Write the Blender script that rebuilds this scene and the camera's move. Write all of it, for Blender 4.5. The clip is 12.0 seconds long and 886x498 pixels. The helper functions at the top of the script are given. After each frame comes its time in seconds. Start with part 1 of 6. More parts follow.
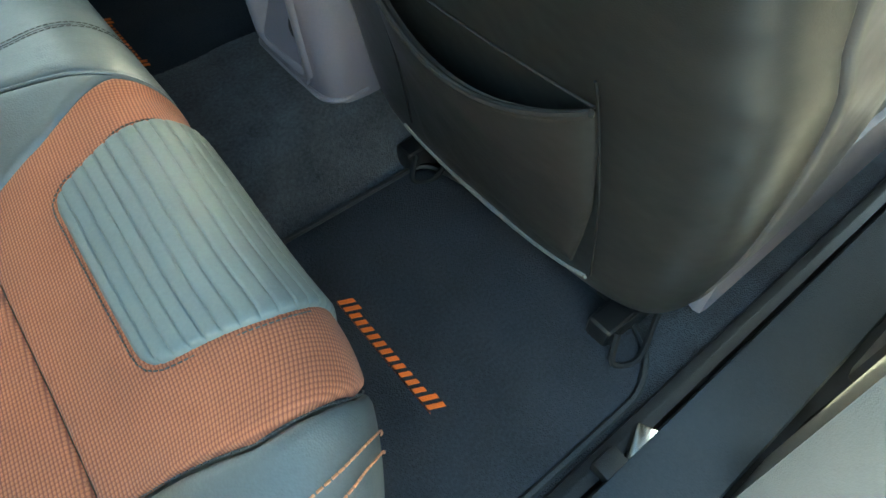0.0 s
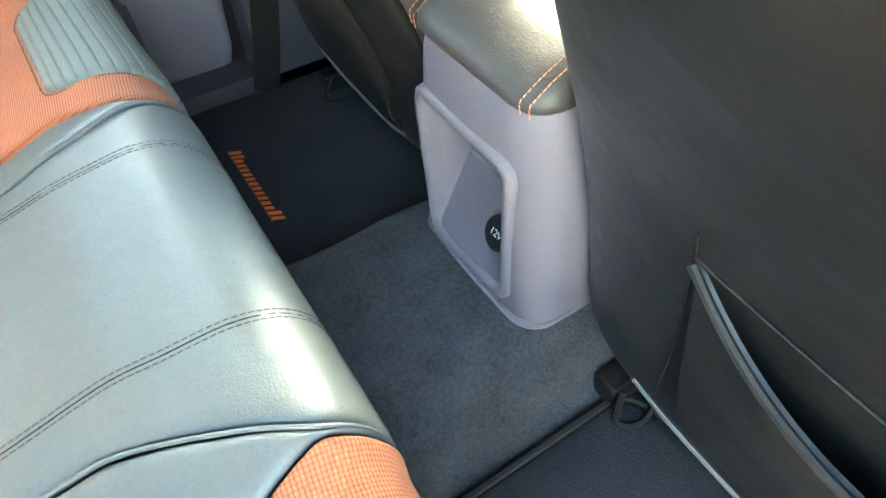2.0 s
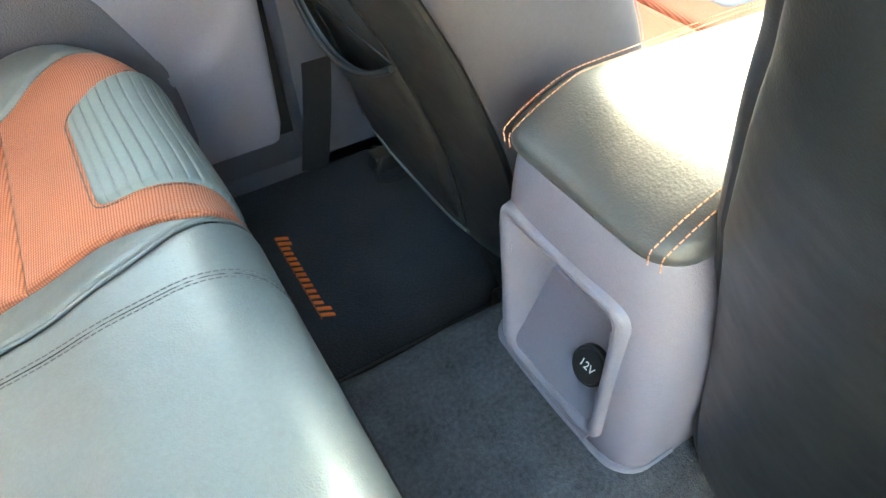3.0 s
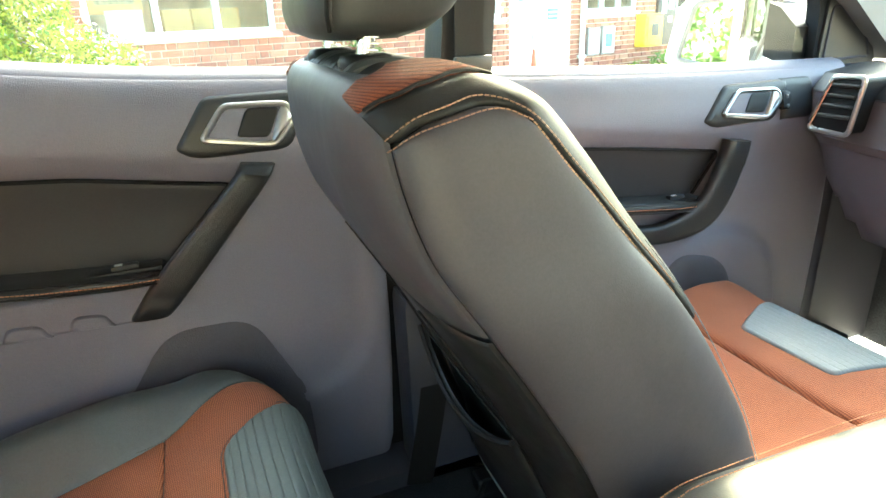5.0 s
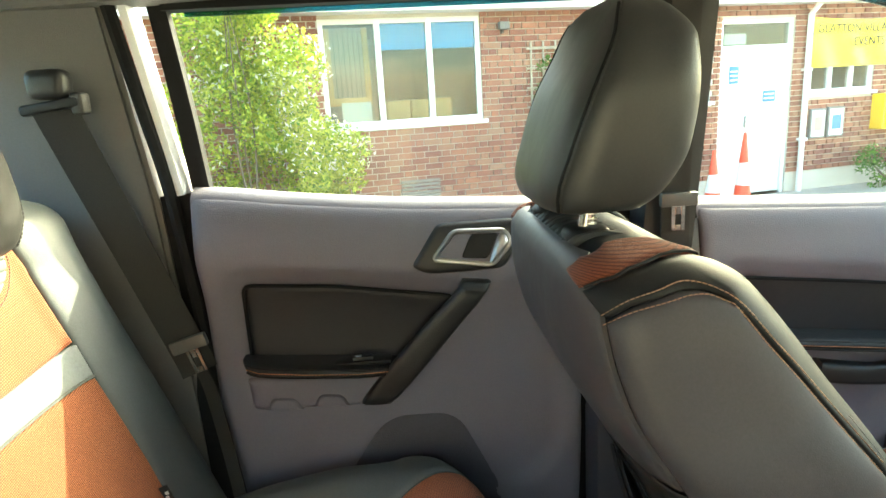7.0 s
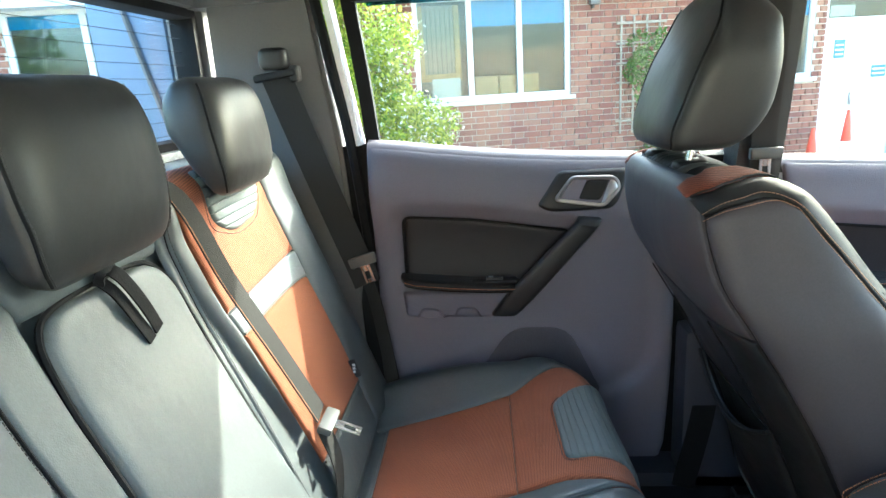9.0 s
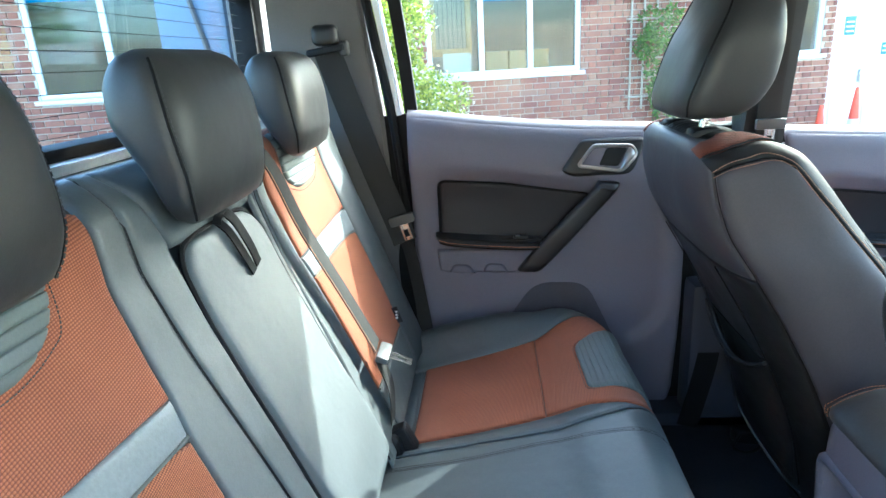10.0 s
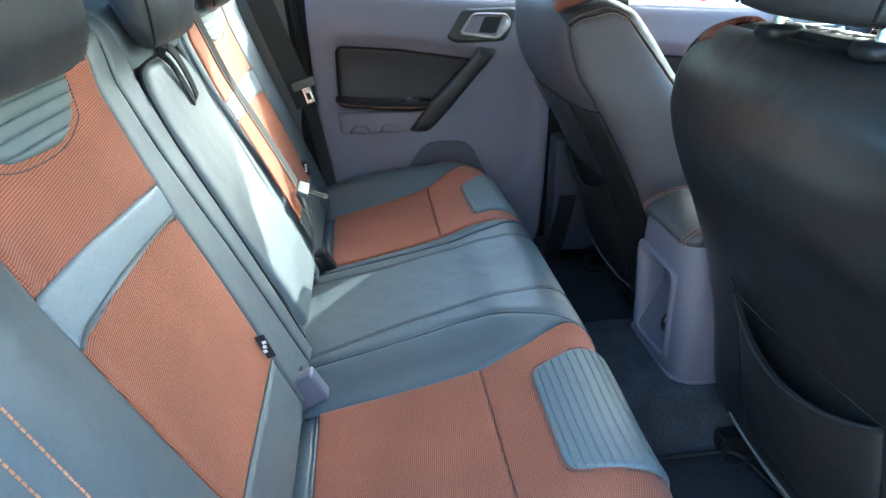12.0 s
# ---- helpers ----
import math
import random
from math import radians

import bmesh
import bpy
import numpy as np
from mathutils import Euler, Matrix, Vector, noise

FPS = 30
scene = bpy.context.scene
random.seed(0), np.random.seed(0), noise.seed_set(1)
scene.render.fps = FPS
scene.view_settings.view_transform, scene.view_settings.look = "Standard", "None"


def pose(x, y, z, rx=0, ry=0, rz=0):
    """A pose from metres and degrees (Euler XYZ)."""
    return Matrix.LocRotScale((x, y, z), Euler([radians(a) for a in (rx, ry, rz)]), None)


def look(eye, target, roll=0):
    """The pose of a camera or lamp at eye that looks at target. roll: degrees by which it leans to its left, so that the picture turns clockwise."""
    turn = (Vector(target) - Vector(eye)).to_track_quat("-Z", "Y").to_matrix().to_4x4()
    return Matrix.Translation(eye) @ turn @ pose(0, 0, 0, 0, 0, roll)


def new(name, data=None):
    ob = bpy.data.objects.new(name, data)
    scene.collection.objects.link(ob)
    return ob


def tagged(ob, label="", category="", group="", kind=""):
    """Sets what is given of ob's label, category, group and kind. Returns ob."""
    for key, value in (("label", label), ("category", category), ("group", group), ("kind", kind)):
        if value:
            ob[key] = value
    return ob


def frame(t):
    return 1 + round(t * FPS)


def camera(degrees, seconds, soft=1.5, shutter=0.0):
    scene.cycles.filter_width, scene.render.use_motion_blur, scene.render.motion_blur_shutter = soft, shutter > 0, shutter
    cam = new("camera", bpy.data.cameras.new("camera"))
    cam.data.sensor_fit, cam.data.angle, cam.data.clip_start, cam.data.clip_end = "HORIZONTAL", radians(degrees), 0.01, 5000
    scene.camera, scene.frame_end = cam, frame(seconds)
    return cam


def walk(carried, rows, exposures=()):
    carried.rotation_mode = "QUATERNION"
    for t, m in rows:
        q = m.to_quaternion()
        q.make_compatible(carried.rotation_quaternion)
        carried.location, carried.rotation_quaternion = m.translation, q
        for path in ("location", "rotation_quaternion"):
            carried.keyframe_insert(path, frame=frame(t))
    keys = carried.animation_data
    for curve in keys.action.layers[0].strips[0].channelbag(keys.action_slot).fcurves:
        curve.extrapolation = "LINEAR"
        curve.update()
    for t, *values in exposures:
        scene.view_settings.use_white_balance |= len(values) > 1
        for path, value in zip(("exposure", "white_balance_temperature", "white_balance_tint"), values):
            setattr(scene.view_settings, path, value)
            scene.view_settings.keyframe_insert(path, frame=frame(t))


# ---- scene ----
cam = camera(72.0, 12.0)
PATH = [
    (0, (-0.152, -0.703, 0.637), (0.613, 0.23, -0.958), -0.1),
    (0.5, (-0.138, -0.614, 0.639), (0.617, 0.361, -0.936), 0.5),
    (1, (-0.142, -0.528, 0.641), (0.584, 0.501, -0.914), 0.2),
    (1.5, (-0.134, -0.442, 0.642), (0.564, 0.634, -0.893), -0.8),
    (2, (-0.115, -0.355, 0.647), (0.574, 0.74, -0.879), -1.4),
    (2.5, (-0.105, -0.262, 0.643), (0.573, 0.862, -0.866), -2.1),
    (4.5, (-0.127, -0.222, 0.738), (0.575, 1.419, -0.163), -2.2),
    (5, (-0.128, -0.227, 0.779), (0.533, 1.516, 0.055), -2.5),
    (5.5, (-0.132, -0.242, 0.825), (0.449, 1.579, 0.236), -2.8),
    (6, (-0.147, -0.272, 0.858), (0.314, 1.608, 0.35), -3.2),
    (6.5, (-0.152, -0.282, 0.87), (0.114, 1.646, 0.41), -3.3),
    (7, (-0.167, -0.296, 0.877), (-0.066, 1.645, 0.409), -3.5),
    (7.5, (-0.183, -0.329, 0.869), (-0.209, 1.61, 0.379), -3.4),
    (9.5, (-0.304, -0.645, 0.87), (-0.46, 1.273, 0.324), -3.5),
    (10, (-0.327, -0.707, 0.873), (-0.492, 1.195, 0.279), -3.3),
    (10.5, (-0.339, -0.749, 0.879), (-0.499, 1.126, 0.201), -3.1),
    (11, (-0.36, -0.788, 0.873), (-0.46, 1.054, 0.099), -2.6),
    (11.5, (-0.372, -0.834, 0.852), (-0.351, 0.977, 0.003), -2.0),
    (12, (-0.379, -0.945, 0.828), (-0.17, 0.833, -0.062), -1.2),
]
EXPOSURES = [(0.0, 4.78, 6900, -18), (1.0, 5.72, 6950, -10), (2.6, 6.42, 7050, -10), (4.4, 5.65, 7000, -5),
             (5.2, 4.86, 7200, -12), (7.6, 4.26, 7500, -10), (9.4, 4.22, 5500, -4), (12.0, 4.42, 5120, -6)]
walk(cam, [(t, look(eye, target, roll)) for t, eye, target, roll in PATH], EXPOSURES)

# ---- daylight ----
SUN = Vector((0.90, 1.00, 0.76)).normalized()
world = bpy.data.worlds.new("daylight")
scene.world = world
world.use_nodes = True
sky = world.node_tree.nodes.new("ShaderNodeTexSky")
sky.sky_type = "NISHITA"
sky.sun_disc = False
sky.sun_elevation = math.asin(SUN.z)
sky.sun_rotation = math.atan2(SUN.x, SUN.y)
back = world.node_tree.nodes["Background"]
back.inputs["Strength"].default_value = 0.15
sky.dust_density = 3.0
world.node_tree.links.new(sky.outputs["Color"], back.inputs["Color"])
sun_data = bpy.data.lights.new("sun", "SUN")
sun_data.energy, sun_data.angle, sun_data.color = 0.85, radians(0.53), (1.0, 0.93, 0.79)
sun = new("sun", sun_data)
sun.matrix_world = look(SUN * 30, (0, 0, 0))


# ---- materials ----
def material(name, colour, rough=0.5, metal=0.0, grain=0.0, size=0.002, tone=0.15, patch=0.12, spec=0.5, coat=0.0, worn=0.06, ripple=0.0):
    """A surface with fine relief of the given grain size, tone that varies in patches, and gloss that varies."""
    m = bpy.data.materials.new(name)
    m.use_nodes = True
    n, l = m.node_tree.nodes, m.node_tree.links
    b = n["Principled BSDF"]
    co = n.new("ShaderNodeTexCoord")
    wide = n.new("ShaderNodeTexNoise")
    wide.inputs["Scale"].default_value, wide.inputs["Detail"].default_value = 1 / patch, 5
    fine = n.new("ShaderNodeTexNoise")
    fine.inputs["Scale"].default_value, fine.inputs["Detail"].default_value = 0.5 / size, 3
    l.new(co.outputs["Object"], wide.inputs["Vector"]), l.new(co.outputs["Object"], fine.inputs["Vector"])
    add = n.new("ShaderNodeMath")
    add.operation = "ADD"
    l.new(wide.outputs["Fac"], add.inputs[0]), l.new(fine.outputs["Fac"], add.inputs[1])
    span = n.new("ShaderNodeMapRange")
    span.inputs["From Min"].default_value, span.inputs["From Max"].default_value = 0.6, 1.4
    span.inputs["To Min"].default_value, span.inputs["To Max"].default_value = 1 - tone, 1 + tone
    l.new(add.outputs[0], span.inputs["Value"])
    tint = n.new("ShaderNodeVectorMath")
    tint.operation = "SCALE"
    tint.inputs[0].default_value = colour
    l.new(span.outputs[0], tint.inputs["Scale"])
    l.new(tint.outputs[0], b.inputs["Base Color"])
    gloss = n.new("ShaderNodeMapRange")
    gloss.inputs["From Min"].default_value, gloss.inputs["From Max"].default_value = 0.3, 0.7
    gloss.inputs["To Min"].default_value, gloss.inputs["To Max"].default_value = max(0.02, rough - worn), min(1, rough + worn)
    l.new(wide.outputs["Fac"], gloss.inputs["Value"])
    l.new(gloss.outputs[0], b.inputs["Roughness"])
    b.inputs["Metallic"].default_value, b.inputs["Specular IOR Level"].default_value = metal, spec
    b.inputs["Coat Weight"].default_value = coat
    if grain:
        cell = n.new("ShaderNodeTexVoronoi")
        cell.inputs["Scale"].default_value = 1 / size
        l.new(co.outputs["Object"], cell.inputs["Vector"])
        bump = n.new("ShaderNodeBump")
        bump.inputs["Strength"].default_value, bump.inputs["Distance"].default_value = grain, size * 0.5
        l.new(cell.outputs["Distance"], bump.inputs["Height"])
        l.new(bump.outputs[0], b.inputs["Normal"])
        if ripple:
            slack = n.new("ShaderNodeTexNoise")
            slack.inputs["Scale"].default_value, slack.inputs["Detail"].default_value = 22, 2
            fold = n.new("ShaderNodeBump")
            fold.inputs["Strength"].default_value, fold.inputs["Distance"].default_value = ripple, 0.006
            l.new(co.outputs["Object"], slack.inputs["Vector"]), l.new(slack.outputs["Fac"], fold.inputs["Height"])
            l.new(fold.outputs[0], bump.inputs["Normal"])
    return m


def woven(name, warp, weft, size, turn=0.0, cross=1.0):
    """Upholstery cloth: ribs of one thread with dark gaps between, crossed by a second thread."""
    m = bpy.data.materials.new(name)
    m.use_nodes = True
    n, l = m.node_tree.nodes, m.node_tree.links
    b = n["Principled BSDF"]
    b.inputs["Roughness"].default_value, b.inputs["Specular IOR Level"].default_value = 0.85, 0.2
    b.inputs["Sheen Weight"].default_value = 0.08
    co = n.new("ShaderNodeTexCoord")
    mp = n.new("ShaderNodeMapping")
    mp.inputs["Rotation"].default_value, mp.inputs["Scale"].default_value = (0, 0, turn), (1, cross, 1)
    l.new(co.outputs["UV"], mp.inputs["Vector"])
    waves = []
    for axis, scale in (("X", 1.0), ("Y", 0.8)):
        w = n.new("ShaderNodeTexWave")
        w.bands_direction = axis
        w.inputs["Scale"].default_value = scale * 0.314 / size
        w.inputs["Distortion"].default_value, w.inputs["Detail"].default_value, w.inputs["Detail Scale"].default_value = 0.5, 1.0, 2.0
        l.new(mp.outputs[0], w.inputs["Vector"])
        waves.append(w)
    soft = n.new("ShaderNodeMapRange")
    soft.inputs["To Min"].default_value = 0.16
    l.new(waves[1].outputs["Fac"], soft.inputs["Value"])
    mul = n.new("ShaderNodeMath")
    mul.operation = "MULTIPLY"
    l.new(waves[0].outputs["Fac"], mul.inputs[0]), l.new(soft.outputs[0], mul.inputs[1])
    ramp = n.new("ShaderNodeValToRGB")
    ramp.color_ramp.elements[0].position, ramp.color_ramp.elements[0].color = 0.02, (*weft, 1)
    ramp.color_ramp.elements[1].position, ramp.color_ramp.elements[1].color = 0.35, (*warp, 1)
    l.new(mul.outputs[0], ramp.inputs["Fac"])
    wide = n.new("ShaderNodeTexNoise")
    wide.inputs["Scale"].default_value, wide.inputs["Detail"].default_value = 9, 4
    l.new(co.outputs["Object"], wide.inputs["Vector"])
    span = n.new("ShaderNodeMapRange")
    span.inputs["To Min"].default_value, span.inputs["To Max"].default_value = 0.75, 1.25
    l.new(wide.outputs["Fac"], span.inputs["Value"])
    tint = n.new("ShaderNodeVectorMath")
    tint.operation = "SCALE"
    l.new(ramp.outputs[0], tint.inputs[0]), l.new(span.outputs[0], tint.inputs["Scale"])
    l.new(tint.outputs[0], b.inputs["Base Color"])
    bump = n.new("ShaderNodeBump")
    bump.inputs["Strength"].default_value, bump.inputs["Distance"].default_value = 0.5, size * 0.4
    l.new(mul.outputs[0], bump.inputs["Height"])
    l.new(bump.outputs[0], b.inputs["Normal"])
    return m


def glazing(name, tint, gloss=0.08, haze=0.0):
    """A thin pane: light goes straight through, a little is mirrored."""
    m = bpy.data.materials.new(name)
    m.use_nodes = True
    n, l = m.node_tree.nodes, m.node_tree.links
    n.remove(n["Principled BSDF"])
    t, g, mix, lw, fr = n.new("ShaderNodeBsdfTransparent"), n.new("ShaderNodeBsdfGlossy"), n.new("ShaderNodeMixShader"), n.new("ShaderNodeLayerWeight"), n.new("ShaderNodeMapRange")
    t.inputs["Color"].default_value = (*tint, 1)
    g.inputs["Roughness"].default_value = 0.01
    power = n.new("ShaderNodeMath")
    power.operation = "POWER"
    power.inputs[1].default_value = 4.0
    fr.inputs["To Min"].default_value, fr.inputs["To Max"].default_value = gloss * 0.5, 0.6
    l.new(lw.outputs["Facing"], power.inputs[0]), l.new(power.outputs[0], fr.inputs["Value"])
    l.new(fr.outputs[0], mix.inputs[0]), l.new(t.outputs[0], mix.inputs[1]), l.new(g.outputs[0], mix.inputs[2])
    # a pale translucent mix puts the milky haze of glare into the pane
    if haze:
        film, veil = n.new("ShaderNodeBsdfTranslucent"), n.new("ShaderNodeMixShader")
        film.inputs["Color"].default_value = (0.80, 0.78, 0.70, 1)
        veil.inputs[0].default_value = haze
        l.new(mix.outputs[0], veil.inputs[1]), l.new(film.outputs[0], veil.inputs[2])
        mix = veil
    l.new(mix.outputs[0], n["Material Output"].inputs["Surface"])
    return m


LEATHER = material("charcoal leather", (0.070, 0.084, 0.088), 0.52, grain=0.16, size=0.0016, tone=0.16, spec=0.9, ripple=0.35)
LEATHER_SOFT = material("smooth taupe black leather", (0.052, 0.046, 0.050), 0.52, grain=0.10, size=0.0013, tone=0.14, spec=0.42, ripple=0.2)
LEATHER_GLOSS = material("satin black leather", (0.017, 0.0165, 0.017), 0.50, grain=0.14, size=0.0016, tone=0.15, spec=0.20)
LEATHER_PANEL = material("brown black door leather", (0.025, 0.024, 0.0265), 0.46, grain=0.12, size=0.0014, tone=0.15, spec=0.42, ripple=0.2)
LEATHER_INSERT = material("fluted grey leather", (0.116, 0.142, 0.144), 0.60, grain=0.10, size=0.0014, tone=0.12, spec=0.6)
LEATHER_BACK = material("black vinyl seat back", (0.0165, 0.0155, 0.0150), 0.40, grain=0.12, size=0.0013, tone=0.18, spec=0.42, ripple=0.35)
LEATHER_REST = material("charcoal black headrest leather", (0.031, 0.032, 0.032), 0.44, grain=0.10, size=0.0013, tone=0.15, spec=0.55, ripple=0.2)
# darker than the bench leather, to carry the shade on the lid's rear face
LEATHER_LID = material("dark grey armrest leather", (0.046, 0.045, 0.044), 0.47, grain=0.16, size=0.0018, tone=0.14, spec=0.6, ripple=0.25)
# darker, glossier copy of the seat-back vinyl; the driver side's shade is in its colour
LEATHER_DRIVER = material("glossy black vinyl seat back", (0.0120, 0.0122, 0.0118), 0.34, grain=0.10, size=0.0013, tone=0.18, spec=0.72, ripple=0.3)
LEATHER_FLANK = material("semi-gloss taupe leather", (0.046, 0.042, 0.042), 0.36, grain=0.10, size=0.0013, tone=0.14, spec=0.95, ripple=0.3)
SLEEVE = material("dark grey tongue plastic", (0.085, 0.086, 0.084), 0.45, grain=0.2, size=0.0015, tone=0.08)
SLATE = material("slate blue sill plastic", (0.040, 0.041, 0.054), 0.55, grain=0.3, size=0.0016, tone=0.1, spec=0.3)
BAND = material("grey leather band", (0.19, 0.215, 0.23), 0.45, grain=0.12, size=0.0020, tone=0.15)
ORANGE = woven("orange ribbed cloth", (0.380, 0.134, 0.068), (0.185, 0.062, 0.038), 0.0026, 0.12)
# darker copy of the orange cloth, with the shoulder's shade in its colour
ORANGE_CAP_SHADED = woven("shaded orange shoulder cloth", (0.24, 0.062, 0.030), (0.050, 0.015, 0.010), 0.0020, 0.0, 1.5)
ORANGE_FLAT = woven("orange fine cloth", (0.400, 0.140, 0.066), (0.145, 0.048, 0.028), 0.0020, 0.12)
THREAD_ORANGE = material("orange thread", (0.50, 0.22, 0.11), 0.7, tone=0.1)
THREAD_FADED = material("faded orange thread", (0.34, 0.19, 0.12), 0.7, tone=0.15)
THREAD_DARK = material("dark grey thread", (0.055, 0.055, 0.055), 0.7, tone=0.1)
THREAD_GREY = material("grey thread", (0.20, 0.20, 0.20), 0.7, tone=0.1)
PIPING = material("grey piping", (0.11, 0.12, 0.12), 0.45, tone=0.1)
DOOR_TRIM = material("taupe door plastic", (0.146, 0.138, 0.170), 0.55, grain=0.4, size=0.0016, tone=0.08)
DOOR_DARK = material("black door plastic", (0.017, 0.017, 0.018), 0.42, grain=0.35, size=0.0016, tone=0.1)
PLASTIC_GREY = material("grey console plastic", (0.130, 0.122, 0.150), 0.50, grain=0.35, size=0.0014, tone=0.08)
PLASTIC_BLACK = material("black plastic", (0.010, 0.010, 0.011), 0.45, grain=0.2, size=0.0015, spec=0.25)
RUBBER = material("black rubber", (0.008, 0.008, 0.009), 0.70, grain=0.2, size=0.002, spec=0.2)
PILLAR_TRIM = material("grey pillar trim", (0.135, 0.130, 0.125), 0.60, grain=0.4, size=0.0014, tone=0.08)
HEADLINER = material("pale grey headliner", (0.42, 0.41, 0.39), 0.9, grain=0.4, size=0.002)
CARPET = material("dark grey carpet", (0.042, 0.045, 0.052), 0.95, grain=0.9, size=0.0022, tone=0.55, spec=0.15, patch=0.05)
MAT_PILE = material("blue black mat pile", (0.025, 0.027, 0.033), 0.95, grain=0.9, size=0.0020, tone=0.4, spec=0.15, patch=0.09)
MAT_EDGE = material("bound mat edge", (0.010, 0.011, 0.013), 0.7, grain=0.5, size=0.002)
EMBROIDERY = material("orange embroidery", (0.72, 0.135, 0.012), 0.65, grain=0.6, size=0.0012)
CHROME = material("satin chrome", (0.52, 0.505, 0.49), 0.30, metal=1.0, tone=0.05)
STEEL = material("bright steel", (0.60, 0.58, 0.55), 0.16, metal=1.0, tone=0.05)
SPEAKER = material("dark slate speaker cloth", (0.066, 0.063, 0.076), 0.75, grain=0.6, size=0.0022, tone=0.1)
SILL = material("dark slate sill plastic", (0.030, 0.035, 0.042), 0.7, grain=0.3, size=0.002, tone=0.15, spec=0.15)
WEBBING = material("dark grey webbing", (0.045, 0.044, 0.042), 0.9, grain=0.6, size=0.0012, tone=0.1, spec=0.1)
WHITE_PAINT = material("white car paint", (0.78, 0.79, 0.80), 0.25, coat=0.5, tone=0.02)
WHITE_PRINT = material("white print", (0.8, 0.8, 0.8), 0.6, tone=0.02)
# grey tint dims the bright view outside, the haze whitens it
GLASS = glazing("car glass", (0.74, 0.77, 0.755), haze=0.005)
SMOKED = glazing("smoked teal acrylic", (0.10, 0.34, 0.42))
GLASS_REAR = glazing("tinted rear glass", (0.90, 0.96, 0.99))
MIRROR = material("mirror glass", (0.9, 0.9, 0.9), 0.02, metal=1.0, tone=0.0, worn=0.0)


# ---- tools for making meshes ----
def thing(name, at, label, category, group="", kind=""):
    ob = new(name)
    ob.location = at
    ob.empty_display_size = 0.05
    return tagged(ob, label, category, group, kind)


def place_of(ob):
    """Where a thing or a part stands, with its parents' places added."""
    p = Vector(ob.location)
    while ob.parent:
        ob = ob.parent
        p = p + Vector(ob.location)
    return p


def part(name, bm, mat, parent=None, label="", sharp=35, smooth=True):
    """Links a bmesh, in the place's own coordinates, as one mesh under a thing or a part."""
    me = bpy.data.meshes.new(name)
    bm.normal_update()
    bm.to_mesh(me)
    bm.free()
    me.materials.append(mat)
    if smooth:
        me.polygons.foreach_set("use_smooth", [True] * len(me.polygons))
        me.set_sharp_from_angle(angle=radians(sharp))
    ob = new(name, me)
    if parent is not None:
        at = place_of(parent)
        me.transform(Matrix.Translation(-at))
        ob.parent = parent
    return tagged(ob, label) if label else ob


def box(bm, lo, hi, bevel=0.0, seg=2, turn=None):
    made = bmesh.ops.create_cube(bm, size=1)["verts"]
    c = [(a + b) / 2 for a, b in zip(lo, hi)]
    s = [abs(b - a) for a, b in zip(lo, hi)]
    for v in made:
        v.co = Vector((v.co.x * s[0], v.co.y * s[1], v.co.z * s[2]))
    if bevel:
        edges = list({e for v in made for e in v.link_edges})
        made = bmesh.ops.bevel(bm, geom=edges, offset=bevel, segments=seg, profile=0.6, affect="EDGES", clamp_overlap=True)["verts"]
        made = list({v for v in made})
    seen, todo = set(made), list(made)
    while todo:
        for e in todo.pop().link_edges:
            for w in e.verts:
                if w not in seen:
                    seen.add(w), todo.append(w)
    m = Matrix.Translation(c) @ (turn or Matrix())
    for v in seen:
        v.co = m @ v.co
    return bm


def slab(lo, hi, bevel=0.0, seg=2, turn=None):
    return box(bmesh.new(), lo, hi, bevel, seg, turn)


def skin(loops, closed=True, caps=True):
    """A surface through loops of as many points each."""
    bm = bmesh.new()
    rows = [[bm.verts.new(p) for p in loop] for loop in loops]
    n = len(rows[0])
    for a, b in zip(rows, rows[1:]):
        for i in range(n if closed else n - 1):
            j = (i + 1) % n
            bm.faces.new((a[i], a[j], b[j], b[i]))
    if caps and closed:
        bm.faces.new(rows[0][::-1])
        bm.faces.new(rows[-1])
    bmesh.ops.recalc_face_normals(bm, faces=bm.faces[:])
    return bm


def smooth_path(points, n=8):
    """A smooth line through points, with n steps between each two."""
    p = [Vector(q) for q in points]
    p = [2 * p[0] - p[1]] + p + [2 * p[-1] - p[-2]]
    out = []
    for a, b, c, d in zip(p, p[1:], p[2:], p[3:]):
        for i in range(n):
            t = i / n
            out.append(0.5 * (2 * b + (c - a) * t + (2 * a - 5 * b + 4 * c - d) * t * t + (3 * b - a - 3 * c + d) * t ** 3))
    return out + [p[-2]]


def tube(points, radius, sides=8, steps=6, closed=False):
    path = smooth_path(points, steps) if steps > 1 else [Vector(q) for q in points]
    loops, up = [], None
    for i, p in enumerate(path):
        way = (path[min(i + 1, len(path) - 1)] - path[max(i - 1, 0)]).normalized()
        if up is None:
            up = way.orthogonal().normalized()
        up = (up - way * up.dot(way)).normalized()
        side = way.cross(up)
        r = radius(i / (len(path) - 1)) if callable(radius) else radius
        loops.append([p + r * (math.cos(a) * up + math.sin(a) * side) for a in (2 * math.pi * k / sides for k in range(sides))])
    return skin(loops)


def ribbon(points, wide, width, thick=0.0012, steps=6):
    """A flat band along a line; wide: the direction of its width."""
    path = smooth_path(points, steps)
    loops = []
    for i, p in enumerate(path):
        way = (path[min(i + 1, len(path) - 1)] - path[max(i - 1, 0)]).normalized()
        w = Vector(wide)
        w = (w - way * w.dot(way)).normalized() * width / 2
        t = way.cross(w).normalized() * thick / 2
        loops.append([p - w - t, p + w - t, p + w + t, p - w + t])
    return skin(loops)


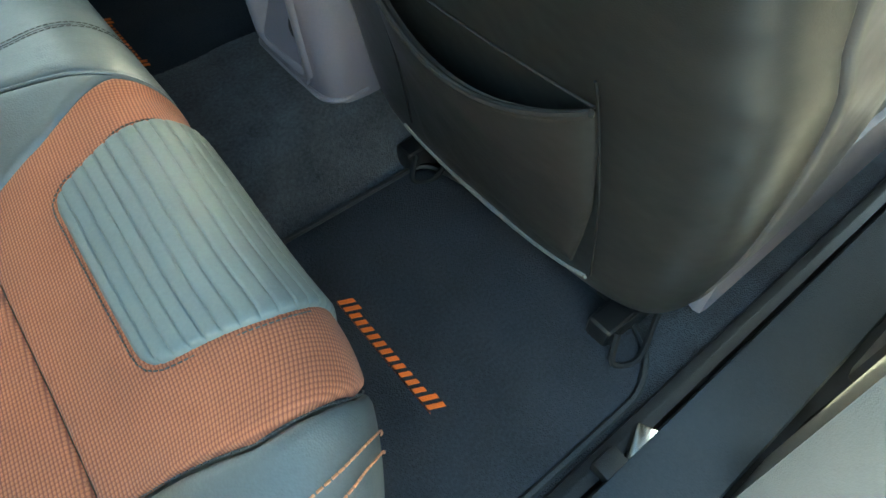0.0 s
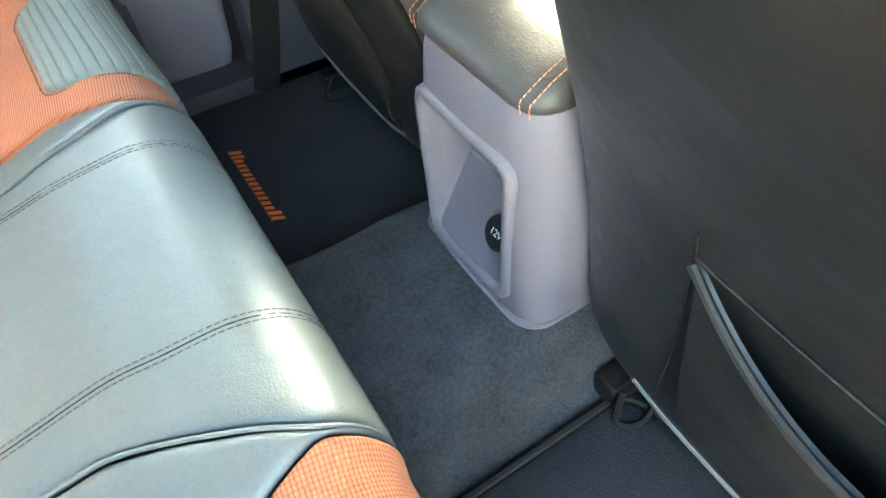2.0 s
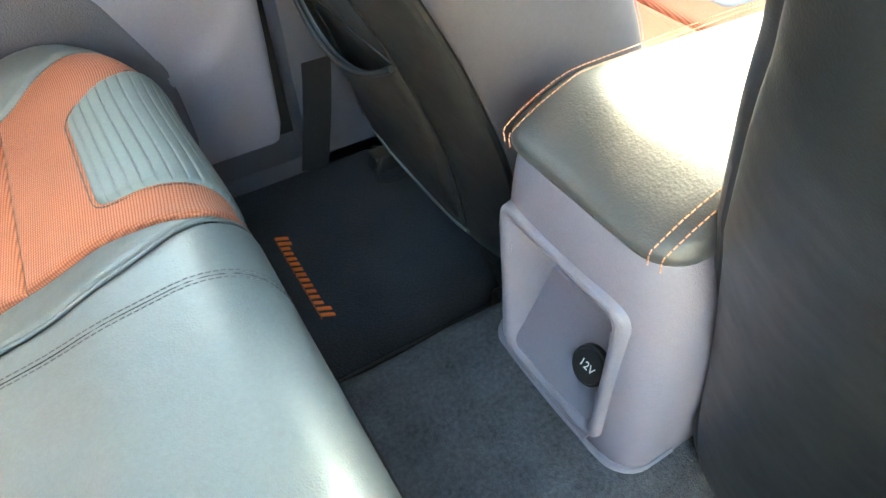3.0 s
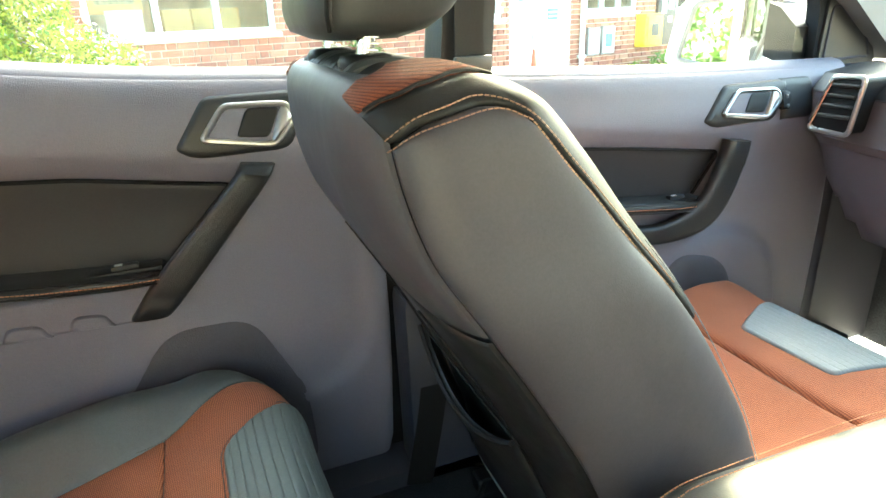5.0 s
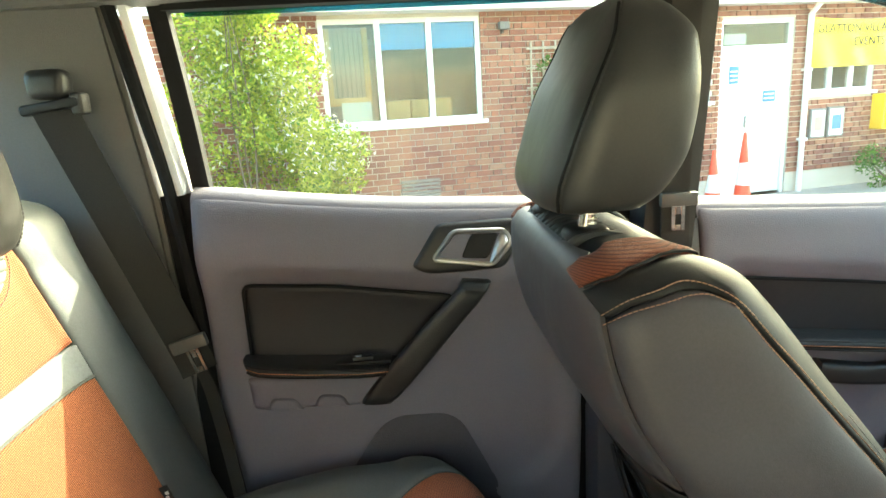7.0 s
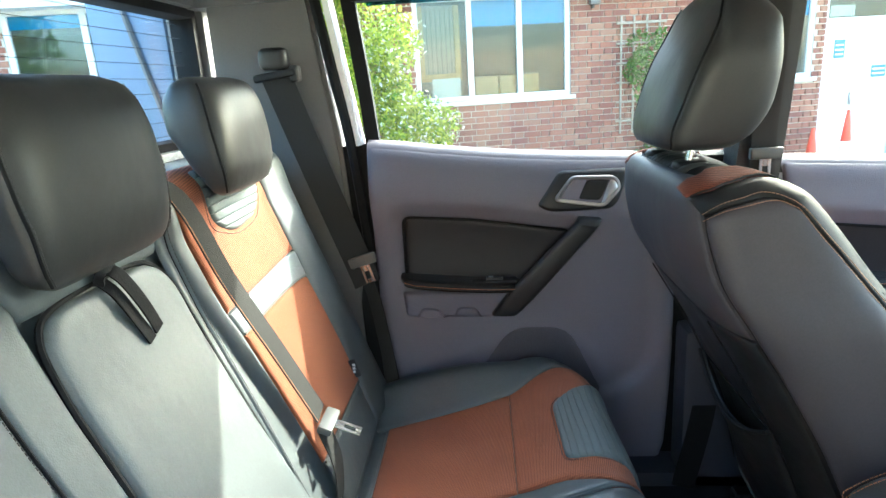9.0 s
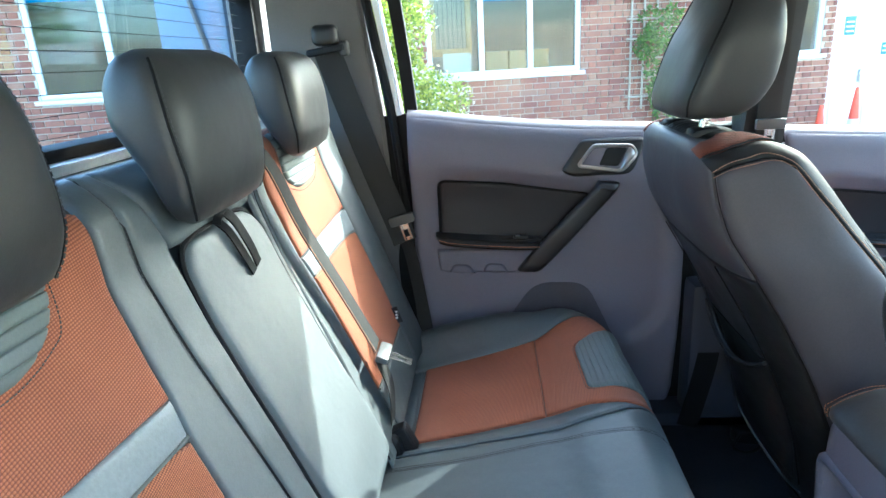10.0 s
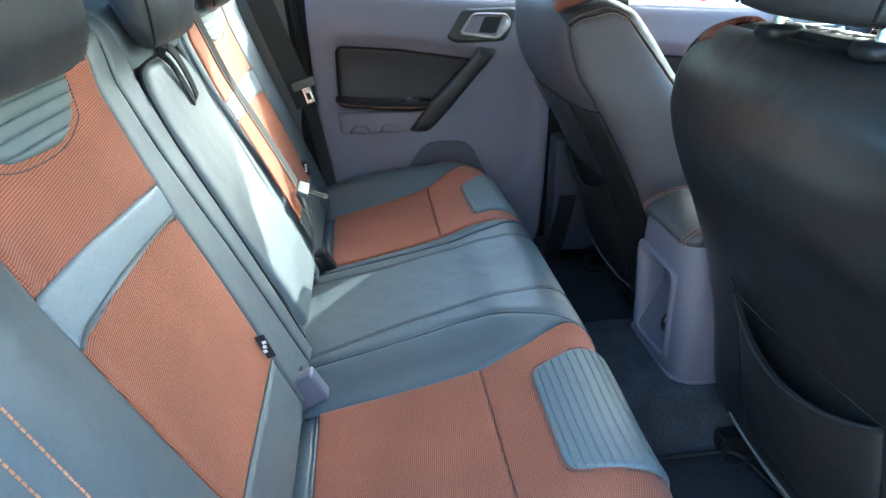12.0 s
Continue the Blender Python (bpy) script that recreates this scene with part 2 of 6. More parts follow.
def stitches(path, pitch=0.0060, length=0.0042, r=0.0006):
    """A row of single stitches lying along a line."""
    bm = bmesh.new()
    run = 0.0
    for a, b in zip(path, path[1:]):
        way, d = (b - a).normalized(), (b - a).length
        side = way.orthogonal().normalized()
        up = way.cross(side)
        while run < d:
            p, q = a + way * run, a + way * (run + length)
            ring = [[bm.verts.new(c + r * (math.cos(k * 1.2566) * side + math.sin(k * 1.2566) * up)) for k in range(5)] for c in (p, q)]
            for k in range(5):
                bm.faces.new((ring[0][k], ring[0][(k + 1) % 5], ring[1][(k + 1) % 5], ring[1][k]))
            bm.faces.new(ring[0][::-1]), bm.faces.new(ring[1])
            run += pitch
        run -= d
    return bm


def rounded(poly, r=0.02, n=5):
    """A polygon with its corners cut round; r may be one number for each corner."""
    out = []
    for i, b in enumerate(poly):
        a, c = Vector(poly[i - 1]), Vector(poly[(i + 1) % len(poly)])
        b = Vector(b)
        k = r[i] if isinstance(r, (list, tuple)) else r
        if k <= 0:
            out.append(tuple(b))
            continue
        u, w = (a - b), (c - b)
        p, q = b + u.normalized() * min(k, u.length * 0.48), b + w.normalized() * min(k, w.length * 0.48)
        for j in range(n + 1):
            t = j / n
            out.append(tuple((1 - t) ** 2 * p + 2 * t * (1 - t) * b + t * t * q))
    return out


def edge_distance(p, poly):
    best = 9.0
    for i, b in enumerate(poly):
        ax, ay = poly[i - 1]
        bx, by = b
        dx, dy = bx - ax, by - ay
        d2 = dx * dx + dy * dy
        t = 0 if d2 == 0 else max(0, min(1, ((p[0] - ax) * dx + (p[1] - ay) * dy) / d2))
        best = min(best, math.hypot(p[0] - ax - t * dx, p[1] - ay - t * dy))
    return best


def pad(poly, surf, puff=0.004, sink=0.003, edge=0.010, step=0.007, relief=None):
    """An upholstered panel: the polygon (u, v) laid on surf(u, v, height), drawn in along its edges."""
    us = [p[0] for p in poly]
    lo, hi = min(us), max(us)
    n = max(4, int((hi - lo) / step))
    rows_u = [lo + 0.0004, lo + 0.0015, lo + 0.004] + [lo + (hi - lo) * i / n for i in range(1, n) if 0.005 < (hi - lo) * i / n < hi - lo - 0.005] + [hi - 0.004, hi - 0.0015, hi - 0.0004]
    if relief:
        # rows that fall on every groove alike
        pitch, start, groove = relief
        inner = [start + k * pitch / 10 for k in range(-400, 400)]
        rows_u = rows_u[:3] + [u for u in inner if lo + 0.005 < u < hi - 0.005] + rows_u[-3:]
    spans = []
    for u in rows_u:
        cut = []
        for i, (bu, bv) in enumerate(poly):
            au, av = poly[i - 1]
            if (au <= u < bu) or (bu <= u < au):
                cut.append(av + (bv - av) * (u - au) / (bu - au))
        if len(cut) >= 2:
            spans.append((u, min(cut), max(cut)))
    m = max(4, int(max(b - a for _, a, b in spans) / step))
    fr = [0, 0.3 / m, 0.7 / m] + [k / m for k in range(1, m)] + [1 - 0.7 / m, 1 - 0.3 / m, 1]
    fr = sorted(set(fr))
    bm = bmesh.new()
    layer = bm.loops.layers.uv.new("UVMap")
    rows, flat = [], {}
    for u, a, b in spans:
        row = []
        for f in fr:
            v = a + (b - a) * f
            d = min(1.0, edge_distance((u, v), poly) / edge)
            h = -sink + (sink + puff) * math.sqrt(max(0.0, 1 - (1 - d) ** 2))
            if relief:
                h += groove(u, v)
            w = bm.verts.new(surf(u, v, h))
            flat[w] = (u, v)
            row.append(w)
        rows.append(row)
    for r, q in zip(rows, rows[1:]):
        for i in range(len(r) - 1):
            face = bm.faces.new((r[i], r[i + 1], q[i + 1], q[i]))
            for loop in face.loops:
                loop[layer].uv = flat[loop.vert]
    p = bm.faces[len(bm.faces) // 2] if bm.faces.ensure_lookup_table() is None else None
    mid = flat[p.verts[0]]
    out = surf(*mid, 0.01) - surf(*mid, 0)
    p.normal_update()
    if p.normal.dot(out) < 0:
        bmesh.ops.reverse_faces(bm, faces=bm.faces[:])
    return bm


def on(surf, line, h=0.0, n=6):
    """A smooth line of (u, v) lifted on to a surface."""
    return [surf(p[0], p[1], h) for p in smooth_path([(a, b, 0) for a, b in line], n)]


def squircle(cx, cy, a, b, z, n=40, power=4.0):
    out = []
    for k in range(n):
        t = 2 * math.pi * k / n
        c, s = math.cos(t), math.sin(t)
        r = (abs(c) ** power + abs(s) ** power) ** (-1 / power)
        out.append(Vector((cx + a * r * c, cy + b * r * s, z)))
    return out


def knots(table):
    """Smooth interpolation through (key, value, ...) rows."""
    keys = [r[0] for r in table]
    vals = np.array([r[1:] for r in table], float)
    ks = np.array(keys)
    slope = np.diff(vals, axis=0) / np.diff(ks)[:, None]
    tang = np.vstack([slope[:1], np.where(slope[1:] * slope[:-1] > 0, 2 * slope[1:] * slope[:-1] / (slope[1:] + slope[:-1] + 1e-12), 0), slope[-1:]])

    def at(x):
        x = max(keys[0], min(keys[-1], x))
        i = min(len(keys) - 2, max(k for k in range(len(keys)) if keys[k] <= x))
        d = keys[i + 1] - keys[i]
        t = (x - keys[i]) / d
        h = ((1 + 2 * t) * (1 - t) ** 2, t * (1 - t) ** 2 * d, t * t * (3 - 2 * t), t * t * (t - 1) * d)
        return tuple(float(v) for v in h[0] * vals[i] + h[1] * tang[i] + h[2] * vals[i + 1] + h[3] * tang[i + 1])
    return at


# ---- shell of the cab ----
def plain(name, lo, hi, mat, label, category, bevel=0.004, kind="structure"):
    ob = part(name, slab(lo, hi, bevel), mat)
    return tagged(ob, label, category, "", kind)


def wall_strip(name, line, wide, width, thick, mat, label, category, kind="structure"):
    return tagged(part(name, ribbon(line, wide, width, thick), mat), label, category, "", kind)


plain("floor", (-0.75, -0.70, -0.05), (1.25, 0.70, -0.012), CARPET, "dark grey carpeted floor of the pickup cab", "floor")
plain("ceiling", (-0.86, -0.66, 1.10), (0.93, 0.68, 1.15), HEADLINER, "pale grey cloth headliner of the cab", "ceiling", 0.015)

# transmission tunnel between the footwells, with carpet drawn over it
prof = [(-0.182, -0.010), (-0.168, 0.004), (-0.150, 0.045), (-0.130, 0.085), (-0.108, 0.100), (-0.06, 0.104), (0, 0.105), (0.06, 0.104), (0.108, 0.100), (0.130, 0.085), (0.150, 0.045), (0.168, 0.004), (0.182, -0.010)]
loops = [[Vector((x, y, z + dz * (z > 0))) for y, z in prof] for x, dz in [(-0.30 + 0.05 * k, 0.003 * math.sin(k * 1.7)) for k in range(30)]]
tagged(part("floor_tunnel", skin(loops, closed=False), CARPET), "carpeted hump running between the two footwells", "floor", "", "structure")

for s, side in ((1, "far"), (-1, "near")):
    q = 0.0 if s > 0 else 0.11
    # sill trims, body sills and roof rails
    plain("sill_trim", (-0.62, s * (0.60 if s > 0 else 0.635), -0.02), (1.20, s * (0.685 if s > 0 else 0.662), 0.035 if s > 0 else 0.012), SLATE if s > 0 else PLASTIC_BLACK, "dark plastic trim along the door sill", "trim", 0.012)
    wall_strip("roof_rail", [(-0.86, s * 0.70, 1.080), (-0.2, s * 0.705, 1.098), (0.45, s * 0.70, 1.096), (0.72, s * 0.70, 1.088), (0.95, s * 0.70, 1.075)], (0, 0, 1), 0.085, 0.07, PILLAR_TRIM, "grey trim of the roof rail over the doors", "trim")
    # middle pillar
    bm = skin([[Vector((x + dx, s * (y + dy * (s < 0)), z)) for x, y in ((0.225, 0.66), (0.31, 0.66), (0.325, 0.70), (0.30, 0.76), (0.235, 0.76), (0.215, 0.70))] for z, dx, dy in ((-0.03, -0.07, 0.095), (0.3, -0.05, 0.090), (0.55, -0.02, 0.07), (0.8, 0.0, 0.03), (1.08, 0.02, 0.0))])
    tagged(part("pillar_trim", bm, DOOR_DARK if s > 0 else PILLAR_TRIM), "dark plastic trim on the pillar between the doors", "pillar", "", "structure")
    if s > 0:
        plain("pillar_core", (0.082, 0.704, -0.06), (0.315, 0.775, 0.70), RUBBER, "black seal and metal behind the door edge", "pillar", 0.01)
        plain("kick_panel", (1.142, 0.672, -0.04), (1.40, 0.76, 0.64), SLATE, "dark slate plastic side of the front footwell", "wall", 0.01)
        plain("bulkhead", (1.36, -0.70, -0.05), (1.42, 0.70, 0.64), CARPET, "dark carpeted bulkhead under the dashboard", "wall", 0.01)
    # slanting front pillar
    wall_strip("windscreen_pillar", [(0.50, s * 0.69, 1.105), (0.64, s * 0.695, 1.078), (0.82, s * 0.70, 1.002), (1.06, s * 0.715, 0.862), (1.32, s * 0.73, 0.68)], (0.45, 0, 0.90), 0.090, 0.07, PILLAR_TRIM, "grey trimmed slanting windscreen pillar", "pillar")
    wall_strip("windscreen_pillar_seal", [(0.60, s * 0.735, 1.046), (0.80, s * 0.74, 0.966), (1.00, s * 0.745, 0.856), (1.085, s * 0.748, 0.785), (1.100, s * 0.75, 0.65)], (0.55, 0, 0.83), 0.024, 0.03, RUBBER, "black rubber seal along the windscreen pillar", "trim")
    # rear pillar with its quarter trim
    bm = skin([[Vector((x, s * y, z)) for x, y in ((a, 0.705), (b, 0.665), (b, 0.70), (a, 0.76))] for z, a, b in ((0.10, -0.545 - q, -0.80), (0.45, -0.555 - q, -0.80), (0.75, -0.570 - q, -0.80), (0.92, -0.590 - q, -0.80), (1.09, -0.610 - q, -0.80))])
    bmesh.ops.bevel(bm, geom=bm.edges[:], offset=0.008, segments=2, affect="EDGES")
    tagged(part("rear_pillar", bm, PILLAR_TRIM), "grey plastic trim over the rear pillar", "pillar", "", "structure")
    tagged(part("rear_door_seal", tube([(-0.595 - q, s * 0.705, 1.05), (-0.572 - q, s * 0.71, 0.90), (-0.548 - q, s * 0.712, 0.74), (-0.525 - q, s * 0.705, 0.45), (-0.505 - q, s * 0.69, 0.15)], 0.011), RUBBER), "black rubber seal round the rear doorway", "trim", "", "structure")
    wall_strip("door_aperture", [(-0.575 - q, s * 0.73, 1.05), (-0.555 - q, s * 0.735, 0.90), (-0.534 - q, s * 0.735, 0.755)], (1, 0, 0), 0.012, 0.05, WHITE_PAINT, "white painted edge of the rear doorway", "trim")
    # black strip painted in for the shade between door edge and pillar
    wall_strip("door_gap", [(-0.545 - q, s * 0.735, 0.755), (-0.528 - q, s * 0.728, 0.45), (-0.51 - q, s * 0.715, 0.0)], (1, 0, 0), 0.075, 0.03, RUBBER, "black strip put in for the dark gap behind the door edge", "trim")

# back wall with the rear window
for lo, hi in (((-0.90, -0.76, 0.0), (-0.82, 0.76, 0.775)), ((-0.90, -0.76, 1.04), (-0.82, 0.76, 1.15)), ((-0.90, 0.70, 0.775), (-0.82, 0.76, 1.04)), ((-0.90, -0.76, 0.775), (-0.82, -0.70, 1.04))):
    plain("wall_rear", lo, hi, PILLAR_TRIM, "grey trimmed back wall of the cab", "wall", 0.01)
win = thing("window_rear", (-0.86, 0, 0.78), "heated back window of the cab in a black frame", "window", kind="structure")
for z in (0.785, 1.035):
    part("window_frame", slab((-0.885, -0.70, z - 0.012), (-0.835, 0.70, z + 0.012), 0.004), RUBBER, win)
for y in (-0.695, 0.695):
    part("window_frame", slab((-0.885, y - 0.012, 0.79), (-0.835, y + 0.012, 1.03), 0.004), RUBBER, win)
pane = part("pane", slab((-0.872, -0.70, 0.79), (-0.868, 0.70, 1.03)), GLASS_REAR, win, "bluish tinted pane")
pane.visible_shadow = False
for k in range(9):
    part("heating_wire", slab((-0.8668, -0.68, 0.805 + k * 0.026), (-0.8660, 0.68, 0.8058 + k * 0.026)), MAT_EDGE, win)
plain("parcel_ledge", (-0.83, -0.66, 0.70), (-0.74, 0.66, 0.765), PLASTIC_BLACK, "black ledge behind the rear backrest", "ledge", 0.01)
plain("ledge_rim", (-0.838, -0.69, 0.768), (-0.815, 0.69, 0.782), WHITE_PAINT, "pale metal rim under the back window", "trim", 0.003)
# windscreen
scr = thing("window_front", (1.0, 0, 0.9), "sloping laminated windscreen", "window", kind="structure")
pane = part("pane", skin([[Vector((x, y, z)) for y in (-0.68, -0.34, 0, 0.34, 0.68)] for x, z in ((0.90, 1.09), (1.12, 0.91), (1.42, 0.64))], closed=False), GLASS, scr)
pane.visible_shadow = False

# ---- rear bench: one cushion and one backrest, each with its panels ----
CUSHION = smooth_path([(-0.575, 0, 0.186), (-0.49, 0, 0.210), (-0.37, 0, 0.235), (-0.25, 0, 0.264), (-0.18, 0, 0.294), (-0.130, 0, 0.308), (-0.103, 0, 0.306), (-0.086, 0, 0.296), (-0.073, 0, 0.278), (-0.066, 0, 0.25), (-0.066, 0, 0.20), (-0.074, 0, 0.13)], 10)
RUN = [0.0]
for a, b in zip(CUSHION, CUSHION[1:]):
    RUN.append(RUN[-1] + (b - a).length)
ZERO = RUN[min(range(len(CUSHION)), key=lambda i: abs(CUSHION[i].x + 0.18) + 9 * (CUSHION[i].z < 0.2))] + 0.18


# the middle seat stands proud of its neighbours; its piped edge on either side
EDGE_NEAR = [(-0.58, 0.150), (-0.51, 0.139), (-0.365, 0.130), (-0.257, 0.124), (-0.209, 0.128), (-0.168, 0.146), (-0.131, 0.166), (-0.097, 0.186), (-0.04, 0.2005)]
EDGE_FAR = [(-0.58, 0.176), (-0.51, 0.168), (-0.35, 0.164), (-0.257, 0.158), (-0.209, 0.158), (-0.168, 0.164), (-0.131, 0.172), (-0.097, 0.184), (-0.04, 0.2005)]
near_edge, far_edge = knots(EDGE_NEAR), knots(EDGE_FAR)
proud = knots([(-0.60, 0.020), (-0.27, 0.021), (-0.20, 0.014), (-0.14, 0.007), (-0.06, 0.006)])


def cushion_at(u, v, h):
    s = max(0.0, min(RUN[-1] - 1e-6, u + ZERO))
    i = max(0, min(len(RUN) - 2, int(np.searchsorted(RUN, s, side="right")) - 1))
    f = (s - RUN[i]) / (RUN[i + 1] - RUN[i])
    p = CUSHION[i].lerp(CUSHION[i + 1], f)
    t0 = (CUSHION[min(i + 2, len(CUSHION) - 1)] - CUSHION[max(i - 1, 0)]).normalized()
    n = Vector((-t0.z, 0, t0.x))
    w = abs(v)
    low = max(0.0, w - 0.590)
    front = max(0.0, min(1.0, (p.x + 0.22) / 0.10))
    e = max(0.0, min(1.0, (w - 0.505) / 0.075))
    swell = e * e * (3 - 2 * e) * knots([(-0.60, 0.045), (-0.50, 0.050), (-0.41, 0.056), (-0.32, 0.052), (-0.24, 0.034), (-0.17, 0.010), (-0.12, 0.0), (0.0, 0.0)])(p.x)[0] * (p.z > 0.18)
    drop = low * low * 14 - swell - 0.004 * math.exp(-((w - 0.53) / 0.05) ** 2)
    c = max(0.0, min(1.0, (w - 0.25) / 0.2))
    pull = front * (0.008 * c * c * (3 - 2 * c) + min(0.07, 3.0 * max(0.0, w - 0.47) ** 2))
    rim = (near_edge if v < 0 else far_edge)(p.x)[0]
    f = max(0.0, min(1.0, (0.228 - w) / max(0.02, 0.228 - rim)))
    mid = proud(p.x if p.z > 0.26 or p.x < -0.12 else -0.06)[0] * f * f * (3 - 2 * f)
    side = Vector((0, math.copysign(min(1.0, low * 14), v), 0))
    return Vector((p.x - pull, v, p.z - drop)) + (n + side).normalized() * (h + mid)


def mirrored(poly, s):
    return [(u, s * v) for u, v in poly]


def flutes(pitch, depth, start):
    def groove(u, v):
        t = ((u - start) / pitch) % 1.0
        return -0.8 * depth * (1 - math.sin(math.pi * t)) ** 4
    return pitch, start, groove


cushion = thing("rear_seat_cushion", (-0.3, 0, 0.0), "charcoal leather rear bench cushion with orange cloth panels", "seat cushion")
base = [[Vector((x, y * slim, z)) for y, z in ((-0.60, 0.03), (-0.615, 0.12), (-0.60, top - 0.05), (-0.52, top - 0.012), (0.52, top - 0.012), (0.60, top - 0.05), (0.615, 0.12), (0.60, 0.03))] for x, top, slim in ((-0.58, 0.185, 1), (-0.49, 0.208, 1), (-0.25, 0.262, 1), (-0.17, 0.288, 0.97), (-0.13, 0.292, 0.92), (-0.100, 0.27, 0.86), (-0.090, 0.20, 0.80))]
part("cushion_base", skin(base), LEATHER, cushion)
part("front_valance", tube([(-0.070, -0.45, 0.125), (-0.058, -0.2, 0.118), (-0.045, -0.05, 0.112), (-0.045, 0.12, 0.112), (-0.060, 0.30, 0.118), (-0.070, 0.45, 0.125)], 0.008), RUBBER, cushion, "black plastic edging under the cushion")
CENTRE = [(u, -v) for u, v in EDGE_NEAR] + [(0.08, -0.2015), (0.08, 0.2015)] + [(u, v) for u, v in EDGE_FAR[::-1]]
part("centre_panel", pad(CENTRE, cushion_at, 0.004, 0.003, 0.012), LEATHER, cushion, "smooth charcoal leather middle seat")
for s in (1, -1):
    rear = mirrored(rounded([(-0.496, 0.2295), (-0.496, 0.4975), (-0.2500, 0.5180), (-0.2500, 0.2300)], 0.003), s)
    front = mirrored([(-0.250, 0.232), (-0.17, 0.221), (-0.10, 0.194), (-0.06, 0.2025), (0.06, 0.2025), (0.06, 0.490), (0.01, 0.518), (-0.05, 0.545), (-0.09, 0.551), (-0.134, 0.549), (-0.17, 0.539), (-0.250, 0.517)], s)
    part("rear_cloth_panel", pad(rear, cushion_at, 0.005, 0.0010, 0.007, 0.006), ORANGE, cushion, "orange ribbed cloth")
    part("front_cloth_panel", pad(front, cushion_at, 0.005, 0.0010, 0.007, 0.006), ORANGE, cushion, "orange ribbed cloth")
    if s > 0:
        shape = [(-0.166, 0.260), (-0.166, 0.425), (-0.073, 0.499), (-0.03, 0.493), (0.055, 0.475), (0.055, 0.256), (-0.02, 0.251), (-0.100, 0.250)]
        hem = [(-0.1690, 0.2570), (-0.1690, 0.4275), (-0.0740, 0.5025), (0.05, 0.480), (0.05, 0.2470), (-0.100, 0.2470)]
    else:
        shape = [(-0.183, 0.286), (-0.183, 0.465), (-0.097, 0.491), (-0.04, 0.478), (0.055, 0.455), (0.055, 0.264), (-0.02, 0.256), (-0.105, 0.262)]
        hem = [(-0.1860, 0.2830), (-0.1860, 0.4680), (-0.0970, 0.4945), (0.05, 0.460), (0.05, 0.2560), (-0.105, 0.2590)]
    ins = mirrored(rounded(shape, [0.018, 0.020, 0.02, 0.01, 0.02, 0.02, 0.01, 0.015]), s)
    part("fluted_insert", pad(ins, cushion_at, 0.010, -0.002, 0.006, 0.003, flutes(0.0108, 0.0019, shape[0][0])), LEATHER_INSERT, cushion, "grey leather insert stitched in flutes")
    border = mirrored(rounded(hem, [0.020, 0.022, 0.02, 0, 0, 0.015]), s)
    k = next(i for i, p in enumerate(border) if abs(p[0] - 0.05) < 1e-4)
    loop = border[k + 2:] + border[:k]
    part("insert_stitching", stitches([cushion_at(u, v, 0.0058) for u, v in loop], 0.0042, 0.0028, 0.0006), THREAD_DARK, cushion)
    rim_line = EDGE_FAR if s > 0 else EDGE_NEAR
    inner = mirrored([(u, v + 0.003) for u, v in rim_line[:-1]] + [(-0.045, 0.1990), (-0.055, 0.2020), (-0.10, 0.1925), (-0.17, 0.218), (-0.25, 0.229), (-0.58, 0.228)], s)
    part("inner_side_panel", pad(inner, cushion_at, 0.004, 0.0015, 0.008), LEATHER, cushion)
    outer = mirrored([(-0.58, 0.500), (-0.495, 0.499), (-0.25, 0.520), (-0.17, 0.542), (-0.134, 0.552), (-0.09, 0.554), (-0.05, 0.548), (0.01, 0.521), (0.08, 0.482), (0.08, 0.63), (-0.10, 0.635), (-0.25, 0.64), (-0.58, 0.64)], s)
    part("outer_side_panel", pad(outer, cushion_at, 0.006, 0.0015, 0.012), LEATHER, cushion)
    part("rear_leather_strip", pad(mirrored([(-0.58, 0.234), (-0.58, 0.496), (-0.499, 0.494), (-0.499, 0.234)], s), cushion_at, 0.004, 0.004, 0.012), LEATHER, cushion)
    part("piping", tube(on(cushion_at, mirrored([(u, v + 0.0015) for u, v in rim_line], s), 0.0022), 0.0017, 6, 1), LEATHER, cushion)
    part("rear_piping", tube(on(cushion_at, [(-0.497, s * 0.235), (-0.497, s * 0.49)], 0.003), 0.0018, 6, 1), PIPING, cushion, "pale grey piping")
    seam_line = [(-0.56, 0.135), (-0.40, 0.125), (-0.28, 0.127), (-0.18, 0.120), (-0.11, 0.115), (-0.05, 0.110), (0.03, 0.110)] if s > 0 else [(-0.56, 0.122), (-0.50, 0.113), (-0.36, 0.088), (-0.248, 0.081), (-0.196, 0.083), (-0.15, 0.091), (-0.107, 0.096), (-0.05, 0.098), (0.03, 0.098)]
    for d in (-0.004, 0.004):
        part("centre_stitching", stitches(on(cushion_at, mirrored([(u, v + d) for u, v in seam_line], s), 0.0044), 0.0055, 0.004, 0.0005), THREAD_DARK, cushion)
    part("centre_seam", tube(on(cushion_at, mirrored(seam_line, s), 0.0034), 0.0009, 6, 1), RUBBER, cushion)
    part("cloth_stitching", stitches(on(cushion_at, [(-0.30, s * 0.520), (-0.25, s * 0.5185), (-0.17, s * 0.5405), (-0.134, s * 0.5505), (-0.09, s * 0.5525), (-0.05, s * 0.5465), (0.01, s * 0.5195)], 0.002), 0.0045, 0.0032, 0.0006), THREAD_DARK, cushion)
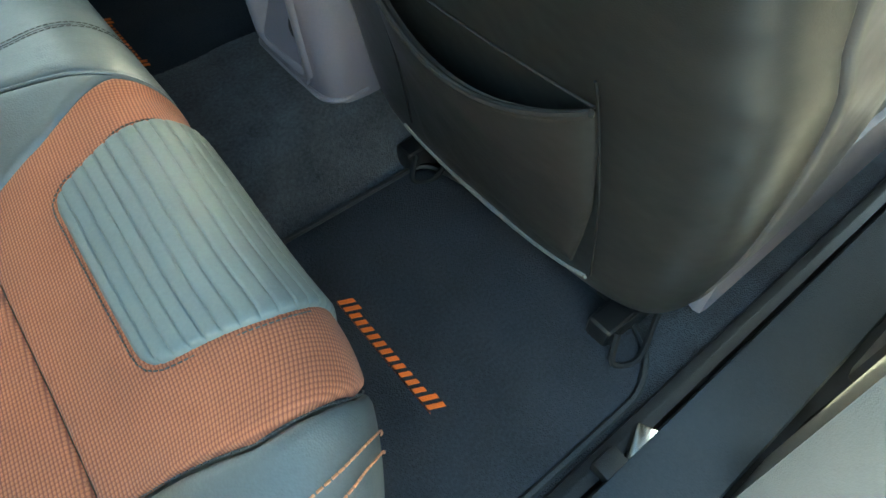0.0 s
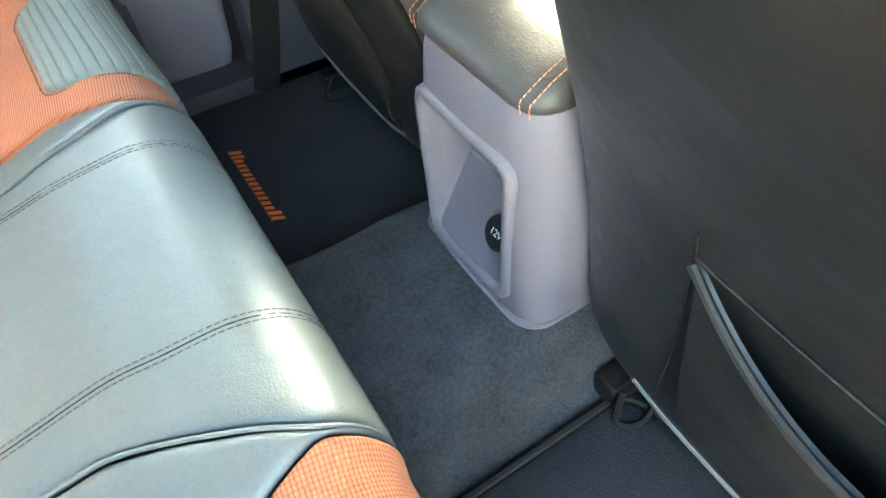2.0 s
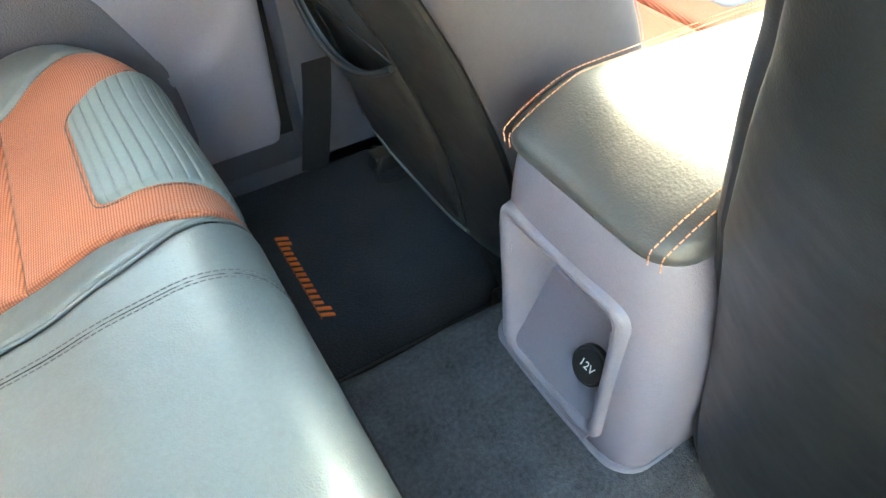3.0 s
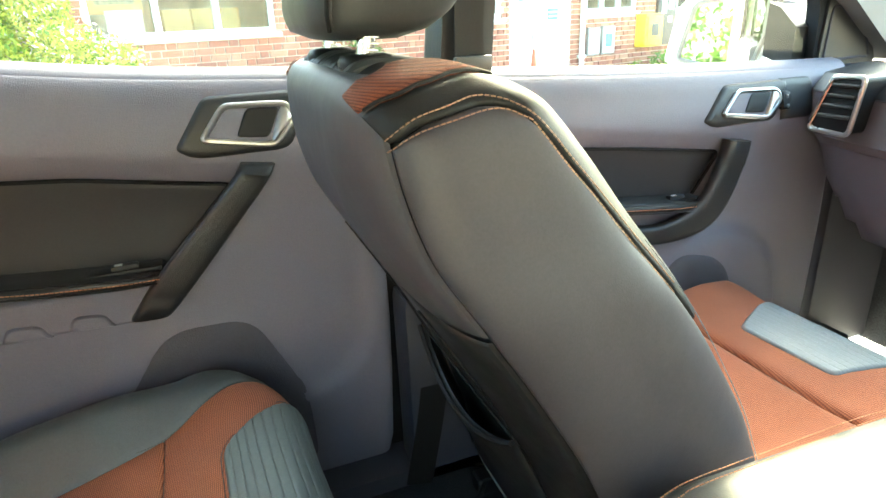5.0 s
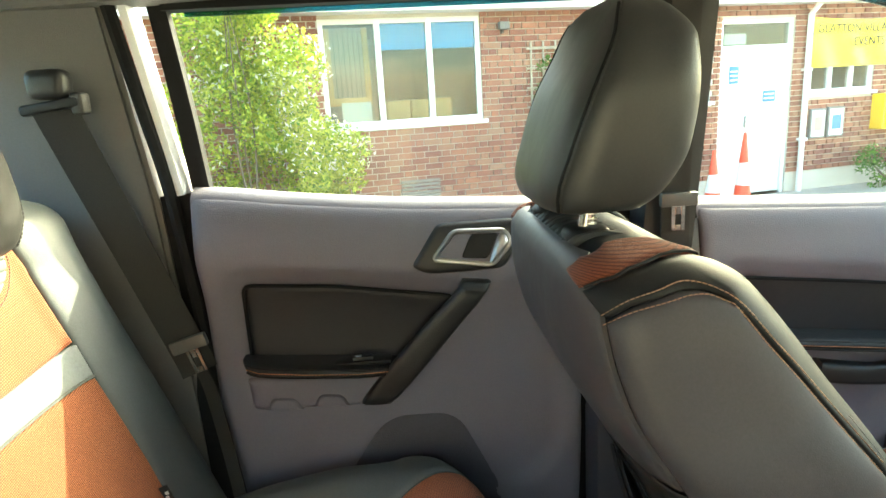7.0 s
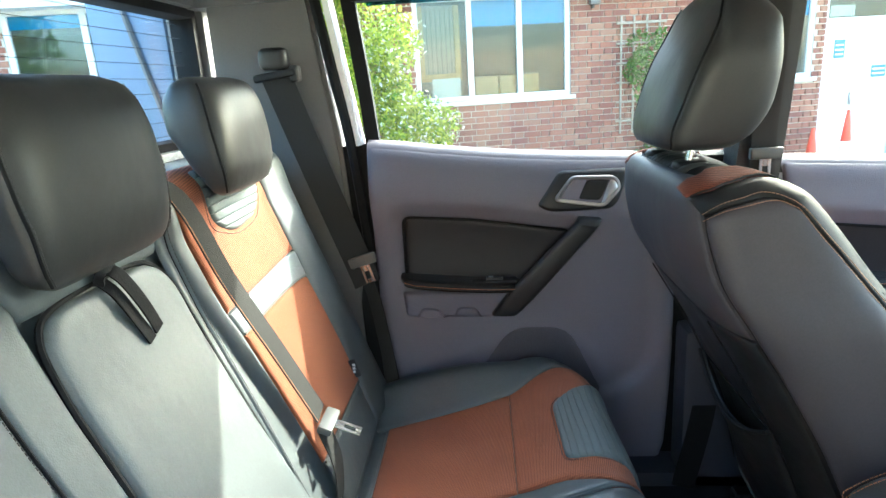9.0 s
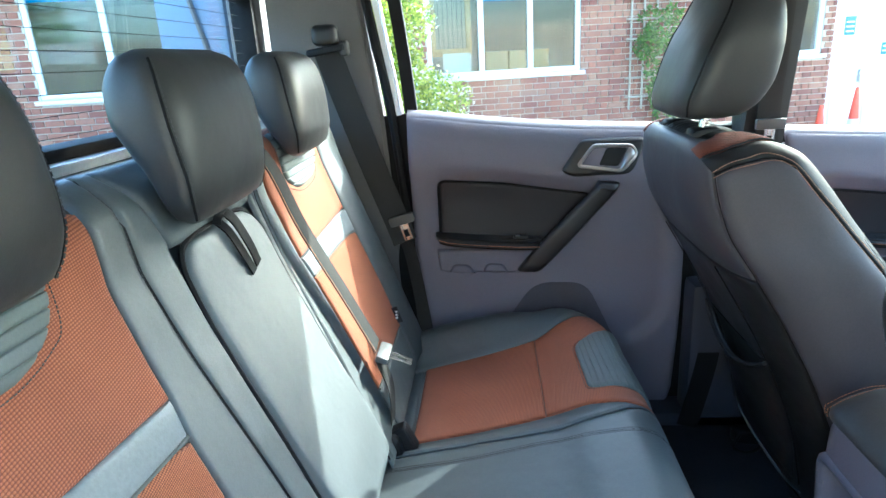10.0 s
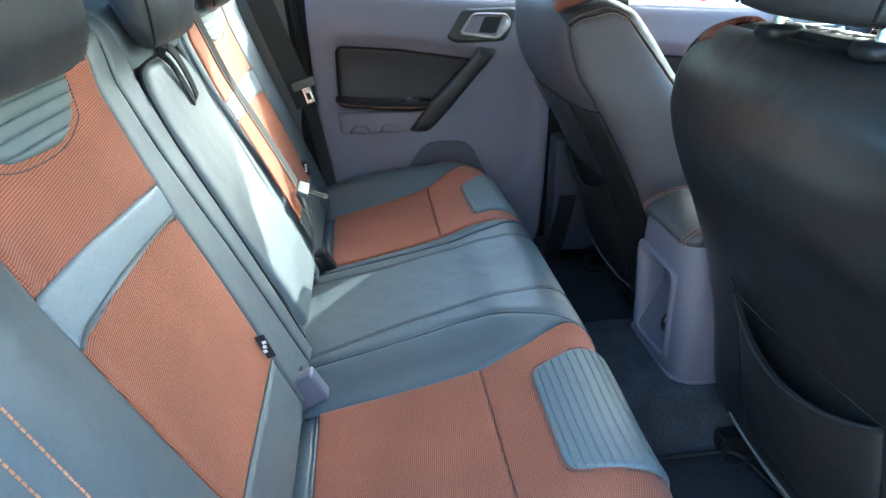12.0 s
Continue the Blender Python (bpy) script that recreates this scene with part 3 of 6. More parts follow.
    for d in (0.0, 0.012) if s < 0 else ():
        part("side_stitching", stitches(on(cushion_at, [(-0.45, s * (0.606 + d)), (-0.30, s * (0.606 + d)), (-0.20, s * (0.604 + d)), (-0.12, s * (0.597 + d)), (-0.085, s * (0.590 + d)), (-0.055, s * (0.577 + d)), (-0.02, s * (0.563 + d)), (0.03, s * (0.548 + d))], 0.0085), 0.006, 0.0042, 0.0009), THREAD_ORANGE, cushion)

BACK_X = lambda z: -0.536 - (z - 0.343) * 0.338
BACK_N = Vector((0.947, 0, 0.32))


hollow = knots([(0.20, -0.004), (0.345, -0.010), (0.45, -0.016), (0.55, -0.024), (0.62, -0.028), (0.68, -0.028), (0.722, -0.020), (0.76, -0.013), (0.80, -0.010)])


def backrest_at(u, v, h):
    w = abs(v)
    out = max(0.0, w - 0.60)
    top = max(0.0, u - 0.735)
    swell = 0.005 * math.exp(-((w - 0.565) / 0.05) ** 2) - out * out * 11 - top * top * 14 + 0.004 * math.exp(-(v / 0.15) ** 4)
    waist = hollow(u)[0] * (1 - 0.6 * max(0.0, min(1.0, (w - 0.49) / 0.09)))
    n = (BACK_N + Vector((0, math.copysign(min(1.2, out * 16), v), min(1.5, top * 22)))).normalized()
    return Vector((BACK_X(u) + swell + waist, v, u)) + n * h


def halves(poly, s):
    """A panel on either half; on the driver's side the band rises a little towards the door."""
    lift = lambda u, v: 0.008 * max(0.0, 1 - abs(u - 0.56) / 0.12) * (s < 0) * (v > 0.35)
    return [(u + lift(u, v), s * v) for u, v in poly]


backrest = thing("rear_bench", (-0.62, 0, 0.25), "charcoal leather rear backrest with orange cloth panels", "seat back")
core = [[Vector((BACK_X(z) + dx - 0.014 + hollow(z)[0], y, z)) for y, dx in ((-0.63, -0.10), (-0.635, -0.05), (-0.60, -0.012), (-0.5, 0), (0.5, 0), (0.60, -0.012), (0.635, -0.05), (0.63, -0.10))] for z in (0.20, 0.30, 0.5, 0.70, 0.745)]
core.append([Vector((p.x - 0.02, p.y * 0.98, 0.768)) for p in core[-1]])
part("backrest_core", skin(core), LEATHER, backrest)
for s in (1, -1):
    part("lower_cloth_panel", pad(halves([(0.323, 0.234), (0.323, 0.500), (0.40, 0.508), (0.536, 0.514), (0.541, 0.40), (0.540, 0.223)], s), backrest_at, 0.005, 0.0012, 0.007, 0.006), ORANGE_FLAT, backrest, "orange ribbed cloth")
    part("lower_leather_strip", pad(halves([(0.235, 0.236), (0.235, 0.488), (0.319, 0.497), (0.319, 0.236)], s), backrest_at, 0.004, 0.0012, 0.007), LEATHER, backrest)
    part("leather_band", pad(halves([(0.541, 0.223), (0.542, 0.40), (0.538, 0.514), (0.585, 0.518), (0.582, 0.40), (0.577, 0.215)], s), backrest_at, 0.005, 0.0012, 0.005, 0.005), BAND, backrest, "grey leather band across the backrest")
    part("upper_cloth_panel", pad(halves([(0.577, 0.215), (0.581, 0.40), (0.585, 0.516), (0.70, 0.512), (0.755, 0.49), (0.775, 0.44), (0.775, 0.26), (0.76, 0.207)], s), backrest_at, 0.006, 0.0012, 0.009, 0.006), ORANGE, backrest, "orange ribbed cloth")
    ins = halves(rounded([(0.664, 0.34), (0.672, 0.44), (0.70, 0.478), (0.765, 0.478), (0.765, 0.285), (0.69, 0.285)], [0.03, 0.03, 0.02, 0.005, 0.005, 0.03]), s)
    part("fluted_insert", pad(ins, backrest_at, 0.012, -0.004, 0.006, 0.003, flutes(0.0130, 0.0034, 0.664)), LEATHER_INSERT, backrest, "grey leather insert stitched in flutes")
    edge = halves([(0.75, 0.482), (0.70, 0.482), (0.668, 0.442), (0.660, 0.36), (0.672, 0.305), (0.69, 0.281), (0.75, 0.281)], s)
    part("insert_stitching", stitches(on(backrest_at, edge, 0.0066), 0.0042, 0.0028, 0.0006), THREAD_DARK, backrest)
    part("outer_bolster", pad(halves(rounded([(0.235, 0.487), (0.235, 0.645), (0.60, 0.650), (0.74, 0.640), (0.782, 0.60), (0.782, 0.50), (0.755, 0.492), (0.70, 0.511), (0.62, 0.514), (0.55, 0.513), (0.45, 0.509), (0.36, 0.503)], [0, 0.02, 0.05, 0.04, 0.05, 0.01, 0, 0, 0, 0, 0, 0]), s), backrest_at, 0.006, 0.0015, 0.012), LEATHER, backrest)
    part("inner_strip", pad(halves([(0.235, 0.1365), (0.235, 0.232), (0.34, 0.231), (0.543, 0.2205), (0.578, 0.2125), (0.785, 0.203), (0.785, 0.164)], s), backrest_at, 0.0045, 0.002, 0.008), LEATHER, backrest)
    side_in = 0.097 if s < 0 else 0.134
    part("outer_strip", pad(halves([(0.235, side_in), (0.235, max(0.1345, side_in + 0.006)), (0.785, 0.162), (0.785, 0.14), (0.70, side_in + 0.004)], s), backrest_at, 0.0045, 0.002, 0.008), LEATHER, backrest)
    part("band_piping", tube(on(backrest_at, halves([(0.5415, 0.224), (0.5425, 0.40), (0.538, 0.512)], s), 0.004), 0.0020, 6, 1), PIPING, backrest, "pale grey piping")
    part("edge_piping", tube(on(backrest_at, halves([(0.321, 0.238), (0.321, 0.36), (0.321, 0.498)], s), 0.003), 0.0018, 6, 1), PIPING, backrest, "pale grey piping")
    part("seam", tube(on(backrest_at, [(0.25, s * 0.1355), (0.5, s * 0.148), (0.78, s * 0.1630)], 0.0015), 0.0016, 6, 1), RUBBER, backrest)
    part("strip_stitching", stitches(on(backrest_at, [(0.25, s * 0.1425), (0.45, s * 0.1525), (0.65, s * 0.1625), (0.77, s * 0.1685)], 0.0052), 0.005, 0.0036, 0.0005), THREAD_DARK, backrest)
    for d in (0, 0.016) if s < 0 else ():
        part("side_stitching", stitches([backrest_at(z, s * (0.616 + d), 0.0080) for z in (0.26, 0.34, 0.42, 0.50, 0.58, 0.66)], 0.0060, 0.0044, 0.0010), THREAD_ORANGE, backrest)
    tag = 0.492 if s > 0 else -0.249
    tab = part("label_tag", slab((-0.545, tag - 0.001, 0.335), (-0.532, tag + 0.001, 0.372), 0.0004, turn=Matrix.Rotation(radians(-18), 4, "Y")), MAT_EDGE, backrest, "small black sewn label with pale marks")
    for k in range(3):
        part("label_mark", slab((-0.5415, tag - 0.0018, 0.345 + 0.007 * k), (-0.5365, tag - 0.0010, 0.3495 + 0.007 * k), turn=Matrix.Rotation(radians(-18), 4, "Y")), WHITE_PRINT, tab)
arm = rounded([(0.272, -0.094), (0.69, -0.094), (0.69, 0.134), (0.272, 0.134)], [0.02, 0.045, 0.06, 0.02])
arm_at = lambda u, v, h: backrest_at(u, v, h + 0.009 * max(0.0, min(1.0, (0.46 - u) / 0.12)))
part("folding_armrest", pad(arm, arm_at, 0.009, 0.003, 0.013), LEATHER, backrest, "folded-up centre armrest in charcoal leather")
part("armrest_surround", pad(rounded([(0.692, -0.100), (0.785, -0.14), (0.785, 0.14), (0.692, 0.134)], 0.01), backrest_at, 0.0045, 0.002, 0.010), LEATHER, backrest)
# black tube stands in for the shaded gap round the armrest
part("armrest_gap", tube(on(backrest_at, [(0.26, -0.0965), (0.45, -0.0965), (0.62, -0.0965), (0.675, -0.087), (0.692, -0.052), (0.695, 0.02), (0.692, 0.084), (0.672, 0.120), (0.62, 0.1365), (0.45, 0.1365), (0.26, 0.1365)], 0.001), 0.0034, 6, 1), RUBBER, backrest)
strap = part("pull_strap", ribbon([backrest_at(0.694, 0.010, 0.006), backrest_at(0.699, 0.014, 0.017), backrest_at(0.684, 0.021, 0.024), backrest_at(0.650, 0.035, 0.021), backrest_at(0.622, 0.046, 0.015)], (0, 0.9, 0.42), 0.016, 0.0022), RUBBER, backrest, "flat black webbing pull strap")
part("strap_tail", ribbon([backrest_at(0.694, 0.006, 0.008), backrest_at(0.676, 0.010, 0.016), backrest_at(0.646, 0.020, 0.015), backrest_at(0.616, 0.031, 0.012)], (0, 0.9, 0.30), 0.014, 0.0022), RUBBER, strap)
part("strap_fold", ribbon([backrest_at(0.690, -0.004, 0.012), backrest_at(0.704, 0.004, 0.016), backrest_at(0.700, 0.022, 0.016)], (0, 0.3, 0.9), 0.010, 0.004), RUBBER, strap)
for s in (1, -1):
    part("belt_guide", slab((-0.535, s * 0.170, 0.19), (-0.490, s * 0.208, 0.262), 0.012, 3, Matrix.Rotation(radians(-15), 4, "Y")), PLASTIC_BLACK, backrest, "black plastic moulding at the foot of the backrest")


def rear_headrest(yc, wide, drop, label):
    table = [(0.716 - drop, -0.646, -0.630, wide * 0.70), (0.723 - drop, -0.654, -0.620, wide * 0.83), (0.742 - drop, -0.664, -0.612, wide * 0.92), (0.775, -0.676, -0.608, wide * 0.97), (0.800, -0.690, -0.608, wide), (0.83, -0.706, -0.610, wide), (0.86, -0.708, -0.616, wide * 0.97), (0.882, -0.700, -0.626, wide * 0.91), (0.895, -0.688, -0.640, wide * 0.82), (0.900, -0.674, -0.656, wide * 0.68)]
    at = knots(table)
    zs = np.linspace(table[0][0], table[-1][0], 26)
    loops = []
    for z in zs:
        xr, xf, w = (at(z)[0] - 0.016, at(z)[1] - 0.016, at(z)[2])
        loops.append(squircle((xr + xf) / 2, yc, (xf - xr) / 2, w, z, 56, 3.8))
    head = part("headrest", skin(loops), LEATHER_REST, backrest, label, sharp=60)
    for sy in (-1, 1):
        line = []
        for z in np.linspace(0.722 - drop, 0.890, 14):
            xr, xf, w = (at(z)[0] - 0.016, at(z)[1] - 0.016, at(z)[2])
            a, b = (xf - xr) / 2, w
            t = radians(58)
            r = (math.cos(t) ** 3.8 + math.sin(t) ** 3.8) ** (-1 / 3.8)
            line.append(Vector(((xr + xf) / 2 + a * r * math.cos(t), yc + sy * b * r * math.sin(t), z)))
        part("seam", tube(line, 0.0016, 6, 1), RUBBER, head)
        part("seam_stitching", stitches([p + Vector((0.0030, -sy * 0.0006, 0)) for p in line], 0.005, 0.0036, 0.0006), THREAD_DARK, head)
        part("pole", tube([(-0.694, yc + sy * 0.055, 0.72), (-0.696, yc + sy * 0.055, 0.81)], 0.006, 10, 1), STEEL, head, "steel headrest pole")
        part("pole_guide", slab((-0.722, yc + sy * 0.055 - 0.018, 0.752), (-0.682, yc + sy * 0.055 + 0.018, 0.770), 0.005), PLASTIC_BLACK, head)


rear_headrest(0.0, 0.118, 0.0, "black leather centre headrest")
rear_headrest(0.368, 0.108, -0.016, "black leather outer headrest")
rear_headrest(-0.400, 0.108, -0.016, "black leather outer headrest")


# ---- front seats ----
SEAT_DRIVER = knots([(0.075, 0.215, 0.35, 0.195), (0.12, 0.195, 0.38, 0.218), (0.25, 0.165, 0.390, 0.238), (0.38, 0.122, 0.357, 0.243), (0.48, 0.070, 0.303, 0.238), (0.55, 0.026, 0.252, 0.228), (0.60, 0.002, 0.212, 0.220), (0.64, -0.009, 0.178, 0.213), (0.675, -0.010, 0.150, 0.203), (0.705, -0.001, 0.118, 0.188), (0.727, 0.014, 0.090, 0.164), (0.742, 0.032, 0.066, 0.124)])
SEAT_PASSENGER = knots([(0.075, 0.215, 0.35, 0.195), (0.12, 0.195, 0.38, 0.218), (0.25, 0.165, 0.39, 0.238), (0.38, 0.112, 0.350, 0.240), (0.48, 0.058, 0.294, 0.240), (0.55, 0.016, 0.249, 0.2355), (0.62, -0.022, 0.197, 0.220), (0.68, -0.033, 0.152, 0.209), (0.712, -0.0335, 0.123, 0.199), (0.730, -0.027, 0.090, 0.168), (0.742, -0.010, 0.060, 0.1225)])

# the seam over the shoulder, the edge of the cloth above it and the cloth's upper edge: degrees round the back, height
SEAM = [(129, 0.696), (118, 0.708), (101, 0.7135), (84, 0.717), (74, 0.7165), (68, 0.712), (64, 0.704), (61.5, 0.674), (58.5, 0.646), (56, 0.61), (54, 0.56), (52, 0.52)]
RIM = [(137, 0.713), (128, 0.722), (108, 0.7295), (90, 0.732), (72, 0.7345), (58, 0.735), (48, 0.733), (41, 0.727), (38, 0.710), (36, 0.68), (35, 0.62), (34.5, 0.56), (34, 0.52)]
CAP = [(42, 0.7345), (50, 0.741), (62, 0.745), (78, 0.7465), (98, 0.7455), (116, 0.7425), (135, 0.734), (144, 0.722)]


def front_seat(s, label, insert_sunlit, yc, lean, broad, flank, rear, table, wrap, wrap_in, slide=0.0):
    """lean: metres forward for each metre up; broad: added half width; wrap: degrees to which the side leather reaches round the back."""
    seat = thing("passenger_chair" if s > 0 else "driver_chair", (0.3, yc, 0.0), label, "car seat", "front seats")

    def girth(z):
        xr, xf, w = table(z)
        k = lean * (z - 0.25)
        return xr + k, xf + k, w + broad * max(0.3, min(1.0, (0.62 - z) / 0.2)) + slide * max(0.0, min(1.0, (z - 0.45) / 0.2))

    def ymid(z):
        return yc + s * slide * max(0.0, min(1.0, (z - 0.45) / 0.2))

    def at(z, v, h):
        over_top = max(0.0, min(0.065, z - 0.742))
        z = min(z, 0.742)
        xr, xf, w = girth(z)
        t = v / 0.2
        c, q = math.cos(t), math.sin(t)
        r = (abs(c) ** 4.2 + abs(q) ** 4.2) ** (-1 / 4.2)
        a, b = (xf - xr) / 2, w
        n = Vector((math.copysign(abs(r * c) ** 2.6, c) / a, s * math.copysign(abs(r * q) ** 2.6, q) / b, 0)).normalized()
        lift = max(0.0, z - 0.70) * 30
        n = (n + Vector((0, 0, lift))).normalized()
        f = 1 - over_top / 0.08
        n = (n * f + Vector((0, 0, over_top * 60))).normalized()
        return Vector(((xr + xf) / 2 + a * r * c * f, ymid(z) + s * b * r * q * f, z + 0.003 * math.sin(over_top / 0.065 * math.pi / 2))) + n * h

    def panel(name, z0, z1, t0, t1, mat, note="", puff=0.004, edge=0.012, step=0.009):
        a, b = radians(t0) * 0.2, radians(t1) * 0.2
        return part(name, pad([(z0, a), (z1, a), (z1, b), (z0, b)], at, puff, 0.001, edge, step), mat, seat, note)

    core = []
    for z in np.linspace(0.078, 0.742, 40):
        core.append([at(z, radians(t) * 0.2, -0.004) for t in range(0, 360, 8)])
    top = girth(0.742)
    for k, (f, dz) in enumerate(((0.8, 0.002), (0.5, 0.003), (0.2, 0.003))):
        core.append([Vector((top[0] / 2 + top[1] / 2, ymid(0.742), 0)).lerp(p, f).to_2d().to_3d() + Vector((0, 0, 0.742 + dz)) for p in core[39]])
    part("seat_back_core", skin(core), LEATHER_GLOSS, seat)
    # t = 0 looks ahead, 180 looks back, -90 is the side towards the cab's middle
    if s > 0:
        panel("back_panel_upper", 0.545, 0.738, wrap + 1, 359 - wrap_in, LEATHER_SOFT, "dark leather upper back", 0.004, 0.010)
        panel("back_panel_lower", 0.085, 0.541, wrap + 1, 359 - wrap_in, rear, "black vinyl back", 0.004, 0.010)
    else:
        panel("back_panel", 0.085, 0.738, wrap + 1, 359 - wrap_in, rear, "glossy black vinyl back", 0.004, 0.010)
    for k, reach in ((-1, wrap_in), (1, wrap)):
        turn = lambda t: 45 + (t - 45) * (reach - 45) / 84 if t > 45 else t
        part("side_bolster", pad([(z, k * radians(t) * 0.2) for t, z in [(reach, 0.09), (reach, 0.54)] + [(turn(t), z) for t, z in SEAM] + [(44, 0.09)]], at, 0.006, 0.001, 0.009, 0.008), flank, seat, "smooth dark leather side")
        over = lambda v, z, h: at(z, v, h)
        arc = lambda rows: [(k * radians(turn(t)) * 0.2, z) for t, z in rows]
        part("shoulder_piping", tube([at(np.interp(-t, [-q[0] for q in RIM[:8]], [q[1] for q in RIM[:8]]), k * radians(turn(t)) * 0.2, 0.005) for t in np.linspace(134, 44, 24)], 0.0016, 6, 1), LEATHER_GLOSS, seat)
        part("shoulder_strip", pad(arc(SEAM + RIM[::-1]), over, 0.0055, 0.001, 0.005, 0.005), LEATHER_GLOSS, seat, "black leather shoulder strip")
        part("shoulder_cloth", pad(arc(RIM[:8] + CAP), over, 0.0065, 0.001, 0.004, 0.0035), ORANGE_CAP_SHADED, seat, "orange ribbed cloth")
        for off in (-0.0035, 0.0040):
            part("shoulder_stitching", stitches(smooth_path([at(z + off * (1 if t > 65 else 0.3), k * radians(turn(t) - off * 500 * max(0.0, min(1.0, (72 - t) / 9))) * 0.2, 0.0064) for t, z in SEAM[:-1]], 6), 0.0046, 0.0034, 0.0006), THREAD_FADED, seat)
        part("bolster_stitching", stitches([at(z, k * radians(51) * 0.2, 0.0078) for z in np.linspace(0.20, 0.60, 30)], 0.0055, 0.004, 0.0006), THREAD_GREY, seat)
    panel("front_cloth", 0.10, 0.690, -28, 28, ORANGE, "orange ribbed cloth front", 0.004, 0.014)
    # gathered leather round the headrest poles
    shift = girth(0.742)[0] + 0.010
    fold = random.Random(5 + int(s > 0))
    for k in range(12):
        y = ymid(0.742) + (k - 5.5) * 0.0165 + fold.uniform(-0.003, 0.003)
        ends = [fold.uniform(-0.004, 0.004) for _ in range(3)]
        line = [(-0.026 + shift, y + ends[0], 0.722) if s > 0 else (0.0 + shift, y, 0.732), (-0.010 + shift + 0.016 * (s < 0), y, 0.7365 + fold.uniform(0, 0.002)), (0.014 + shift, y + ends[1], 0.7415), (0.046 + shift, y + ends[2], 0.7405)]
        part("gathered_leather", tube(line, lambda t: 0.0025 + (0.0050 if s > 0 else 0.0032) * math.sin(math.pi * t), 10, 5), LEATHER_REST if s > 0 else rear, seat)
    # map pocket
    zt = lambda d: 0.372 - 0.048 * (1 - (d / 0.14) ** 2)
    yk = yc if s > 0 else yc - 0.024

    def pocket_at(d, z, h):
        xr = girth(z)[0]
        belly = 0.028 * (1 - (d / 0.142) ** 2) * max(0.0, min(1.0, (z - 0.13) / 0.16))
        return Vector((xr - 0.004 - belly - h, yk + d, z))

    outline = [(d, zt(d)) for d in np.linspace(-0.138, 0.138, 25)] + [(0.134, 0.24), (0.120, 0.13), (-0.120, 0.13), (-0.134, 0.24)]
    pocket = part("map_pocket", pad(outline, pocket_at, 0.004, 0.004, 0.010, 0.010), LEATHER_BACK, seat, "slack black vinyl map pocket")
    part("pocket_rim", tube([pocket_at(d, zt(d), 0.004) for d in np.linspace(-0.138, 0.138, 15)], 0.0036, 8, 2), LEATHER_GLOSS, pocket, "rolled pocket edge")
    part("pocket_piping", tube([Vector((girth(z)[0] - 0.006, yk + d, z)) for d, z in [(k / 10 * 0.276 - 0.138, 0.374 - 0.008 * (1 - (k / 5 - 1) ** 2)) for k in range(11)]], 0.0012, 6, 2), LEATHER_GLOSS, pocket)
    for sy in (-1, 1):
        part("pocket_seam", tube([Vector((girth(z)[0] - 0.005, yk + sy * (0.140 + 0.02 * (0.37 - z)), z)) for z in ((0.54, 0.45, 0.37, 0.25, 0.14) if s > 0 else (0.40, 0.37, 0.25, 0.14))], 0.0012, 6, 3), RUBBER, seat)
    hem = [at(0.082 + 0.05 * abs((t - 180) / 40) ** 2, radians(t) * 0.2, 0.004) for t in range(146, 216, 6)]
    part("lower_hem", tube(hem, 0.0034, 8, 2), PIPING, seat, "grey bound lower edge")
    # headrest on two chrome poles
    hat = knots([(0.760, -0.018, 0.046, 0.070), (0.767, -0.034, 0.064, 0.104), (0.786, -0.039, 0.090, 0.112), (0.826, -0.029, 0.109, 0.121), (0.876, -0.010, 0.1135, 0.126), (0.921, 0.014, 0.111, 0.116), (0.952, 0.029, 0.088, 0.094), (0.965, 0.042, 0.068, 0.070)])
    hy, hx = ymid(0.80) + s * 0.006, shift * 0.7
    loops = []
    for z in np.linspace(0.760, 0.965, 30):
        xr, xf, w = hat(z)
        loops.append(squircle((xr + xf) / 2 + hx, hy, (xf - xr) / 2, w, z, 52, 4.2))
    head = part("headrest", skin(loops), LEATHER_REST, seat, "black leather headrest on chrome poles", sharp=60)
    for sy in (-1, 1):
        line = []
        for z in np.linspace(0.768, 0.955, 16):
            xr, xf, w = hat(z)
            line.append(Vector((hx + xr + (xf - xr) * 0.085, hy + sy * w * 0.925, z)))
        part("seam", tube(line, 0.0016, 6, 1), RUBBER, head)
        part("seam_stitching", stitches([p + Vector((0.003, sy * 0.0015, 0)) for p in line], 0.005, 0.0036, 0.0006), THREAD_DARK, head)
        yp = hy - 0.008 + sy * 0.070
        part("pole", tube([(hx + 0.002, yp, 0.730), (hx + 0.014, yp, 0.80)], 0.0075, 14, 1), STEEL, head, "chrome headrest pole")
        for k in range(3):
            part("pole_notch", tube([(hx + 0.0085 + k * 0.0008, yp, 0.752 + k * 0.005), (hx + 0.0086 + k * 0.0008, yp, 0.7532 + k * 0.005)], 0.0082, 14, 1), CHROME, head)
        collar = [squircle(hx + 0.006, yp, 0.022 * f, 0.019 * f, z, 24, 3.0) for z, f in ((0.735, 0.90), (0.739, 1.05), (0.744, 1.05), (0.7485, 0.92), (0.750, 0.62))]
        part("pole_guide", skin(collar), PLASTIC_BLACK, head, "black plastic pole guide", sharp=60)
        part("guide_button", slab((hx - 0.002, yp + 0.014, 0.738), (hx + 0.013, yp + 0.030, 0.747), 0.004, 3), PLASTIC_BLACK, head)
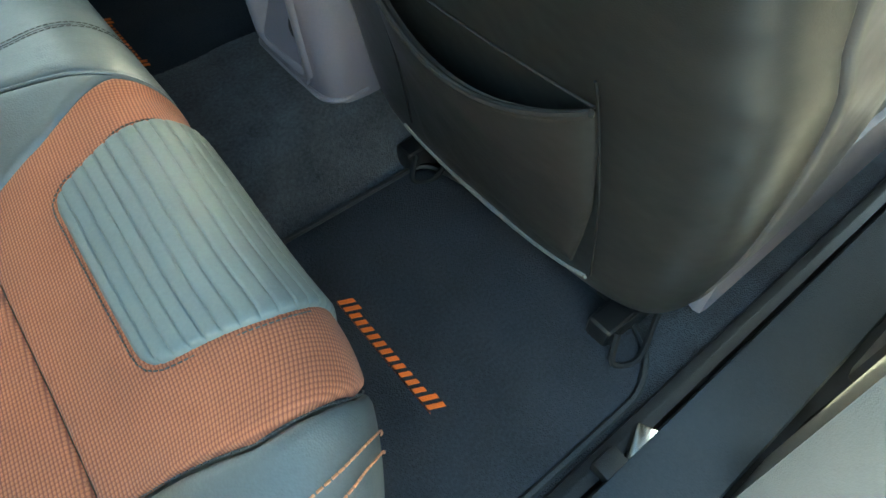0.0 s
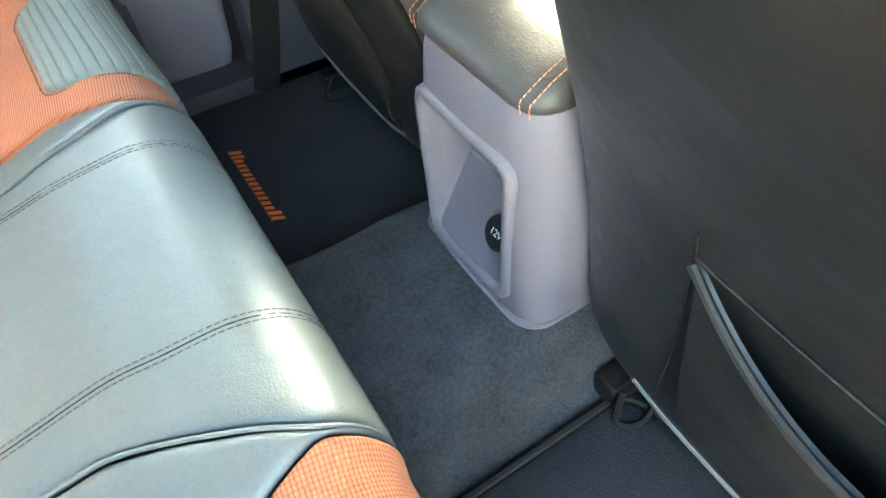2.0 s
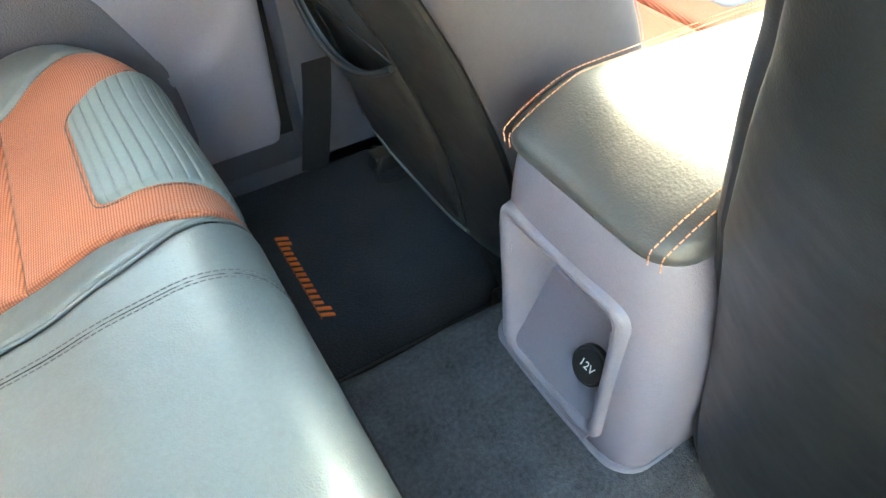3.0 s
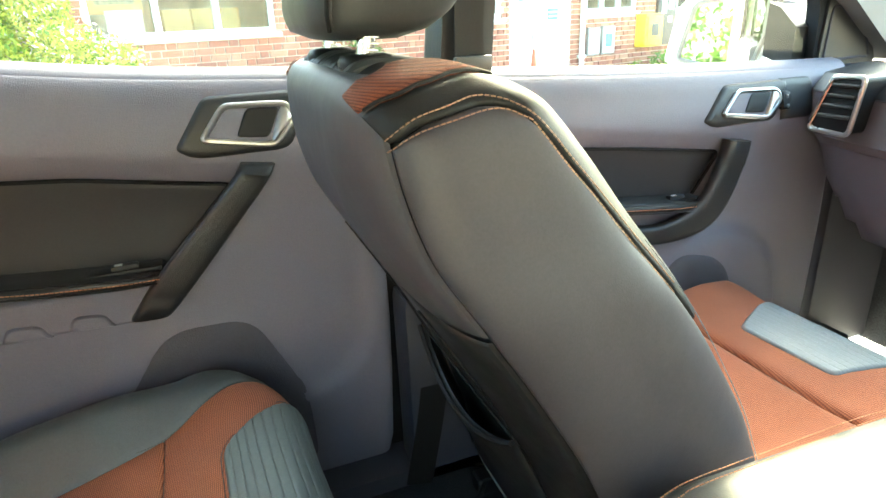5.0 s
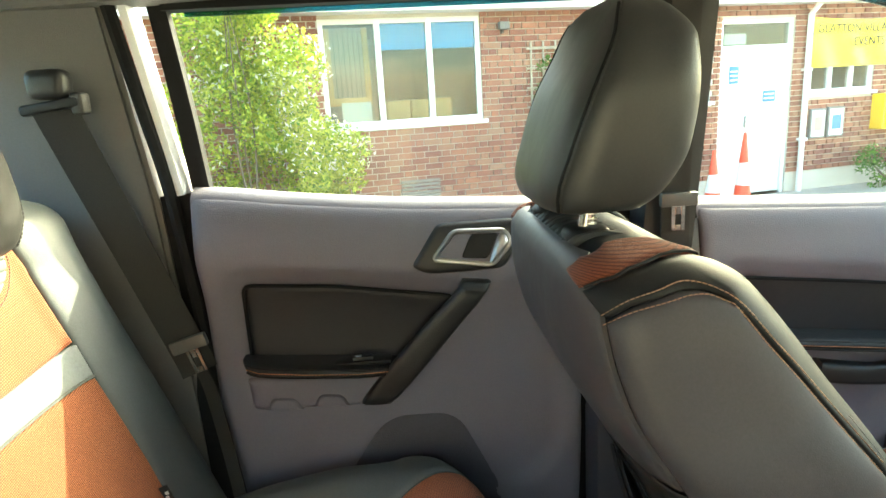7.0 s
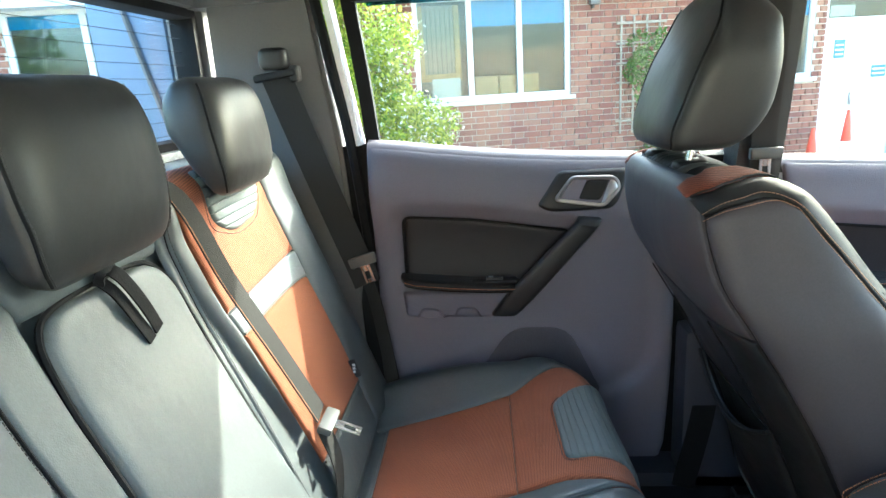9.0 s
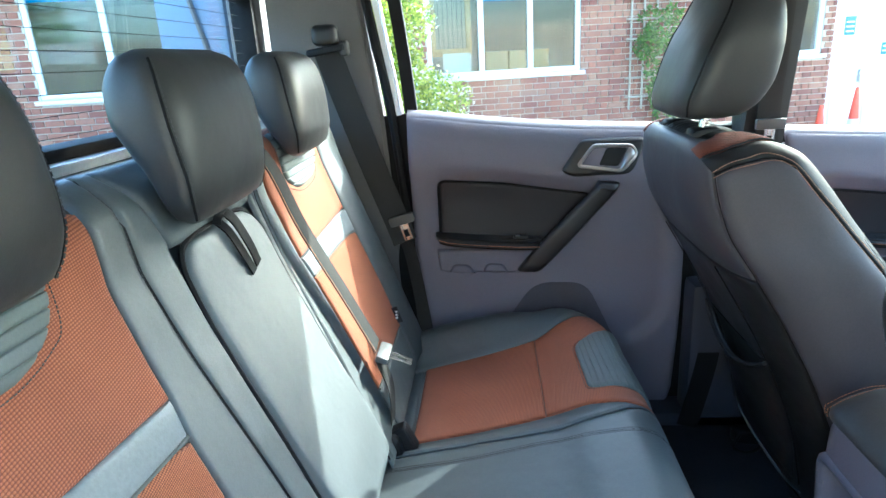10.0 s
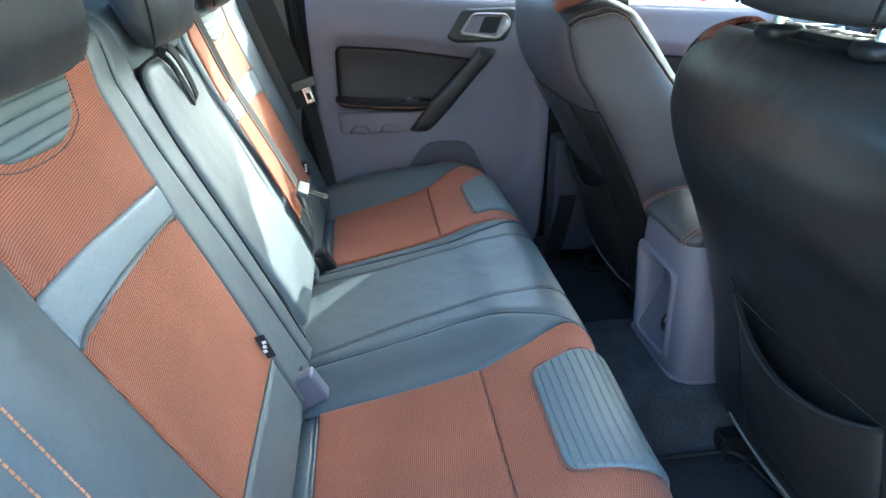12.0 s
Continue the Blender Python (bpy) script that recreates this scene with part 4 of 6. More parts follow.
    # cushion of the front seat
    fc = [[Vector((x, yc + y, z)) for y, z in ((-0.235, 0.10), (-0.25, 0.18), (-0.24, top + 0.002), (-0.19, top + 0.008), (-0.14, top), (0.14, top), (0.19, top + 0.008), (0.24, top + 0.002), (0.25, 0.18), (0.235, 0.10))] for x, top in ((0.30, 0.238), (0.45, 0.238), (0.60, 0.247), (0.70, 0.257), (0.75, 0.256), (0.785, 0.240), (0.80, 0.21))]
    part("seat_cushion", skin(fc), LEATHER, seat, "charcoal leather seat cushion")

    def fsurf(u, v, h):
        top = knots([(0.30, 0.238), (0.45, 0.238), (0.60, 0.247), (0.70, 0.257), (0.75, 0.256), (0.785, 0.240)])(u)[0]
        return Vector((u, yc + v, top + h + 0.004 + 0.008 * max(0, min(1, (abs(v) - 0.13) / 0.06))))

    part("cushion_cloth", pad([(0.33, -0.15), (0.33, 0.15), (0.49, 0.190), (0.592, 0.218), (0.594, 0.10), (0.592, -0.218), (0.49, -0.190)], fsurf, 0.007, 0.002, 0.012, 0.008), ORANGE, seat, "orange ribbed cloth")
    part("cushion_front_cloth", pad([(0.593, -0.220), (0.595, 0.10), (0.593, 0.220), (0.70, 0.228), (0.775, 0.222), (0.775, -0.222), (0.70, -0.228)], fsurf, 0.010, 0.002, 0.012, 0.008), ORANGE, seat, "orange ribbed cloth")
    # the paler band leather puts sunlight on this insert into its colour
    part("cushion_insert", pad(rounded([(0.652, -0.087), (0.646, 0.078), (0.735, 0.122), (0.772, 0.126), (0.772, -0.112), (0.735, -0.105)], 0.012), fsurf, 0.0145, -0.006, 0.006, 0.0020, flutes(0.0125, 0.0008, 0.58)), BAND, seat, insert_sunlit)
    part("cushion_side", slab((0.28, yc - 0.255, 0.06), (0.78, yc - 0.235, 0.21), 0.009), PLASTIC_GREY, seat, "grey plastic side shield")
    part("cushion_side", slab((0.28, yc + 0.235, 0.06), (0.78, yc + 0.255, 0.21), 0.009), PLASTIC_GREY, seat, "grey plastic side shield")
    part("seat_pan", slab((0.24, yc - 0.22, 0.05), (0.80, yc + 0.22, 0.11), 0.01), PLASTIC_BLACK, seat)
    for sy in (-1, 1):
        y = yc + sy * 0.185
        rail = part("seat_rail", slab((0.225, y - 0.018, -0.012), (0.80, y + 0.018, 0.030), 0.004), PLASTIC_BLACK, seat, "black steel seat rail")
        part("rail_cover", slab((0.205, y - 0.017, -0.004), (0.255, y + 0.017, 0.032), 0.008, 3), PLASTIC_BLACK, rail)
        part("cable", tube([(0.215, y - 0.02, 0.03), (0.196, y - 0.036, 0.006), (0.225, y - 0.050, 0.002), (0.28, y - 0.03, 0.02)], 0.0040, 6, 5), RUBBER, rail)
        part("riser", slab((0.26, y - 0.012, 0.028), (0.74, y + 0.012, 0.07), 0.004), PLASTIC_BLACK, rail)
    return seat


front_seat(1, "black leather front passenger seat with orange cloth", "grey leather insert, coloured paler for sunlight", 0.358, 0.0, 0.0, LEATHER_SOFT, LEATHER_BACK, SEAT_PASSENGER, 129, 129)
front_seat(-1, "black leather driver seat with slack map pocket", "grey leather insert, coloured paler for sunlight", -0.361, 0.05, 0.028, LEATHER_FLANK, LEATHER_DRIVER, SEAT_DRIVER, 108, 127, 0.018)

# ---- centre console ----
console = thing("centre_console", (0.35, 0, 0.09), "grey plastic centre console with leather armrest lid", "console")


def around(x0, half, r, x1, n=7, bow=0.0):
    """Plan of a body that is open to the front: far side, rounded corner, bowed rear face, rounded corner, near side."""
    p = [(x1, half), (x0 + 0.16, half), (x0 + r + 0.03, half)]
    p += [(x0 + r - r * math.sin(a), half - r + r * math.cos(a)) for a in np.linspace(0, math.pi / 2, n)]
    p += [(x0, y) for y in np.linspace(half - r, r - half, 18)[1:-1]]
    p += [(x0 + r - r * math.cos(a), r - half - r * math.sin(a)) for a in np.linspace(0, math.pi / 2, n)]
    p += [(x0 + r + 0.03, -half), (x0 + 0.16, -half), (x1, -half)]
    return [(x - bow * max(0.0, 1 - (y / half) ** 2), y) for x, y in p]


FLANK = knots([(0.085, 0.146, 0.104, 0.026), (0.10, 0.145, 0.105, 0.027), (0.165, 0.140, 0.107, 0.032), (0.23, 0.136, 0.106, 0.036), (0.305, 0.133, 0.099, 0.038), (0.352, 0.132, 0.093, 0.036), (0.370, 0.135, 0.088, 0.034)])
LOW, HIGH, FAR_Y, NEAR_Y = 0.133, 0.304, 0.071, -0.060
levels = sorted(set([round(z, 4) for z in np.linspace(0.085, 0.370, 24)] + [LOW, HIGH]))
bm = bmesh.new()
grid = []
for z in levels:
    x0, half, r = FLANK(z)
    grid.append([bm.verts.new((x, y, z)) for x, y in around(x0, half, r, 0.95, 7, 0.007)])
for a, b in zip(grid, grid[1:]):
    for k in range(len(a) - 1):
        c = (a[k].co + a[k + 1].co + b[k].co + b[k + 1].co) / 4
        if LOW < c.z < HIGH and NEAR_Y < c.y < FAR_Y and c.x < 0.17:
            continue
        bm.faces.new((a[k], a[k + 1], b[k + 1], b[k]))
bm.faces.new(grid[-1])
bmesh.ops.recalc_face_normals(bm, faces=bm.faces[:])
part("console_body", bm, PLASTIC_GREY, console, sharp=40)


def mouth(grow, x, r=0.014, lift=0.0):
    poly = rounded([(FAR_Y + grow, HIGH + grow), (NEAR_Y - grow, HIGH + grow + 0.002), (NEAR_Y - grow + 0.002, LOW - grow), (FAR_Y + grow - 0.010, LOW - grow - 0.006)], r, 6)
    out = []
    for y, z in poly:
        x0, half, q = FLANK(max(0.085, min(0.370, z)))
        out.append(Vector((x0 - 0.007 * (1 - (y / half) ** 2) + x, y, z)))
    return out


# moulded lip round the cubby, and the cubby itself with its sloping floor
lip = [mouth(0.013, 0.003, 0.024), mouth(0.012, -0.004, 0.024), mouth(0.008, -0.007, 0.022), mouth(0.003, -0.006, 0.018), mouth(-0.001, 0.000, 0.015), mouth(-0.004, 0.012, 0.013)]
deep = [Vector((0.245, y * 0.8, 0.185 + (z - LOW) * 0.62)) for _, y, z in mouth(-0.006, 0.0, 0.010)]
part("cubby_lip", skin(lip, caps=False), PLASTIC_GREY, console, "raised lip round the rear cubby", sharp=60)
part("cubby", skin([lip[-1], [p.lerp(q, 0.5) for p, q in zip(lip[-1], deep)], deep][::-1], caps=False), PLASTIC_GREY, console, sharp=50)
# black back panel puts the deep cavity's shade into colour
part("cubby_back", slab((0.240, -0.06, 0.16), (0.250, 0.07, 0.31), 0.002), DOOR_DARK, console)
# the sloping face that carries the socket, and the ledge with a dark slot above it
slope = [[Vector((x, y, z)) for x, z in ((0.132, 0.114), (0.138, 0.134), (0.175, 0.222), (0.178, 0.224), (0.176, 0.252), (0.178, 0.254), (0.186, 0.250), (0.192, 0.13))] for y in (-0.0585, -0.0575, 0.0655, 0.0665)]
part("cubby_slope", skin(slope), PLASTIC_GREY, console, "sloping face of the rear cubby", sharp=30)
part("edge_trim", tube([(x - 0.002, y, 0.104) for x, y in around(0.1445, 0.104, 0.027, 0.30, 7, 0.007)[2:-2]], 0.0045, 8, 1), PLASTIC_GREY, console, "pale lower lip")
tilt = Matrix.Translation((0.152, -0.030, 0.186)) @ Matrix.Rotation(radians(-64), 4, "Y")
bm = bmesh.new()
bmesh.ops.create_cone(bm, cap_ends=True, segments=32, radius1=0.0205, radius2=0.0185, depth=0.010)
bmesh.ops.bevel(bm, geom=[e for e in bm.edges if len(e.link_faces) == 2 and e.calc_face_angle(0) > 1], offset=0.0025, segments=3, affect="EDGES")
bmesh.ops.transform(bm, matrix=tilt, verts=bm.verts[:])
cap = part("socket_cap", bm, PLASTIC_BLACK, console, "round black power socket cap")
txt = bpy.data.curves.new("12V", "FONT")
txt.body, txt.size, txt.align_x, txt.align_y, txt.extrude = "12V", 0.011, "CENTER", "CENTER", 0.0002
tmp = bpy.data.objects.new("12V", txt)
scene.collection.objects.link(tmp)
me = bpy.data.meshes.new_from_object(tmp.evaluated_get(bpy.context.evaluated_depsgraph_get()))
bpy.data.objects.remove(tmp)
bm = bmesh.new()
bm.from_mesh(me)
bmesh.ops.transform(bm, matrix=tilt @ Matrix.Translation((0, 0, 0.0056)) @ Matrix.Rotation(radians(-90), 4, "Z"), verts=bm.verts[:])
part("cap_lettering", bm, WHITE_PRINT, cap, "white printed 12V", smooth=False)

lid_rows = []
LID = [(0.368, 0.010, 0.010), (0.370, 0.003, 0.003), (0.374, 0.0, 0.0), (0.382, 0.001, 0.0), (0.389, 0.009, 0.0), (0.396, 0.020, 0.001), (0.403, 0.034, 0.003), (0.409, 0.048, 0.007), (0.413, 0.062, 0.015), (0.416, 0.085, 0.030), (0.418, 0.11, 0.055)]
for z, back_in, side_in in LID:
    x, y = 0.128 + back_in, 0.090 - side_in
    plan_of_lid = rounded([(x, y), (x, -y), (0.505 - side_in, -y), (0.505 - side_in, y)], max(0.004, 0.030 - side_in * 0.3), 7)
    lid_rows.append([Vector((x - 0.006 * max(0.0, 1 - (y / 0.09) ** 2) * (x < 0.30), y, z - 0.020 * max(0.0, (x - 0.38) / 0.12) ** 2)) for x, y in plan_of_lid])
lid = part("armrest_lid", skin(lid_rows), LEATHER_LID, console, "padded leather armrest with orange stitching", sharp=60)
for s in (1, -1):
    for d in (0.0, 0.009):
        y = 0.0815 - d
        line = [(0.1285, y, 0.371), (0.1275, y, 0.382), (0.1355, y, 0.389), (0.1470, y, 0.3965), (0.161, y, 0.4035), (0.176, y, 0.4095), (0.196, y, 0.4128 + d * 0.2), (0.26, y, 0.4132 + d * 0.2), (0.38, y, 0.4132 + d * 0.2), (0.44, y, 0.408 + d * 0.2)]
        part("lid_stitching", stitches(smooth_path([Vector((p[0] - 0.001 - d * 0.18, s * p[1], p[2] + 0.0006)) for p in line], 6), 0.0050, 0.0036, 0.0005), THREAD_ORANGE, lid)
console.location.y = -0.009

# ---- floor mats ----


def floor_mat(s):
    mat = thing("floor_mat", (0.1, s * 0.4, -0.01), "blue-black carpet mat with orange embroidered name shapes", "floor mat", "rear floor mats")
    flat = lambda u, v, h: Vector((u, v, 0.0 + h))
    poly = mirrored(rounded([(-0.16, 0.186), (-0.16, 0.585), (-0.02, 0.625), (0.20, 0.625), (0.262, 0.58), (0.262, 0.30), (0.235, 0.188)], [0.02, 0.03, 0.05, 0.03, 0.05, 0.03, 0.03]), s)
    part("carpet_face", pad(poly, flat, 0.002, 0.010, 0.012, 0.02), MAT_PILE, mat)
    path = [flat(u, v, 0.000) for u, v in poly]
    part("bound_edge", tube(path + path[:1], 0.0045, 6, 1), MAT_EDGE, mat)
    # plain slanted bars stand for the stitched name
    y0 = 0.474 if s > 0 else -0.310
    word = part("embroidered_name", slab((-0.0006, y0 - 0.186, 0.0012), (0.0004, y0 - 0.002, 0.0020)), EMBROIDERY, mat, "slanted orange embroidered bars")
    for k in range(15):
        tall = 0.0185 if k in (0, 1, 13, 14) else 0.0130
        run, t = y0 - 0.002 - k * 0.0124, 0.0062
        quad = [(0.001, run), (0.001, run - t), (tall, run - t - tall * 0.45), (tall, run - tall * 0.45)]
        bm = skin([[Vector((x, y, z)) for x, y in quad] for z in (0.0012, 0.0036)])
        part("bar", bm, EMBROIDERY, word, smooth=False)


floor_mat(1)
floor_mat(-1)


# ---- doors ----
def door(name, s, x0, x1, sill, insert, arm, bezel, grip, low, label, front=False):
    """A trimmed door. sill: (x, z) along the window's lower edge; the other lists are (x, z) outlines on the trim."""
    d = thing(name, ((x0 + x1) / 2, s * 0.70, 0.0), label, "car door", kind="structure")
    top = knots(sill)

    def at(x, z, h):
        t = top(x)[0]
        up = max(0.0, z - (t - 0.035))
        y = 0.690 - 0.020 * max(0, (0.40 - z)) - 0.018 * math.exp(-((z - (t - 0.10)) / 0.06) ** 2) + up * up * 14
        bulge = 0
        for cx, cz, r, k in low:
            bulge += k / (1 + math.exp(-(r - math.hypot((x - cx), (z - cz))) / 0.008))
        if not front:
            away = math.hypot(max(0.0, x + 0.036), max(0.0, 0.31 - z)) - 0.11
            bulge += 0.016 / (1 + math.exp(-max(-40, min(40, away / 0.005)))) * max(0.0, min(1.0, (x + 0.16) / 0.10)) * (z < 0.56)
        return Vector((x, s * (y - bulge - h), z))

    rows = [(x, top(x)[0]) for x in np.linspace(x0, x1, 22)]
    outline = [(x0 + 0.03, -0.02), (x0, 0.30)] + rows + rounded([(x1, 0.30), (x1 - 0.008, 0.09), (x1 - 0.020, 0.020), (x1 - 0.11, -0.002)], [0, 0.06, 0.05, 0])
    groove = rounded([(x, z) for x, z in insert], 0.02)

    def relief(x, z):
        inside = False
        for i, (bx, bz) in enumerate(groove):
            ax, az = groove[i - 1]
            if (az > z) != (bz > z) and x < ax + (bx - ax) * (z - az) / (bz - az):
                inside = not inside
        e = edge_distance((x, z), groove)
        return -0.010 * (1.0 if inside else max(0.0, 1 - e / 0.022) ** 2 * 0.7) + (0.0 if inside else 0.006 * max(0.0, min(1.0, (e - 0.022) / 0.01)))

    part("door_trim", pad(outline, at, 0.0, 0.012, 0.012, 0.009, (0.09, 0.0, relief)), DOOR_TRIM, d, "taupe grey moulded plastic")
    edge = [[Vector((x, s * y, z + dz)) for y, dz in ((0.6900, -0.022), (0.6960, -0.006), (0.708, 0.004), (0.728, 0.009), (0.744, 0.008), (0.757, -0.03))] for x, z in rows]
    part("sill_ledge", skin(edge, closed=False), DOOR_TRIM, d, "rounded window ledge")
    skinloops = [[Vector((x, s * y, z)) for y, z in ((0.763, top(x)[0] - 0.022), (0.80, 0.58), (0.80, 0.10), (0.77, -0.12))] for x in np.linspace(x0, x1, 6)]
    part("outer_panel", skin(skinloops, closed=False), WHITE_PAINT, d, "white outer skin")
    # leather insert with piping, armrest below it with its switch
    part("leather_insert", pad(groove, lambda x, z, h: at(x, z, h - 0.008), 0.004, 0.002, 0.012, 0.012), LEATHER_PANEL, d, "black leather insert")
    part("insert_piping", tube([at(x, z, -0.003) for x, z in groove + groove[:1]], 0.0035, 6, 1), RUBBER, d)
    loops = []
    n = len(arm)
    for i, (x, z, out, thick) in enumerate(arm):
        y = at(x, z, 0).y * s
        loops.append([Vector((x, s * yy, zz)) for yy, zz in ((y + 0.02, z + thick * 0.6), (y - out * 0.6, z + thick * 0.5), (y - out * 0.95, z + thick * 0.25), (y - out, z), (y - out * 0.92, z - thick * 0.5), (y - out * 0.5, z - thick * 0.8), (y + 0.02, z - thick * 0.8))])
    ar = part("door_armrest", skin(loops), DOOR_DARK, d, "black padded armrest with orange stitching", sharp=60)
    part("armrest_stitching", stitches([Vector((x, s * (at(x, z, 0).y * s - out - 0.0010), z - thick * 0.06)) for x, z, out, thick in arm[1:-1]], 0.0055, 0.004, 0.0008), THREAD_ORANGE, ar)
    for lift in (0.42, -0.46):
        part("armrest_piping", tube([Vector((x, s * (at(x, z, 0).y * s - out * 0.985), z + thick * lift)) for x, z, out, thick in arm[1:-1]], 0.0016, 6, 2), LEATHER_GLOSS, ar)
    xs, zs, out, thick = arm[-2]
    sy = at(xs, zs, 0).y * s
    pod = part("switch_panel", slab((xs - 0.085, s * (sy - out * 0.75), zs + thick * 0.45), (xs + 0.01, s * (sy - 0.004), zs + thick * 0.45 + 0.008), 0.003), PLASTIC_BLACK, d, "black window switch panel")
    part("window_switch", slab((xs - 0.055, s * (sy - out * 0.62), zs + thick * 0.45 + 0.006), (xs - 0.020, s * (sy - out * 0.30), zs + thick * 0.45 + 0.014), 0.003), DOOR_DARK, pod)
    part("switch_tab", slab((xs - 0.050, s * (sy - out * 0.60), zs + thick * 0.45 + 0.0142), (xs - 0.040, s * (sy - out * 0.45), zs + thick * 0.45 + 0.0150), 0.0003), WHITE_PRINT, pod)
    # inside handle: dark plate, chrome ring, black cup, lever
    (bx, bz), bw, bh = bezel
    shift = lambda poly: [(bx + p * bw, bz + q * bh) for p, q in poly]
    plate = shift([(-0.62, -0.36), (-0.30, 0.52), (0.62, 0.52), (0.66, 0.36), (0.44, -0.56), (-0.45, -0.58)])
    plate = part("handle_plate", pad(rounded(plate, [0.01, 0.012, 0.012, 0.01, 0.02, 0.02]), at, 0.012, 0.004, 0.010, 0.006), DOOR_DARK, d, "dark plate round the handle")
    hoop = rounded(shift([(-0.36, -0.22), (-0.13, 0.32), (0.44, 0.28), (0.50, 0.02), (0.28, -0.42)]), [0.008, 0.010, 0.012, 0.012, 0.012])
    part("handle_ring", tube([at(x, z, 0.014) for x, z in hoop + hoop[:1]], 0.0042, 8, 1), CHROME, plate, "satin chrome ring")
    part("handle_cup", pad(hoop, at, 0.0135, -0.008, 0.004, 0.006), DOOR_TRIM, plate, "taupe moulded handle cup")
    part("finger_recess", pad(rounded(shift([(-0.07, -0.24), (0.06, 0.27), (0.38, 0.24), (0.24, -0.30)]), 0.008), at, 0.0150, -0.006, 0.003, 0.005), PLASTIC_BLACK, plate, "black finger recess")
    lever = rounded(shift([(0.24, -0.36), (0.37, 0.24), (0.45, 0.24), (0.49, 0.02), (0.29, -0.38)]), 0.004)
    part("door_lever", pad(lever, at, 0.020, -0.010, 0.008, 0.005), CHROME, plate, "satin chrome lever")
    # slanted grab handle
    # its two edges, from the upper end down
    one, two = [smooth_path([(x, 0, z) for x, z in e], 6) for e in grip]
    loops = []
    for i, (a, b) in enumerate(zip(one, two)):
        f = i / (len(one) - 1)
        c, half = (a + b) / 2, (b - a) / 2
        y = at(c.x, c.z, 0).y * s
        stand = 0.006 + 0.034 * math.sin(math.pi * (0.04 + 0.92 * f)) ** 0.5
        loops.append([Vector((c.x, s * (y - stand), c.z)) + half * math.copysign(abs(math.cos(q)) ** 0.45, math.cos(q)) + Vector((0, s * (0.013 + 0.004 * (stand < 0.03)) * math.copysign(abs(math.sin(q)) ** 0.7, math.sin(q)), 0)) for q in (2 * math.pi * k / 18 for k in range(18))])
    part("grab_handle", skin(loops), DOOR_DARK, d, "black slanted grab handle", sharp=50)
    return d, at


def side_glass(name, s, x0, x1, z0, z1, label, edge=0.010):
    w = thing(name, ((x0 + x1) / 2, s * 0.745, z0), label, "window", kind="structure")
    p = part("pane", skin([[Vector((x, s * 0.748, z)) for x in (a, b)] for z, a, b in ((z0, x0, x1), (z1, x0 - 0.01, min(x1, 0.72)))], closed=False), GLASS, w)
    p.visible_shadow = False
    part("window_frame", ribbon([(x0 + edge, s * 0.745, z0 - 0.01), (x0 + edge - 0.014, s * 0.745, (z0 + z1) / 2), (x0 + edge - 0.034, s * 0.745, z1 + 0.01)], (1, 0, 0), 0.028, 0.022), RUBBER, w)
    part("window_frame", ribbon([(x0 - 0.01, s * 0.742, z1 + 0.006), ((x0 + min(x1, 0.66)) / 2, s * 0.742, z1 + 0.004), (min(x1, 0.66), s * 0.742, z1 - 0.004)], (0, 0, 1), 0.050, 0.035), RUBBER, w)
    return w


GRIP_REAR = ([(-0.089, 0.594), (-0.108, 0.571), (-0.172, 0.505), (-0.234, 0.438), (-0.271, 0.386)], [(-0.043, 0.588), (-0.064, 0.560), (-0.123, 0.492), (-0.183, 0.424), (-0.218, 0.384)])
GRIP_FRONT = ([(0.797, 0.530), (0.774, 0.474), (0.733, 0.416), (0.650, 0.384), (0.540, 0.392)], [(0.852, 0.522), (0.826, 0.435), (0.768, 0.364), (0.670, 0.343), (0.530, 0.352)])
ARM_REAR = [(-0.462, 0.474, 0.020, 0.010), (-0.452, 0.471, 0.040, 0.014), (-0.43, 0.467, 0.050, 0.016), (-0.36, 0.460, 0.054, 0.016), (-0.27, 0.453, 0.054, 0.016), (-0.225, 0.450, 0.046, 0.015), (-0.200, 0.447, 0.03, 0.012)]
rear_sill = [(-0.515, 0.756), (-0.47, 0.752), (-0.366, 0.737), (-0.175, 0.716), (0.007, 0.704), (0.115, 0.698)]
REAR = door("door_rear_far", 1, -0.515, 0.112, rear_sill,
     [(-0.452, 0.452), (-0.450, 0.604), (-0.30, 0.592), (-0.098, 0.558), (-0.205, 0.440)],
     ARM_REAR,
     ((-0.080, 0.647), 0.150, 0.078), GRIP_REAR,
     [(-0.185, 0.20, 0.162, 0.006)], "taupe plastic rear door with leather insert, closed")
front_sill = [(0.29, 0.684), (0.63, 0.664), (0.85, 0.655), (1.06, 0.648)]
FRONT = door("door_front_far", 1, 0.318, 1.135, front_sill,
     [(0.37, 0.452), (0.37, 0.556), (0.60, 0.530), (0.812, 0.500), (0.755, 0.410)],
     [(0.36, 0.446, 0.03, 0.012), (0.42, 0.442, 0.046, 0.016), (0.55, 0.430, 0.052, 0.018), (0.68, 0.416, 0.054, 0.018), (0.735, 0.410, 0.045, 0.016), (0.755, 0.408, 0.03, 0.012)],
     ((0.846, 0.593), 0.172, 0.074), GRIP_FRONT,
     [(0.80, 0.14, 0.20, 0.030)], "taupe plastic front passenger door with leather insert, closed", True)
front_door, front_at = FRONT
part("handle_plate", pad(rounded([(0.935, 0.549), (0.935, 0.634), (1.030, 0.632), (1.030, 0.548)], [0.004, 0.004, 0.02, 0.02]), front_at, 0.010, 0.004, 0.010, 0.006), DOOR_DARK, front_door, "dark plate running on to the door's front edge")
